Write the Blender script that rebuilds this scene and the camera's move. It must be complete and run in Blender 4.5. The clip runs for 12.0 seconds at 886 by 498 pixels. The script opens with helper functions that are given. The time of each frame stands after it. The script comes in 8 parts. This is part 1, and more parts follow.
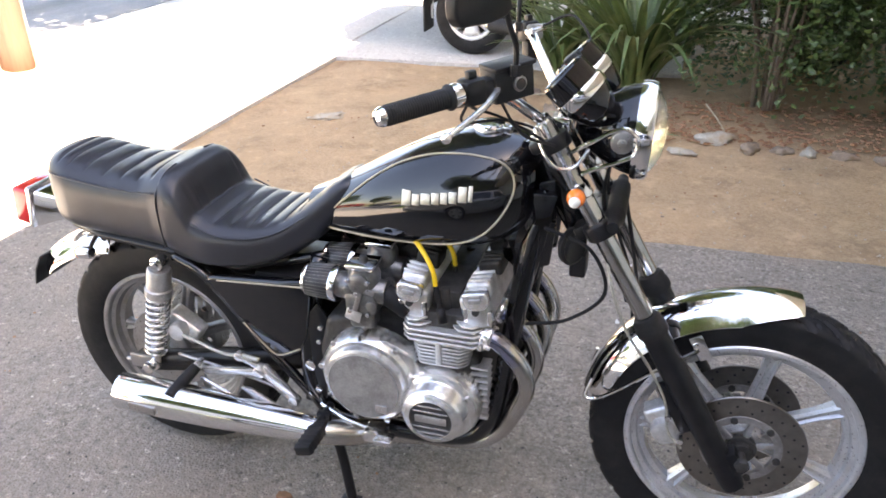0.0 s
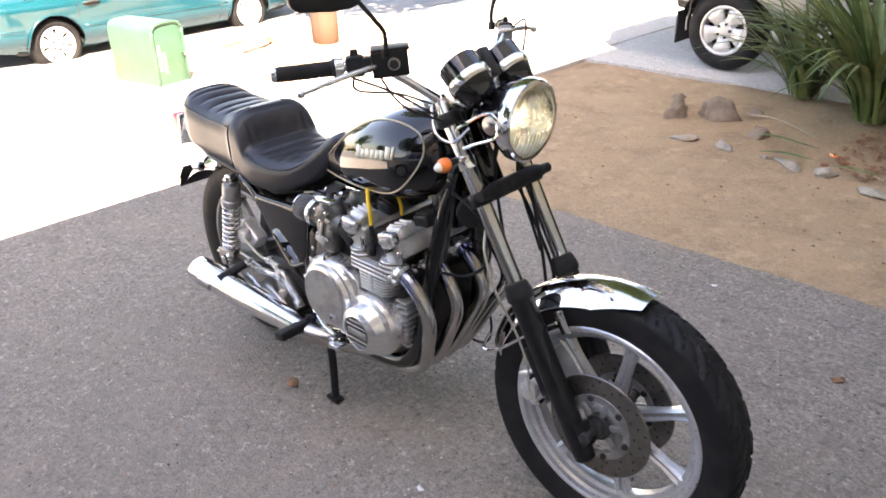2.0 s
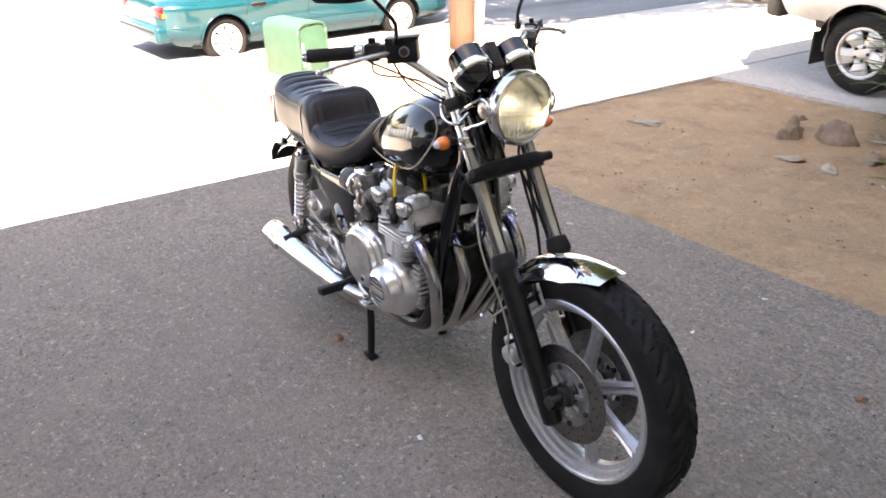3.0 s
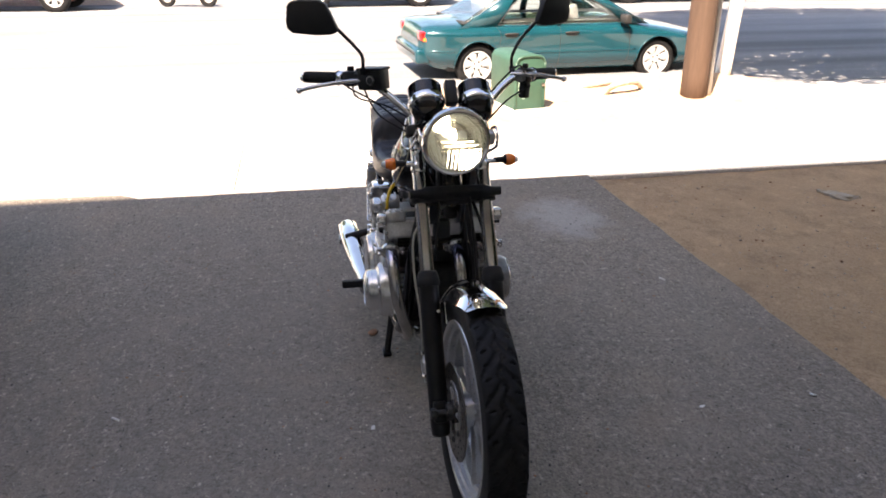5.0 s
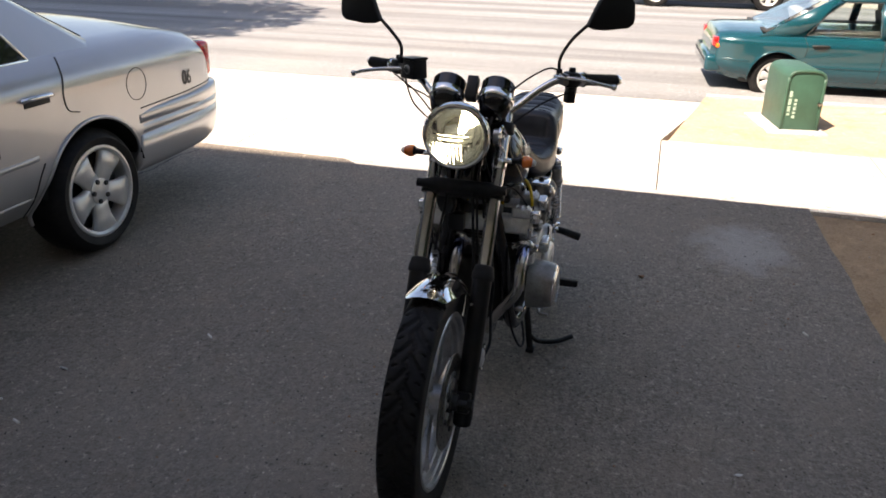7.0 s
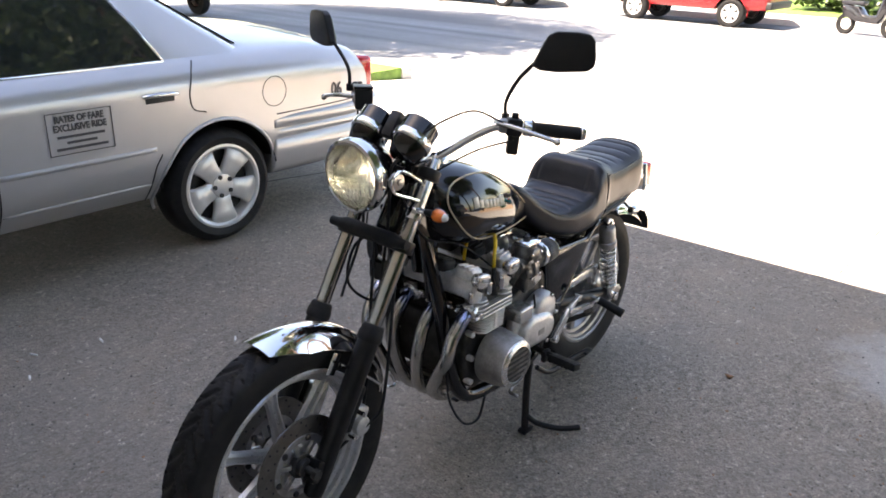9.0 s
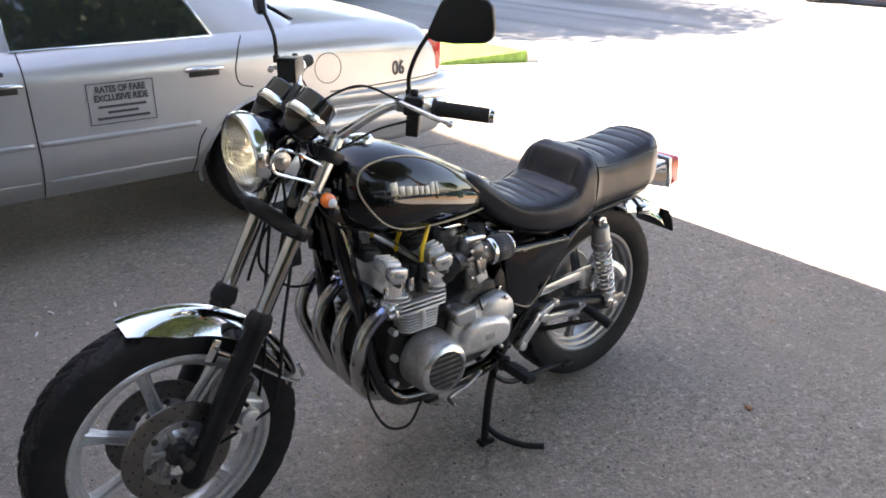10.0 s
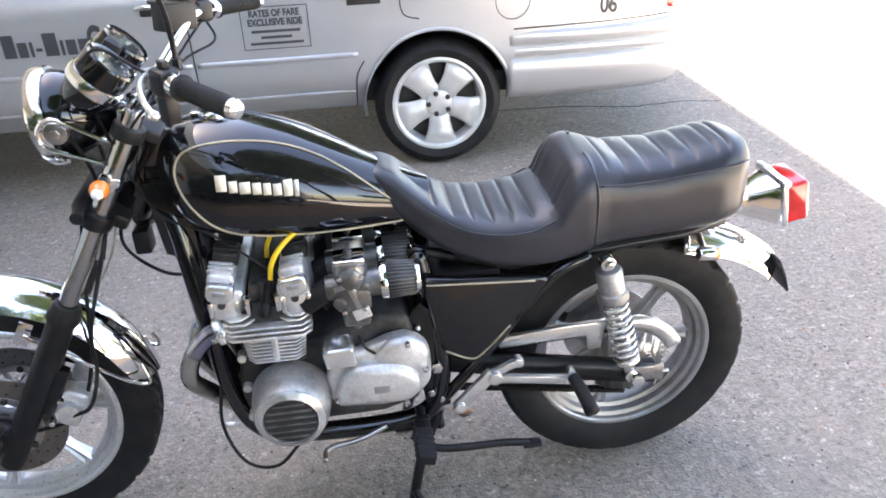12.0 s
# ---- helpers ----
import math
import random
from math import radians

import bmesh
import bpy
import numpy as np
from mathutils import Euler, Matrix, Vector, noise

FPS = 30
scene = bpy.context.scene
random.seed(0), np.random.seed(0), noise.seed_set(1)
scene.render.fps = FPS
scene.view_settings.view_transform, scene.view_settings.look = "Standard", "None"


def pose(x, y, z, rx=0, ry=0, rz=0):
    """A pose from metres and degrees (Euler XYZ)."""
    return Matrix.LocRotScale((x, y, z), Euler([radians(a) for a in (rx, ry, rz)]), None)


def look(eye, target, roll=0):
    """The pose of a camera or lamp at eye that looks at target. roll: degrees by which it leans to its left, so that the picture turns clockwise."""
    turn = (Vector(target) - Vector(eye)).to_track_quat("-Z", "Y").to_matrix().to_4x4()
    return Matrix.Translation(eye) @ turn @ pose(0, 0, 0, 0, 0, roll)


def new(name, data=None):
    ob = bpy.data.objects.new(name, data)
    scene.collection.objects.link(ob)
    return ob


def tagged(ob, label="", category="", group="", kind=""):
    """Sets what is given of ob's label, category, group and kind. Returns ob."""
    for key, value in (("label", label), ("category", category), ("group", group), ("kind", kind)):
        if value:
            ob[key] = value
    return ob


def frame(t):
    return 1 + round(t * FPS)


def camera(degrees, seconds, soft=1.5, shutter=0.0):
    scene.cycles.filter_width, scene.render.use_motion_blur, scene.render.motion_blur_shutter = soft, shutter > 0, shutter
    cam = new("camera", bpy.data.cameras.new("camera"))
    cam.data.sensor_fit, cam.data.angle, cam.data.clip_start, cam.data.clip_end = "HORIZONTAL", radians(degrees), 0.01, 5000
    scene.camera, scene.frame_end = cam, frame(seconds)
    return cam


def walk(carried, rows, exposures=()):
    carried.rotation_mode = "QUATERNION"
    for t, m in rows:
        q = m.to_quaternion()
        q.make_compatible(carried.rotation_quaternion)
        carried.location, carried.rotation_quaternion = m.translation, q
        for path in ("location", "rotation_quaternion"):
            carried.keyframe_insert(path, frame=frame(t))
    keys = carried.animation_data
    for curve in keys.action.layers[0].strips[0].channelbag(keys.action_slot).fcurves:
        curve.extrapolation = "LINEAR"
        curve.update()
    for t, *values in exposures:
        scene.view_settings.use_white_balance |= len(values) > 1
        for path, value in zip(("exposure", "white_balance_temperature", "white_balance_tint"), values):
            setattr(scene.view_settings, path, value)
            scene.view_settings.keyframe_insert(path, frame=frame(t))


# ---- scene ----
cam = camera(59.6, 12.0, 1.75)
PATH = [
    (0, (1.274, -1.511, 1.535), (0.715, 0.175, 0.616), -1.5),
    (0.5, (1.529, -1.448, 1.542), (0.749, 0.139, 0.608), -3.0),
    (1, (1.854, -1.474, 1.557), (0.868, -0.029, 0.586), -3.1),
    (1.5, (2.046, -1.424, 1.541), (0.929, -0.024, 0.652), -1.2),
    (2, (2.247, -1.369, 1.561), (0.997, -0.086, 0.671), -1.6),
    (2.5, (2.539, -1.353, 1.566), (1.14, -0.224, 0.689), -2.1),
    (3, (2.699, -1.238, 1.552), (1.187, -0.244, 0.701), -1.4),
    (3.2, (2.753, -1.165, 1.559), (1.225, -0.222, 0.679), -0.1),
    (5, (3.26, -0.414, 1.586), (1.443, -0.085, 0.817), 0.1),
    (5.5, (3.377, -0.156, 1.596), (1.528, -0.092, 0.836), -0.8),
    (6, (3.398, 0.045, 1.596), (1.552, -0.038, 0.832), 0.0),
    (6.5, (3.306, 0.259, 1.607), (1.477, -0.015, 0.845), 1.1),
    (7, (3.266, 0.538, 1.598), (1.494, 0.043, 0.813), 0.9),
    (7.5, (3.182, 0.823, 1.604), (1.491, 0.096, 0.821), -1.6),
    (7.7, (3.085, 0.895, 1.61), (1.408, 0.139, 0.823), -0.4),
    (9.5, (2.23, 1.555, 1.585), (0.947, 0.217, 0.836), 1.2),
    (10, (1.896, 1.686, 1.549), (0.783, 0.224, 0.76), 0.5),
    (10.5, (1.576, 1.705, 1.542), (0.753, 0.095, 0.688), -2.1),
    (11, (1.266, 1.553, 1.529), (0.577, -0.084, 0.61), -2.9),
    (11.5, (0.938, 1.565, 1.521), (0.522, -0.163, 0.603), -2.0),
    (12, (0.607, 1.561, 1.501), (0.411, -0.187, 0.549), -2.6),
]
walk(cam, [(t, look(eye, target, roll)) for t, eye, target, roll in PATH],
     [(0, 3.62, 8500, 20), (1, 3.53, 8500, 21), (3, 3.12, 8550, 22), (5, 1.98, 8100, 21), (5.5, 1.62, 8100, 20), (7, 1.37, 7950, 18), (7.5, 1.68, 7850, 18), (9.5, 2.78, 8050, 18), (10.5, 2.96, 7950, 18), (12, 4.00, 7850, 18)])
import mathutils.bvhtree

# ---- light ----
SUN_EL, SUN_AZ = radians(54), math.atan2(-0.42, 0.60)      # height of the sun, and its bearing from +x
world = bpy.data.worlds.new("world")
scene.world = world
world.use_nodes = True
wn = world.node_tree.nodes
sky = wn.new("ShaderNodeTexSky")
sky.sky_type, sky.sun_disc = "NISHITA", False
sky.sun_elevation, sky.sun_rotation = SUN_EL, radians(90) - SUN_AZ
world.node_tree.links.new(sky.outputs[0], wn["Background"].inputs[0])
wn["Background"].inputs[1].default_value = 0.11
sun = new("sun", bpy.data.lights.new("sun", "SUN"))
sun.data.energy, sun.data.angle, sun.data.color = 5.0, radians(0.5), (1.0, 0.95, 0.87)
sun.matrix_basis = look((0, 0, 0), (-math.cos(SUN_AZ) * math.cos(SUN_EL), -math.sin(SUN_AZ) * math.cos(SUN_EL), -math.sin(SUN_EL)))


# ---- materials ----
def material(name, color, rough=0.5, metal=0.0, vary=0.15, scale=12.0, bump=0.0, bump_scale=150.0, coat=0.0, second=None, mix_at=0.55, spread=0.12, rough_vary=0.1, spec=0.5, fine=0.0, stretch=None, per_piece=0.0):
    """A principled surface: a base colour with two scales of variation, an optional second colour in patches, and fine relief."""
    m = bpy.data.materials.new(name)
    m.use_nodes = True
    n, l = m.node_tree.nodes, m.node_tree.links
    b = n["Principled BSDF"]
    b.inputs["Metallic"].default_value = metal
    b.inputs["Coat Weight"].default_value = coat
    b.inputs["Coat Roughness"].default_value = 0.03
    b.inputs["Specular IOR Level"].default_value = spec
    tc = n.new("ShaderNodeTexCoord")
    src = tc.outputs["Object"]
    if stretch:
        mp = n.new("ShaderNodeMapping")
        mp.inputs["Scale"].default_value = stretch
        l.new(src, mp.inputs[0])
        src = mp.outputs[0]

    def tex(sc, detail=5.0, rg=0.6):
        t = n.new("ShaderNodeTexNoise")
        t.inputs["Scale"].default_value, t.inputs["Detail"].default_value, t.inputs["Roughness"].default_value = sc, detail, rg
        l.new(src, t.inputs["Vector"])
        return t.outputs["Fac"]

    def ramp(fac, lo, hi):
        r = n.new("ShaderNodeMapRange")
        r.inputs["From Min"].default_value, r.inputs["From Max"].default_value = lo, hi
        l.new(fac, r.inputs["Value"])
        return r.outputs["Result"]

    def mixed(fac, a, c, mode="MIX"):
        x = n.new("ShaderNodeMix")
        x.data_type, x.blend_type = "RGBA", mode
        l.new(fac, x.inputs["Factor"])
        for s, v in ((x.inputs["A"], a), (x.inputs["B"], c)):
            if isinstance(v, tuple):
                s.default_value = (*v, 1)
            else:
                l.new(v, s)
        return x.outputs["Result"]

    big, small = tex(scale), tex(scale * 9)
    dark = tuple(c * (1 - vary) for c in color)
    light = tuple(min(1, c * (1 + vary)) for c in color)
    col = mixed(ramp(big, 0.35, 0.65), dark, light)
    if fine:
        lo = tuple(1 - fine for _ in color)
        col = mixed(ramp(small, 0.35, 0.65), mixed(ramp(small, 0, 0.001), col, lo, "MULTIPLY"), col)
    if second:
        col = mixed(ramp(tex(scale * 0.6, 8.0, 0.7), mix_at - spread, mix_at + spread), col, second)
    if per_piece:
        oi = n.new("ShaderNodeObjectInfo")
        r = n.new("ShaderNodeMapRange")
        r.inputs["To Min"].default_value, r.inputs["To Max"].default_value = 1 - per_piece, 1 + per_piece
        l.new(oi.outputs["Random"], r.inputs["Value"])
        hs = n.new("ShaderNodeHueSaturation")
        l.new(r.outputs["Result"], hs.inputs["Value"])
        l.new(col, hs.inputs["Color"])
        col = hs.outputs["Color"]
    l.new(col, b.inputs["Base Color"])
    rr = n.new("ShaderNodeMapRange")
    rr.inputs["To Min"].default_value, rr.inputs["To Max"].default_value = max(0.0, rough - rough_vary), min(1.0, rough + rough_vary)
    l.new(small, rr.inputs["Value"])
    l.new(rr.outputs["Result"], b.inputs["Roughness"])
    if bump:
        bp = n.new("ShaderNodeBump")
        bp.inputs["Strength"].default_value, bp.inputs["Distance"].default_value = 1.0, bump
        l.new(tex(bump_scale, 4.0), bp.inputs["Height"])
        l.new(bp.outputs[0], b.inputs["Normal"])
    return m


def glass(name, color=(1, 1, 1), rough=0.02):
    m = bpy.data.materials.new(name)
    m.use_nodes = True
    b = m.node_tree.nodes["Principled BSDF"]
    b.inputs["Base Color"].default_value = (*color, 1)
    b.inputs["Roughness"].default_value = rough
    b.inputs["Transmission Weight"].default_value = 1.0
    b.inputs["IOR"].default_value = 1.45
    return m


def aggregate(name, low, high, tar, dust, stain_scale, relief, cracks=True, patch=None, streaks=0.0, fleck=0.6):
    """Worn paving: fine stones in a binder, broad stains, dusty patches and hairline cracks."""
    m = bpy.data.materials.new(name)
    m.use_nodes = True
    n, l = m.node_tree.nodes, m.node_tree.links
    b = n["Principled BSDF"]
    tc = n.new("ShaderNodeTexCoord")
    src = tc.outputs["Object"]

    def noise_tex(sc, detail=6, rg=0.6):
        t = n.new("ShaderNodeTexNoise")
        t.inputs["Scale"].default_value, t.inputs["Detail"].default_value, t.inputs["Roughness"].default_value = sc, detail, rg
        l.new(src, t.inputs["Vector"])
        return t.outputs["Fac"]

    def vor(sc, feature="F1", out="Color"):
        t = n.new("ShaderNodeTexVoronoi")
        t.feature = feature
        t.inputs["Scale"].default_value = sc
        l.new(src, t.inputs["Vector"])
        return t.outputs[out]

    def rng(v, a, c, lo=0.0, hi=1.0):
        r = n.new("ShaderNodeMapRange")
        for k, x in zip(("From Min", "From Max", "To Min", "To Max"), (a, c, lo, hi)):
            r.inputs[k].default_value = x
        l.new(v, r.inputs["Value"])
        return r.outputs["Result"]

    def mix(f, a, c, mode="MIX"):
        x = n.new("ShaderNodeMix")
        x.data_type, x.blend_type = "RGBA", mode
        if isinstance(f, float):
            x.inputs["Factor"].default_value = f
        else:
            l.new(f, x.inputs["Factor"])
        for s, v in ((x.inputs["A"], a), (x.inputs["B"], c)):
            if isinstance(v, tuple):
                s.default_value = (*v, 1)
            else:
                l.new(v, s)
        return x.outputs["Result"]

    def spots(sc, radius, share, soft=0.06):
        """A mask of small round spots, one in so many cells."""
        t = n.new("ShaderNodeTexVoronoi")
        t.inputs["Scale"].default_value = sc
        l.new(src, t.inputs["Vector"])
        c = n.new("ShaderNodeSeparateColor")
        l.new(t.outputs["Color"], c.inputs[0])
        m_ = n.new("ShaderNodeMath")
        m_.operation = "MULTIPLY"
        l.new(rng(t.outputs["Distance"], radius, radius + soft, 1.0, 0.0), m_.inputs[0])
        l.new(rng(c.outputs[0], 1 - share, 1 - share + 0.02), m_.inputs[1])
        return m_.outputs[0]

    sep = n.new("ShaderNodeSeparateColor")
    l.new(vor(130), sep.inputs[0])
    col = mix(rng(sep.outputs[0], 0.1, 0.95), low, high)
    col = mix(rng(noise_tex(60, 4, 0.7), 0.48, 0.64, 0.0, 0.75 * fleck), col, tar)
    col = mix(rng(noise_tex(34, 6, 0.7), 0.52, 0.66, 0.0, 0.6 * fleck), col, tuple(min(1, c * 1.25) for c in high))
    col = mix(rng(noise_tex(9, 8, 0.7), 0.50, 0.66, 0.0, 0.35 * fleck), col, tar)
    col = mix(rng(noise_tex(stain_scale, 8, 0.65), 0.42, 0.68, 0.0, 0.55), col, dust)
    col = mix(rng(noise_tex(stain_scale * 0.45, 4), 0.38, 0.62, 0.0, 0.35), col, tuple(c * 0.62 for c in low))
    col = mix(rng(noise_tex(stain_scale * 2.2, 7, 0.7), 0.52, 0.70, 0.0, 0.35), col, tuple(c * k for c, k in zip(high, (1.0, 0.90, 0.80))))
    if not cracks and fleck <= 0.5:     # trodden darker earth in ragged patches
        col = mix(rng(noise_tex(stain_scale * 3.2, 9, 0.75), 0.50, 0.66, 0.0, 0.60), col, tuple(c * 0.80 for c in tar))
        col = mix(rng(noise_tex(stain_scale * 9.0, 6, 0.7), 0.54, 0.66, 0.0, 0.45), col, tuple(min(1, c * 1.2) for c in high))
    if fleck > 0.5:     # pits where stones have come out, and pale stones
        col = mix(rng(noise_tex(27, 10, 0.82), 0.560, 0.615, 0.0, 0.75), col, tuple(c * 0.45 for c in tar))
        col = mix(rng(noise_tex(24, 9, 0.84), 0.565, 0.620, 0.0, 0.8), col, tuple(min(1, c * 1.7) for c in high))
        col = mix(spots(48, 0.12, 0.03, 0.10), col, tuple(min(1, c * 2.1) for c in high))
    if cracks:
        wob = n.new("ShaderNodeVectorMath")
        wob.operation = "MULTIPLY_ADD"
        nv = n.new("ShaderNodeTexNoise")
        nv.inputs["Scale"].default_value = 3.0
        l.new(src, nv.inputs["Vector"])
        l.new(nv.outputs["Color"], wob.inputs[0])
        wob.inputs[1].default_value = (0.5, 0.5, 0.5)
        l.new(src, wob.inputs[2])
        v = n.new("ShaderNodeTexVoronoi")
        v.feature = "DISTANCE_TO_EDGE"
        v.inputs["Scale"].default_value = 0.55
        l.new(wob.outputs[0], v.inputs["Vector"])
        col = mix(rng(v.outputs["Distance"], 0.0006, 0.004, 0.22, 0.0), col, tuple(c * 0.4 for c in low))
    if patch:      # one pale smear of dust with a ragged edge
        mp = n.new("ShaderNodeMapping")
        mp.vector_type = "POINT"
        mp.inputs["Location"].default_value = (-patch[0] * patch[2], -patch[1] * patch[3], 0)
        mp.inputs["Scale"].default_value = (patch[2], patch[3], 1)
        l.new(src, mp.inputs[0])
        ln = n.new("ShaderNodeVectorMath")
        ln.operation = "LENGTH"
        l.new(mp.outputs[0], ln.inputs[0])
        add = n.new("ShaderNodeMath")
        add.operation = "MULTIPLY_ADD"
        l.new(noise_tex(7, 8, 0.7), add.inputs[0])
        add.inputs[1].default_value = 1.6
        l.new(ln.outputs["Value"], add.inputs[2])
        col = mix(rng(add.outputs[0], 1.15, 1.75, 0.55, 0.0), col, (0.42, 0.41, 0.40))
    if streaks:    # worn wheel tracks along the street
        mp = n.new("ShaderNodeMapping")
        mp.inputs["Scale"].default_value = (1.0, 0.035, 1.0)
        l.new(src, mp.inputs[0])
        t = n.new("ShaderNodeTexNoise")
        t.inputs["Scale"].default_value, t.inputs["Detail"].default_value = 0.9, 6
        l.new(mp.outputs[0], t.inputs["Vector"])
        col = mix(rng(t.outputs["Fac"], 0.42, 0.62, 0.0, streaks), col, tuple(c * 0.5 for c in low))
    l.new(col, b.inputs["Base Color"])
    l.new(rng(sep.outputs[1], 0, 1, 0.75, 0.95), b.inputs["Roughness"])
    bp = n.new("ShaderNodeBump")
    bp.inputs["Distance"].default_value = relief
    l.new(vor(130, "F1", "Distance"), bp.inputs["Height"])
    l.new(bp.outputs[0], b.inputs["Normal"])
    return m


ASPHALT = aggregate("asphalt", (0.196, 0.168, 0.140), (0.296, 0.256, 0.215), (0.108, 0.092, 0.076), (0.288, 0.250, 0.209), 0.9, 0.0032, True, (-0.86, 1.06, 2.2, 3.2), 0.0, 1.25)
ROAD = aggregate("road_asphalt", (0.195, 0.20, 0.21), (0.325, 0.335, 0.345), (0.165, 0.17, 0.175), (0.345, 0.355, 0.365), 0.25, 0.002, True, None, 0.75)
CONCRETE = aggregate("concrete", (0.44, 0.42, 0.39), (0.60, 0.58, 0.55), (0.40, 0.38, 0.36), (0.62, 0.60, 0.57), 0.5, 0.0015, False)
DIRT = aggregate("sandy_dirt", (0.33, 0.212, 0.120), (0.46, 0.316, 0.186), (0.235, 0.150, 0.085), (0.45, 0.308, 0.180), 1.1, 0.002, False, None, 0.0, 0.50)
# The soil again, painted paler where strong sun washes its colour out.
SAND = aggregate("pale_sunlit_sand", (0.50, 0.345, 0.225), (0.62, 0.450, 0.315), (0.41, 0.275, 0.175), (0.60, 0.440, 0.305), 1.1, 0.002, False, None, 0.0, 0.45)
BLACK_PAINT = material("gloss_black_paint", (0.005, 0.005, 0.006), 0.03, vary=0.1, coat=0.22, rough_vary=0.015, spec=0.5)
SATIN_BLACK = material("satin_black_paint", (0.009, 0.009, 0.010), 0.34, vary=0.3, scale=25, bump=0.0002, spec=0.28)
BLACK_PLASTIC = material("black_plastic", (0.011, 0.011, 0.012), 0.42, vary=0.2, bump=0.0001, bump_scale=400, spec=0.32)
RUBBER = material("black_rubber", (0.010, 0.010, 0.011), 0.62, vary=0.25, scale=18, bump=0.0003, second=(0.022, 0.021, 0.020), mix_at=0.60, spec=0.24)
VINYL = material("black_vinyl", (0.021, 0.022, 0.028), 0.36, vary=0.2, scale=9, bump=0.00012, bump_scale=260, rough_vary=0.06, spec=0.42)
CHROME = material("chrome", (0.78, 0.78, 0.78), 0.05, 1.0, vary=0.04, rough_vary=0.04)
BLUED_CHROME = material("heat_blued_chrome", (0.24, 0.28, 0.44), 0.16, 1.0, vary=0.2, scale=14, second=(0.40, 0.38, 0.40), mix_at=0.60, spread=0.15, rough_vary=0.04)
PIPE_CHROME = material("dulled_chrome", (0.56, 0.55, 0.535), 0.24, 1.0, vary=0.15, scale=10, second=(0.36, 0.33, 0.29), mix_at=0.58, spread=0.25, rough_vary=0.05)
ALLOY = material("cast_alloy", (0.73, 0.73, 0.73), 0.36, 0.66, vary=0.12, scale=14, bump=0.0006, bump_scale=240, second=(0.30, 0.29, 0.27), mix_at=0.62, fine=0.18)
ALLOY_DARK = material("dull_alloy", (0.38, 0.38, 0.375), 0.44, 0.66, vary=0.2, scale=20, bump=0.0006, second=(0.18, 0.17, 0.16), mix_at=0.62, fine=0.2)
# Dark parts, and engine cores and recesses with their shade painted into the colour.
DARK_AND_SHADED = material("dark_and_shaded_casting", (0.060, 0.058, 0.056), 0.55, 0.5, vary=0.3, scale=25, bump=0.0006, second=(0.028, 0.026, 0.024), mix_at=0.55, spec=0.35)
POLISHED = material("polished_alloy", (0.74, 0.74, 0.735), 0.22, 0.80, vary=0.10, scale=18, second=(0.42, 0.41, 0.39), mix_at=0.62, fine=0.12, bump=0.0002, bump_scale=90)
CARB_METAL = material("carburettor_zinc", (0.23, 0.228, 0.222), 0.36, 0.75, vary=0.25, scale=26, bump=0.0006, second=(0.09, 0.085, 0.08), mix_at=0.55, fine=0.2)
STEEL = material("brushed_steel", (0.42, 0.41, 0.40), 0.30, 1.0, vary=0.12, scale=20, second=(0.26, 0.23, 0.20), mix_at=0.66)
FORK_STEEL = material("fork_tube_steel", (0.44, 0.44, 0.44), 0.17, 1.0, vary=0.10, scale=14, second=(0.46, 0.44, 0.42), mix_at=0.62)
REFLECTOR = material("lamp_reflector", (0.88, 0.88, 0.86), 0.10, 1.0, vary=0.03)
LENS_GLASS = glass("fluted_lens_glass", (0.97, 1.0, 0.93), 0.10)
WORN_DISC = material("worn_brake_disc", (0.19, 0.178, 0.165), 0.32, 0.9, vary=0.15, scale=30, second=(0.17, 0.15, 0.13), mix_at=0.6)
WHEEL_SILVER = material("bright_wheel_paint", (0.60, 0.60, 0.59), 0.32, 0.35, vary=0.06, scale=14, second=(0.46, 0.45, 0.43), mix_at=0.7)
# Rear wheel's silver, darker than the front wheel's.
DARKER_RIM = material("darker_wheel_paint", (0.31, 0.31, 0.315), 0.36, 0.6, vary=0.12, scale=16, second=(0.20, 0.19, 0.17), mix_at=0.58)
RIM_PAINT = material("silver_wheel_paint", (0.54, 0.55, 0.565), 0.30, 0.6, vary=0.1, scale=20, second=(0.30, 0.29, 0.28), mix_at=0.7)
GOLD_LINE = material("tan_pinstripe", (0.42, 0.36, 0.26), 0.35, 0.3, vary=0.08)
PLEAT = material("filter_gauze", (0.060, 0.060, 0.064), 0.5, 0.3, vary=0.2, scale=60)
CHAIN = material("oily_chain", (0.030, 0.029, 0.028), 0.45, 0.8, vary=0.3, scale=80)
BRAIDED = material("braided_steel_line", (0.40, 0.39, 0.34), 0.45, 0.6, vary=0.2, scale=60)
TAR = material("crack_tar", (0.030, 0.028, 0.026), 0.8, vary=0.3, scale=40, bump=0.001)
CREAM = material("cream_lettering", (0.74, 0.70, 0.58), 0.4, vary=0.05)
RED_LENS = material("red_lens", (0.50, 0.012, 0.012), 0.12, vary=0.12, coat=0.6, scale=30)
AMBER = material("amber_lens", (0.95, 0.20, 0.025), 0.10, vary=0.12, coat=0.8, scale=40)
YELLOW = material("yellow_plug_lead", (0.80, 0.50, 0.02), 0.45, vary=0.1)
GRIP = material("black_grip_rubber", (0.020, 0.020, 0.020), 0.75, vary=0.2, bump=0.0004, bump_scale=300, spec=0.3)
GLASS = glass("clear_glass")
# White so the unseen wall bounces fill light onto the motorcycle's front.
BOUNCE_WHITE = material("white_bounce_wall", (0.70, 0.69, 0.66), 0.9, vary=0.1, scale=2, bump=0.004, bump_scale=60)
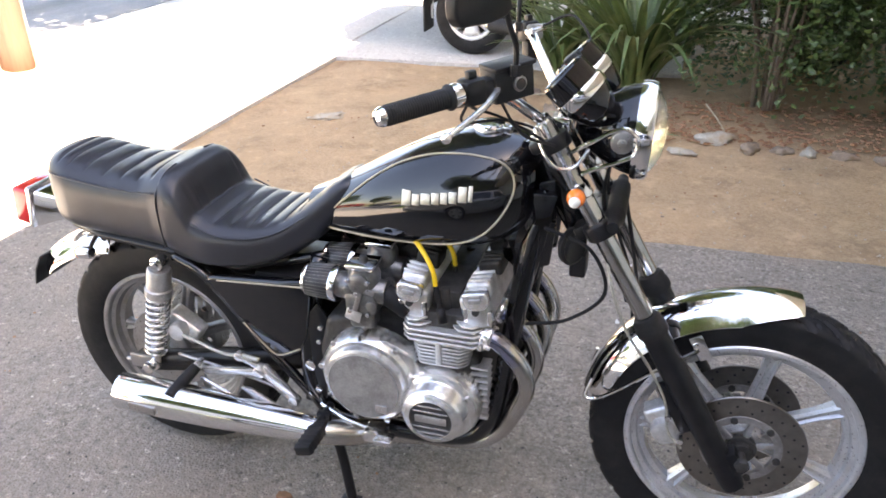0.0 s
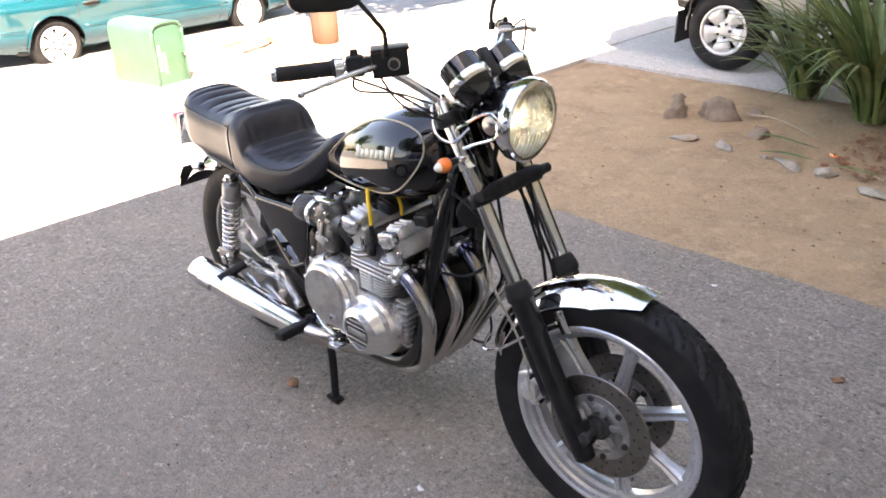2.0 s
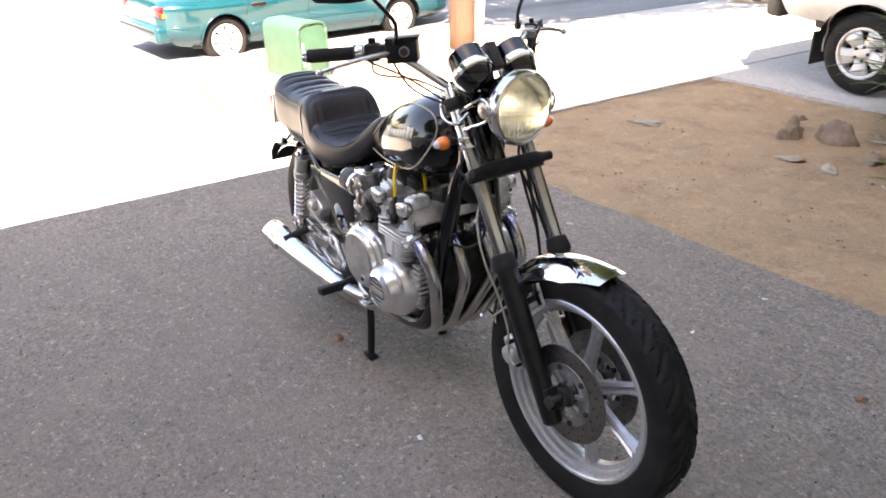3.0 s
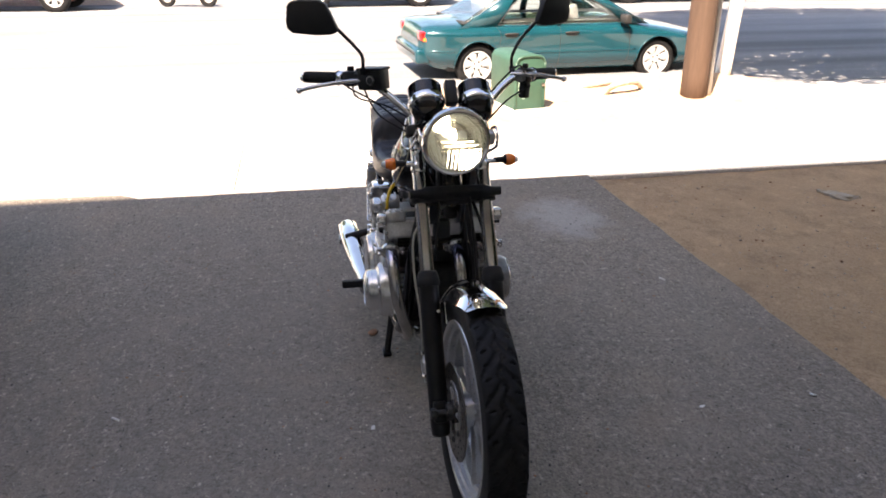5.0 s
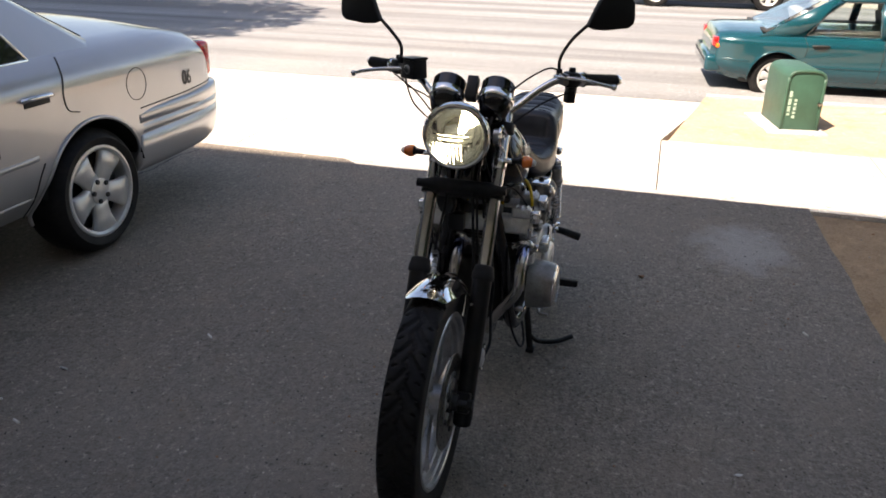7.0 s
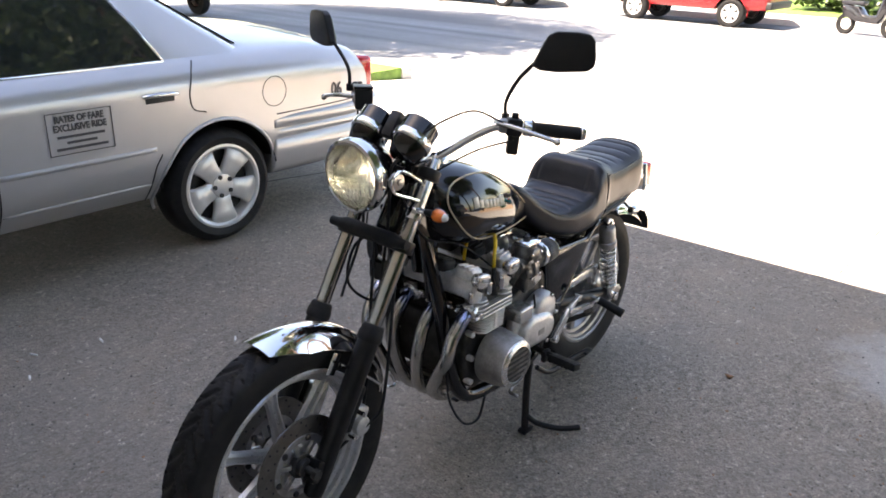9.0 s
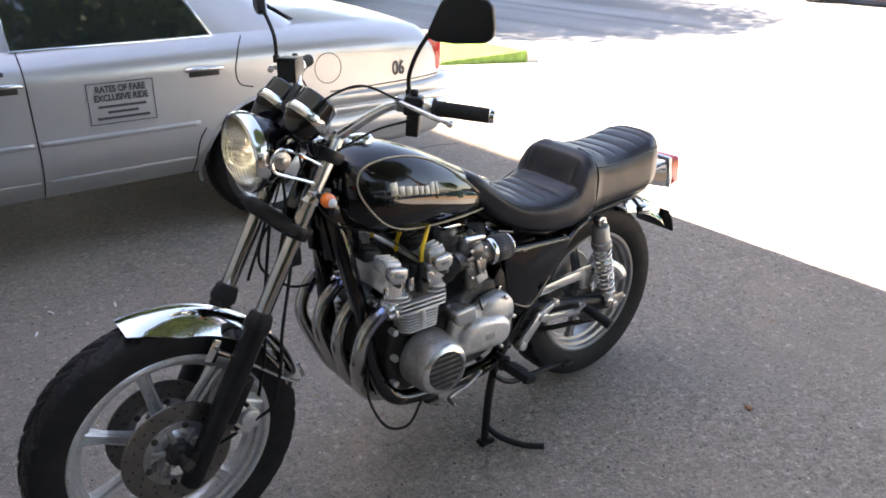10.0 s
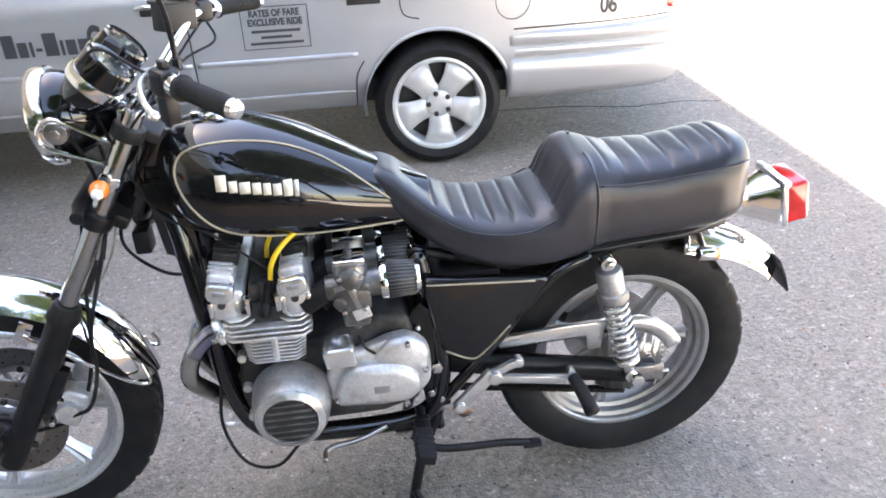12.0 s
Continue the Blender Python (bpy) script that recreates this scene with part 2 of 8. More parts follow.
LEAF = material("shrub_leaf", (0.045, 0.082, 0.024), 0.40, vary=0.45, scale=9, second=(0.13, 0.17, 0.05), mix_at=0.6, spec=0.5)
STRAP = material("strap_leaf", (0.085, 0.135, 0.045), 0.42, vary=0.3, scale=6, second=(0.20, 0.22, 0.08), mix_at=0.62)
GRASS = material("lawn", (0.14, 0.24, 0.05), 0.85, vary=0.3, scale=8, bump=0.01, bump_scale=60)
BARK = material("bark", (0.13, 0.095, 0.07), 0.9, vary=0.3, scale=12, bump=0.01, bump_scale=30)
POLE_WOOD = material("weathered_pole_wood", (0.090, 0.055, 0.038), 0.85, vary=0.25, scale=7, bump=0.004, bump_scale=25, stretch=(1, 1, 0.12), second=(0.055, 0.034, 0.024), mix_at=0.6)
WHITE_PLASTIC = material("white_plastic", (0.72, 0.71, 0.68), 0.5, vary=0.08)
GREEN_BOX = material("green_box_paint", (0.032, 0.094, 0.066), 0.48, vary=0.12, scale=6, bump=0.0006)
STENCIL = material("worn_stencil_paint", (0.36, 0.50, 0.42), 0.6, vary=0.3, scale=60)
ROCK = material("grey_brown_rock", (0.25, 0.185, 0.135), 0.9, vary=0.25, scale=14, bump=0.006, bump_scale=50, second=(0.20, 0.15, 0.11), mix_at=0.6)
PALE_STONE = material("broken_concrete", (0.40, 0.36, 0.30), 0.9, vary=0.2, scale=20, bump=0.003, second=(0.30, 0.22, 0.14), mix_at=0.55)
DRY_LEAF = material("dry_leaf", (0.25, 0.12, 0.06), 0.8, vary=0.3, scale=40)
STALK = material("dry_stalk_fibre", (0.36, 0.31, 0.22), 0.85, vary=0.2, scale=30)
BUTT = material("white_litter", (0.72, 0.71, 0.68), 0.8, vary=0.1)
SILVER_CAR = material("silver_beige_car_paint", (0.466, 0.472, 0.486), 0.30, 0.45, vary=0.03, scale=3, coat=0.8, rough_vary=0.04, bump=0.00003, bump_scale=900)
TEAL_CAR = material("teal_car_paint", (0.001, 0.058, 0.080), 0.22, 0.2, vary=0.05, scale=3, coat=0.8)
RED_CAR = material("red_car_paint", (0.40, 0.012, 0.016), 0.3, 0.0, vary=0.05, coat=0.7)
WHITE_CAR = material("white_car_paint", (0.62, 0.61, 0.58), 0.35, 0.1, vary=0.05, coat=0.6)
DARK_CAR = material("dark_car_paint", (0.018, 0.018, 0.022), 0.25, 0.2, vary=0.1, coat=0.8)
TINT = material("tinted_car_glass", (0.012, 0.015, 0.018), 0.03, vary=0.1, coat=1.0, rough_vary=0.02, spec=0.8)
CLEAR_CAR_GLASS = glass("clear_car_glass", (0.86, 0.92, 0.90), 0.0)
SEAT_CLOTH = material("grey_seat_cloth", (0.16, 0.16, 0.165), 0.9, vary=0.15, scale=12, bump=0.001)
DARK_TRIM = material("dark_trim", (0.02, 0.02, 0.02), 0.6, vary=0.2)
INK = material("dark_vinyl_lettering", (0.055, 0.055, 0.06), 0.5, vary=0.05)


# ---- mesh kit ----
def part(name, bm, mat, parent=None, label="", angle=38, at=None, flat=False):
    """Links a bmesh as one mesh object; edges sharper than angle stay crisp."""
    me = bpy.data.meshes.new(name)
    if not flat:
        for f in bm.faces:
            f.smooth = True
        lim = radians(angle)
        for e in bm.edges:
            if len(e.link_faces) == 2 and e.calc_face_angle(0) > lim:
                e.smooth = False
    bmesh.ops.recalc_face_normals(bm, faces=bm.faces[:])
    bm.to_mesh(me)
    bm.free()
    me.materials.append(mat)
    ob = new(name, me)
    if parent:
        ob.parent = parent
    if at is not None:
        ob.matrix_basis = at
    if label:
        ob["label"] = label
    return ob


def empty(name, at, label, category, group="", kind=""):
    ob = new(name)
    ob.empty_display_size = 0.1
    ob.matrix_basis = at if isinstance(at, Matrix) else Matrix.Translation(at)
    return tagged(ob, label, category, group, kind)


def B():
    return bmesh.new()


def basis(d):
    """Two unit vectors across the direction d."""
    d = Vector(d).normalized()
    u = d.cross(Vector((0, 0, 1)) if abs(d.z) < 0.9 else Vector((0, 1, 0))).normalized()
    return u, d.cross(u).normalized()


def box(bm, c, s, m=None, bevel=0.0, seg=2):
    r = bmesh.ops.create_cube(bm, size=1.0)
    vs = r["verts"]
    bmesh.ops.scale(bm, vec=s, verts=vs)
    if bevel:
        es = list({e for v in vs for e in v.link_edges})
        r = bmesh.ops.bevel(bm, geom=es, offset=bevel, segments=seg, profile=0.5, affect="EDGES")
        vs = list({v for f in r["faces"] for v in f.verts} | {v for v in vs if v.is_valid})
    t = Matrix.Translation(c) @ (m if m else Matrix())
    bmesh.ops.transform(bm, matrix=t, verts=vs)
    return bm


def lathe(bm, prof, o, axis, seg=32, close=False, a0=0.0, a1=math.tau):
    """Turns (radius, distance along the axis) pairs about the axis through o."""
    d = Vector(axis).normalized()
    u, w = basis(d)
    o = Vector(o)
    full = abs(a1 - a0 - math.tau) < 1e-6
    k = seg if full else seg + 1
    rings = []
    for i in range(k):
        a = a0 + (a1 - a0) * i / seg
        e = u * math.cos(a) + w * math.sin(a)
        rings.append([bm.verts.new(o + d * h + e * max(r, 1e-5)) for r, h in prof])
    n = len(prof)
    for i in range(seg):
        p, q = rings[i], rings[(i + 1) % k]
        for j in range(n if close else n - 1):
            bm.faces.new((p[j], p[(j + 1) % n], q[(j + 1) % n], q[j]))
    bmesh.ops.remove_doubles(bm, verts=[v for r in rings for v in r], dist=2e-5)
    return bm


def cyl(bm, p0, p1, r0, r1=None, seg=24, round_=0.0):
    p0, p1 = Vector(p0), Vector(p1)
    r1 = r0 if r1 is None else r1
    h = (p1 - p0).length
    c = min(round_, r0 * 0.9, r1 * 0.9, h * 0.45)
    if c:
        prof = [(0, 0), (r0 - c, 0), (r0 - c * 0.3, c * 0.3), (r0, c), (r1, h - c), (r1 - c * 0.3, h - c * 0.3), (r1 - c, h), (0, h)]
    else:
        prof = [(0, 0), (r0, 0), (r1, h), (0, h)]
    return lathe(bm, prof, p0, p1 - p0, seg)


def curve_points(pts, per=8):
    """A smooth run of points through pts (Catmull-Rom)."""
    p = [Vector(q) for q in pts]
    if len(p) < 3:
        return p
    p = [p[0] * 2 - p[1]] + p + [p[-1] * 2 - p[-2]]
    out = []
    for i in range(1, len(p) - 2):
        a, b_, c, d = p[i - 1:i + 3]
        for k in range(per):
            t = k / per
            out.append(0.5 * (2 * b_ + (c - a) * t + (2 * a - 5 * b_ + 4 * c - d) * t * t + (3 * b_ - a - 3 * c + d) * t ** 3))
    return out + [p[-2]]


def tube(bm, pts, r, seg=10, per=8, r_end=None, cap=True):
    c = curve_points(pts, per)
    u = None
    rings = []
    for i, q in enumerate(c):
        d = (c[min(i + 1, len(c) - 1)] - c[max(i - 1, 0)]).normalized()
        if u is None:
            u, w = basis(d)
        else:
            u = (u - d * u.dot(d)).normalized()
            w = d.cross(u)
        rr = r if r_end is None else r + (r_end - r) * i / (len(c) - 1)
        rings.append([bm.verts.new(q + (u * math.cos(a) + w * math.sin(a)) * rr) for a in [math.tau * k / seg for k in range(seg)]])
    for p, q in zip(rings, rings[1:]):
        for j in range(seg):
            bm.faces.new((p[j], p[(j + 1) % seg], q[(j + 1) % seg], q[j]))
    if cap:
        bm.faces.new(rings[0][::-1])
        bm.faces.new(rings[-1])
    return bm


def loft(bm, rings, cap=True, closed=True):
    vr = [[bm.verts.new(p) for p in r] for r in rings]
    n = len(vr[0])
    for p, q in zip(vr, vr[1:]):
        for j in range(n if closed else n - 1):
            bm.faces.new((p[j], p[(j + 1) % n], q[(j + 1) % n], q[j]))
    if cap:
        bm.faces.new(vr[0][::-1])
        bm.faces.new(vr[-1])
    return bm


def prism(bm, outline, plane, lo, hi, bevel=0.0, seg=2):
    """An outline of (a, b) pairs drawn out between lo and hi across its plane ('xz' across y, 'xy' across z, 'yz' across x)."""
    def p(a, b_, c):
        return {"xz": (a, c, b_), "xy": (a, b_, c), "yz": (c, a, b_)}[plane]
    v0 = [bm.verts.new(p(a, b_, lo)) for a, b_ in outline]
    v1 = [bm.verts.new(p(a, b_, hi)) for a, b_ in outline]
    n = len(outline)
    fs = [bm.faces.new(v0[::-1]), bm.faces.new(v1)] + [bm.faces.new((v0[i], v0[(i + 1) % n], v1[(i + 1) % n], v1[i])) for i in range(n)]
    bmesh.ops.recalc_face_normals(bm, faces=fs)
    if bevel:
        es = list({e for f in fs for e in f.edges})
        bmesh.ops.bevel(bm, geom=es, offset=bevel, segments=seg, profile=0.5, affect="EDGES")
    return bm


def lerp(table, x):
    """Smooth value at x from (x, value) pairs in rising x."""
    if x <= table[0][0]:
        return table[0][1]
    for (a, u), (b_, v) in zip(table, table[1:]):
        if x <= b_:
            i = table.index((a, u))
            t, h = (x - a) / (b_ - a), b_ - a

            def slope(k):
                if k in (0, len(table) - 1):
                    j = min(k, len(table) - 2)
                    return (table[j + 1][1] - table[j][1]) / (table[j + 1][0] - table[j][0])
                s0 = (table[k][1] - table[k - 1][1]) / (table[k][0] - table[k - 1][0])
                s1 = (table[k + 1][1] - table[k][1]) / (table[k + 1][0] - table[k][0])
                return 0.0 if s0 * s1 <= 0 else 2 * s0 * s1 / (s0 + s1)
            m0, m1 = slope(i) * h, slope(i + 1) * h
            return u * (2 * t ** 3 - 3 * t * t + 1) + m0 * (t ** 3 - 2 * t * t + t) + v * (3 * t * t - 2 * t ** 3) + m1 * (t ** 3 - t * t)
    return table[-1][1]


def polyline(table, x):
    if x <= table[0][0]:
        return table[0][1]
    for (a, u), (b_, v) in zip(table, table[1:]):
        if x <= b_:
            return u + (v - u) * (x - a) / (b_ - a)
    return table[-1][1]


def mirror_y(pts):
    return [(x, -y, z) for x, y, z in pts]


# ---- ground ----
EDGE_X, WALK_X, ROAD_X, DIRT_Y = -1.63, -3.02, -5.45, 1.60       # paving's edge, far side of the walk, near side of the road, dirt's edge


def ground_z(x):
    """Level lot, an apron that falls to the road, and a road that falls gently on."""
    return polyline([(-60, -0.42), (-19.6, -0.36), (ROAD_X, -0.17), (WALK_X, 0.0), (60, 0.0)], x)


def slab(name, x0, x1, y0, y1, top, mat, label, category, nx=1, ny=1, rough=0.0, drop=0.3, kind="structure", slope=False, mound=None, skew=(0.0, 0.0)):
    bm = B()
    grid = []
    for i in range(nx + 1):
        row = []
        for j in range(ny + 1):
            x, y = x0 + (x1 - x0) * i / nx, y0 + (y1 - y0) * j / ny
            y += (x1 - x) * (skew[0] + (skew[1] - skew[0]) * j / ny)
            z = top + (ground_z(x) if slope else 0)
            if rough:
                z += rough * (noise.noise(Vector((x * 1.3, y * 1.3, 0))) + 0.5 * noise.noise(Vector((x * 5, y * 5, 3))))
            if mound:
                z += mound[4] * math.exp(-((x - mound[0]) / mound[2]) ** 2 - ((y - mound[1]) / mound[3]) ** 2)
            row.append(bm.verts.new((x, y, z)))
        grid.append(row)
    for i in range(nx):
        for j in range(ny):
            bm.faces.new((grid[i][j], grid[i + 1][j], grid[i + 1][j + 1], grid[i][j + 1]))
    edge = [e for e in bm.edges if len(e.link_faces) == 1]
    r = bmesh.ops.extrude_edge_only(bm, edges=edge)
    bmesh.ops.translate(bm, vec=(0, 0, -drop), verts=[v for v in r["geom"] if isinstance(v, bmesh.types.BMVert)])
    return tagged(part(name, bm, mat, angle=50), label, category, kind=kind)


def base_ground():
    bm = B()
    xs = [-900, -60, -19.6, ROAD_X, -4, 60, 900]
    rows = [[bm.verts.new((x, y, ground_z(max(-60, min(60, x))) - 0.22)) for y in (-900, 900)] for x in xs]
    for p, q in zip(rows, rows[1:]):
        bm.faces.new((p[0], q[0], q[1], p[1]))
    tagged(part("ground", bm, DIRT), "bare earth under the paving and far lots", "ground", kind="structure")


def paving_edge(y):
    """The worn edge of the asphalt against the walk."""
    step = -0.10 if y < -1.55 else 0.0
    return EDGE_X + step + 0.012 * noise.noise(Vector((0, y * 6, 1))) + 0.01 * noise.noise(Vector((0, y * 23, 2))) + (0.03 * (y + 1.55) if y < -1.55 else 0)


def side_edge(x):
    return DIRT_Y - 0.045 + 0.040 * min(1.4, x) + 0.02 * noise.noise(Vector((x * 2.2, 5, 0))) + 0.012 * noise.noise(Vector((x * 11, 7, 0)))


def asphalt_drive():
    bm = B()
    ys = [-16 + 0.12 * i for i in range(int(17.6 / 0.12))] + [DIRT_Y]
    far = [(paving_edge(y), y) for y in ys[:-1]] + [(paving_edge(1.6), side_edge(-1.6))]
    side = [(x, side_edge(x)) for x in [-1.55 + 0.12 * i for i in range(52)]]
    out = far + side + [(4.6, side_edge(4.6)), (4.6, -16)]
    top = [bm.verts.new((x, y, 0.0)) for x, y in out]
    f = bm.faces.new(top)
    r = bmesh.ops.extrude_edge_only(bm, edges=list(f.edges))
    bmesh.ops.translate(bm, vec=(0, 0, -0.2), verts=[v for v in r["geom"] if isinstance(v, bmesh.types.BMVert)])
    tagged(part("driveway", bm, ASPHALT), "worn grey asphalt parking area with litter", "driveway", kind="structure")


def crack(pts, width):
    """A ragged crack: a thin sunken-looking seam of tar laid into the asphalt."""
    bm = B()
    run = curve_points([(x, y, 0) for x, y in pts], 10)
    rows = []
    for i, p in enumerate(run):
        w = width * (0.45 + 0.75 * abs(noise.noise(Vector((i * 0.41, 3, 0))))) * min(1, 0.2 + 3 * min(i, len(run) - 1 - i) / len(run))
        o = 0.014 * noise.noise(Vector((i * 0.33, 0, 5)))
        rows.append([(p.x, p.y + o - w, 0.0005), (p.x, p.y + o - w * 0.6, 0.0022), (p.x, p.y + o + w * 0.6, 0.0022), (p.x, p.y + o + w, 0.0005)])
    loft(bm, rows, cap=False, closed=False)
    tagged(part("crack", bm, TAR), "long dark tarred crack in the asphalt", "crack", kind="structure")


base_ground()
asphalt_drive()
crack([(-1.60, -2.71), (-1.35, -2.76), (-1.05, -2.74), (-0.70, -2.83), (-0.30, -2.86), (0.2, -2.93)], 0.011)
slab("road", -19.6, ROAD_X, -70, 70, 0.0, ROAD, "pale sunlit asphalt street", "road", slope=True)
# concrete walk in slabs with joints between them, and the apron that falls to the street
walk_y = [-30, -24, -18, -12, -9, -6.2, -4.4, -2.55, -0.9, 0.58, 2.1, 3.6, 5.1, 6.6, 8.1, 12, 20, 34]
for a, b_ in zip(walk_y, walk_y[1:]):
    slab("pavement", WALK_X, EDGE_X - 0.10, a + 0.004, b_ - 0.004, -0.004, CONCRETE, "pale sunlit concrete sidewalk slab", "pavement", drop=0.15)
slab("pavement", EDGE_X - 0.12, EDGE_X + 0.01, -16, 30, -0.012, CONCRETE, "narrow concrete strip along the asphalt edge", "pavement", drop=0.15)
for a, b_ in zip([-5.6, -2.55, 0.58], [-2.55, 0.58]):
    slab("driveway_apron", ROAD_X + 0.02, WALK_X - 0.006, a + 0.004, b_ - 0.004, -0.004, CONCRETE, "sunlit concrete driveway apron", "apron", nx=6, slope=True, drop=0.2, skew=(0.0, 0.18 if b_ > 0 else 0.0))
slab("dirt_strip", -4.98, WALK_X - 0.004, 0.62, 4.66, -0.02, SAND, "sunlit sandy strip with a low mound beside the pole", "ground", nx=28, ny=60, rough=0.02, drop=0.3, mound=(-4.62, 3.75, 0.38, 0.75, 0.16), skew=(0.18, 0.0))
slab("dirt_strip", -4.98, WALK_X - 0.004, 9.2, 40, -0.02, SAND, "sunlit sandy strip between walk and street", "ground", nx=16, ny=90, rough=0.02, drop=0.2)
for a, b_ in zip([4.67, 6.9], [6.9, 9.19]):
    slab("driveway_apron", ROAD_X + 0.02, WALK_X - 0.006, a + 0.004, b_ - 0.004, -0.004, CONCRETE, "sunlit concrete apron of the next driveway", "apron", nx=6, slope=True, drop=0.2)
slab("grass_strip", -4.98, WALK_X - 0.004, -40, -5.62, 0.0, GRASS, "bright green grass strip beside the street", "grass", nx=10, ny=60, rough=0.03, drop=0.2)
for a, b_ in ((0.98, 4.66), (9.2, 40), (-40, -5.6)):
    bm = B()
    prism(bm, [(-5.16, -0.3), (-5.16, -0.04), (-5.13, -0.015), (-4.975, -0.01), (-4.975, -0.3)], "xz", a, b_, 0.0)
    tagged(part("kerb", bm, CONCRETE), "pale concrete kerb along the street", "kerb", kind="structure")
    bm = B()
    box(bm, (-5.3, (a + b_) / 2, -0.26), (0.29, b_ - a, 0.2))
    tagged(part("gutter", bm, CONCRETE), "pale concrete gutter beside the street", "gutter", kind="structure")
slab("dirt_lot", EDGE_X + 0.02, 4.6, DIRT_Y - 0.4, 4.45, -0.03, DIRT, "sandy brown bare soil beside the asphalt", "ground", nx=60, ny=34, rough=0.02, drop=0.2)
for a, b_ in ((-1.62, 1.2), (1.2, 4.6)):
    slab("side_drive", a + 0.004, b_, 4.46 if b_ < 2 else 6.4, 9.0, -0.006, CONCRETE, "grey concrete slab of the next driveway", "driveway", drop=0.2)
slab("dirt_lot", 1.2, 4.6, 4.45, 6.4, -0.03, DIRT, "shaded bare soil under the shrubs", "ground", nx=14, ny=10, rough=0.03, drop=0.2)
slab("far_walk", -21.4, -19.75, -70, 70, -0.20, CONCRETE, "sunlit sidewalk across the street", "pavement", drop=0.3)
slab("far_lawn", -44, -21.4, -70, 70, -0.18, GRASS, "sunlit lawn across the street", "grass", drop=0.3)
bm = B()
box(bm, (-19.67, 0, -0.35), (0.15, 140, 0.3), None, 0.02)
tagged(part("kerb", bm, CONCRETE), "pale concrete kerb across the street", "kerb", kind="structure")
# an unseen tall building added behind the camera to shade the lot
WALL_X, WALL_H = 4.7, 10.70
bm = B()
box(bm, (WALL_X + 4, -3, WALL_H / 2), (8, 36, WALL_H))
tagged(part("wall_east", bm, BOUNCE_WHITE), "plain white wall of the unseen building added to shade the lot", "wall", kind="structure")
# unseen slab over the camera, added to darken the ground and reflections
bm = B()
box(bm, (3.55, -0.6, 2.95), (2.28, 11.0, 0.16), None, 0.01)
tagged(part("ceiling_porch", bm, BOUNCE_WHITE), "plain white unseen slab added overhead to shade the ground", "ceiling", kind="structure")
BULB = bpy.data.materials.new("lit_bulb")
BULB.use_nodes = True
_bn = BULB.node_tree.nodes["Principled BSDF"]
_bn.inputs["Base Color"].default_value = (1, 0.9, 0.6, 1)
_bn.inputs["Emission Color"].default_value = (1.0, 0.93, 0.74, 1)
_bn.inputs["Emission Strength"].default_value = 9.0


# ---- motorcycle ----
bike = empty("motorcycle", (0, 0, 0), "black four-cylinder motorcycle on its centre stand", "motorcycle")
FA, RA = Vector((1.474, 0, 0.336)), Vector((0.0, 0, 0.335))      # axles
FORK_D = Vector((-0.492, 0, 0.870)).normalized()                # up along the fork
FORK_0 = Vector((1.470, 0, 0.255))                              # foot of the fork legs
HEAD = Vector((1.02, 0, 0.95))
STEER = Matrix.Translation(HEAD) @ Matrix.Rotation(radians(2.0), 4, FORK_D) @ Matrix.Translation(-HEAD)


def fork_at(s, y=0.0, fwd=0.0):
    """A point s metres up the fork, y to the left, fwd ahead of its line."""
    f = Vector((FORK_D.z, 0, -FORK_D.x))
    return FORK_0 + FORK_D * s + Vector((0, y, 0)) + f * fwd


def steered(name, bm, mat, parent=None, label="", angle=38):
    bmesh.ops.transform(bm, matrix=STEER, verts=bm.verts[:])
    return part(name, bm, mat, parent or bike, label, angle)


def tyre(R, rim, w, c, steps=96, grooves=0):
    """A tyre with a rounded tread, sidewalls and cut slanting tread grooves."""
    bm = B()
    side = [(rim - 0.004, 0.36), (rim + 0.006, 0.41), (rim + 0.014, 0.445), (rim + (R - rim) * 0.45, 0.50), (rim + (R - rim) * 0.62, 0.495)]
    lanes = 26
    prof = [(r, -w * k) for r, k in side]
    for k in range(lanes + 1):
        t = -1 + 2 * k / lanes
        prof.append((R - 0.40 * (R - rim) * abs(t) ** 2.9 * 0.62, 0.485 * w * math.sin(t * math.pi / 2) ** 1 if abs(t) < 1 else 0.485 * w * t))
    prof += [(r, w * k) for r, k in reversed(side)]
    prof += [(rim - 0.012, w * 0.30), (rim - 0.012, -w * 0.30)]
    n0, n1 = len(side), len(side) + lanes
    N = 560
    rows = []
    for i in range(N):
        a = math.tau * i / N
        row = []
        for q, (r, y) in enumerate(prof):
            if n0 <= q <= n1:
                t = abs(y) / (0.485 * w)
                u = (i / N * 28 + t * 0.85 + (0.5 if y > 0 else 0)) % 1.0
                v = (i / N * 56 + t * 0.5) % 1.0
                cut = (abs(u - 0.5) < 0.105 and 0.10 < t < 0.96) or (abs(y - 0.09 * w * math.sin(math.tau * i / N * 28)) < 0.028 * w) or (abs(v - 0.5) < 0.07 and 0.52 < t < 0.80)
                r -= 0.0060 if cut else 0
            row.append(bm.verts.new(c + Vector((math.cos(a) * r, y, math.sin(a) * r))))
        rows.append(row)
    m = len(prof)
    for i in range(N):
        p, q = rows[i], rows[(i + 1) % N]
        for k in range(m):
            bm.faces.new((p[k], p[(k + 1) % m], q[(k + 1) % m], q[k]))
    return bm


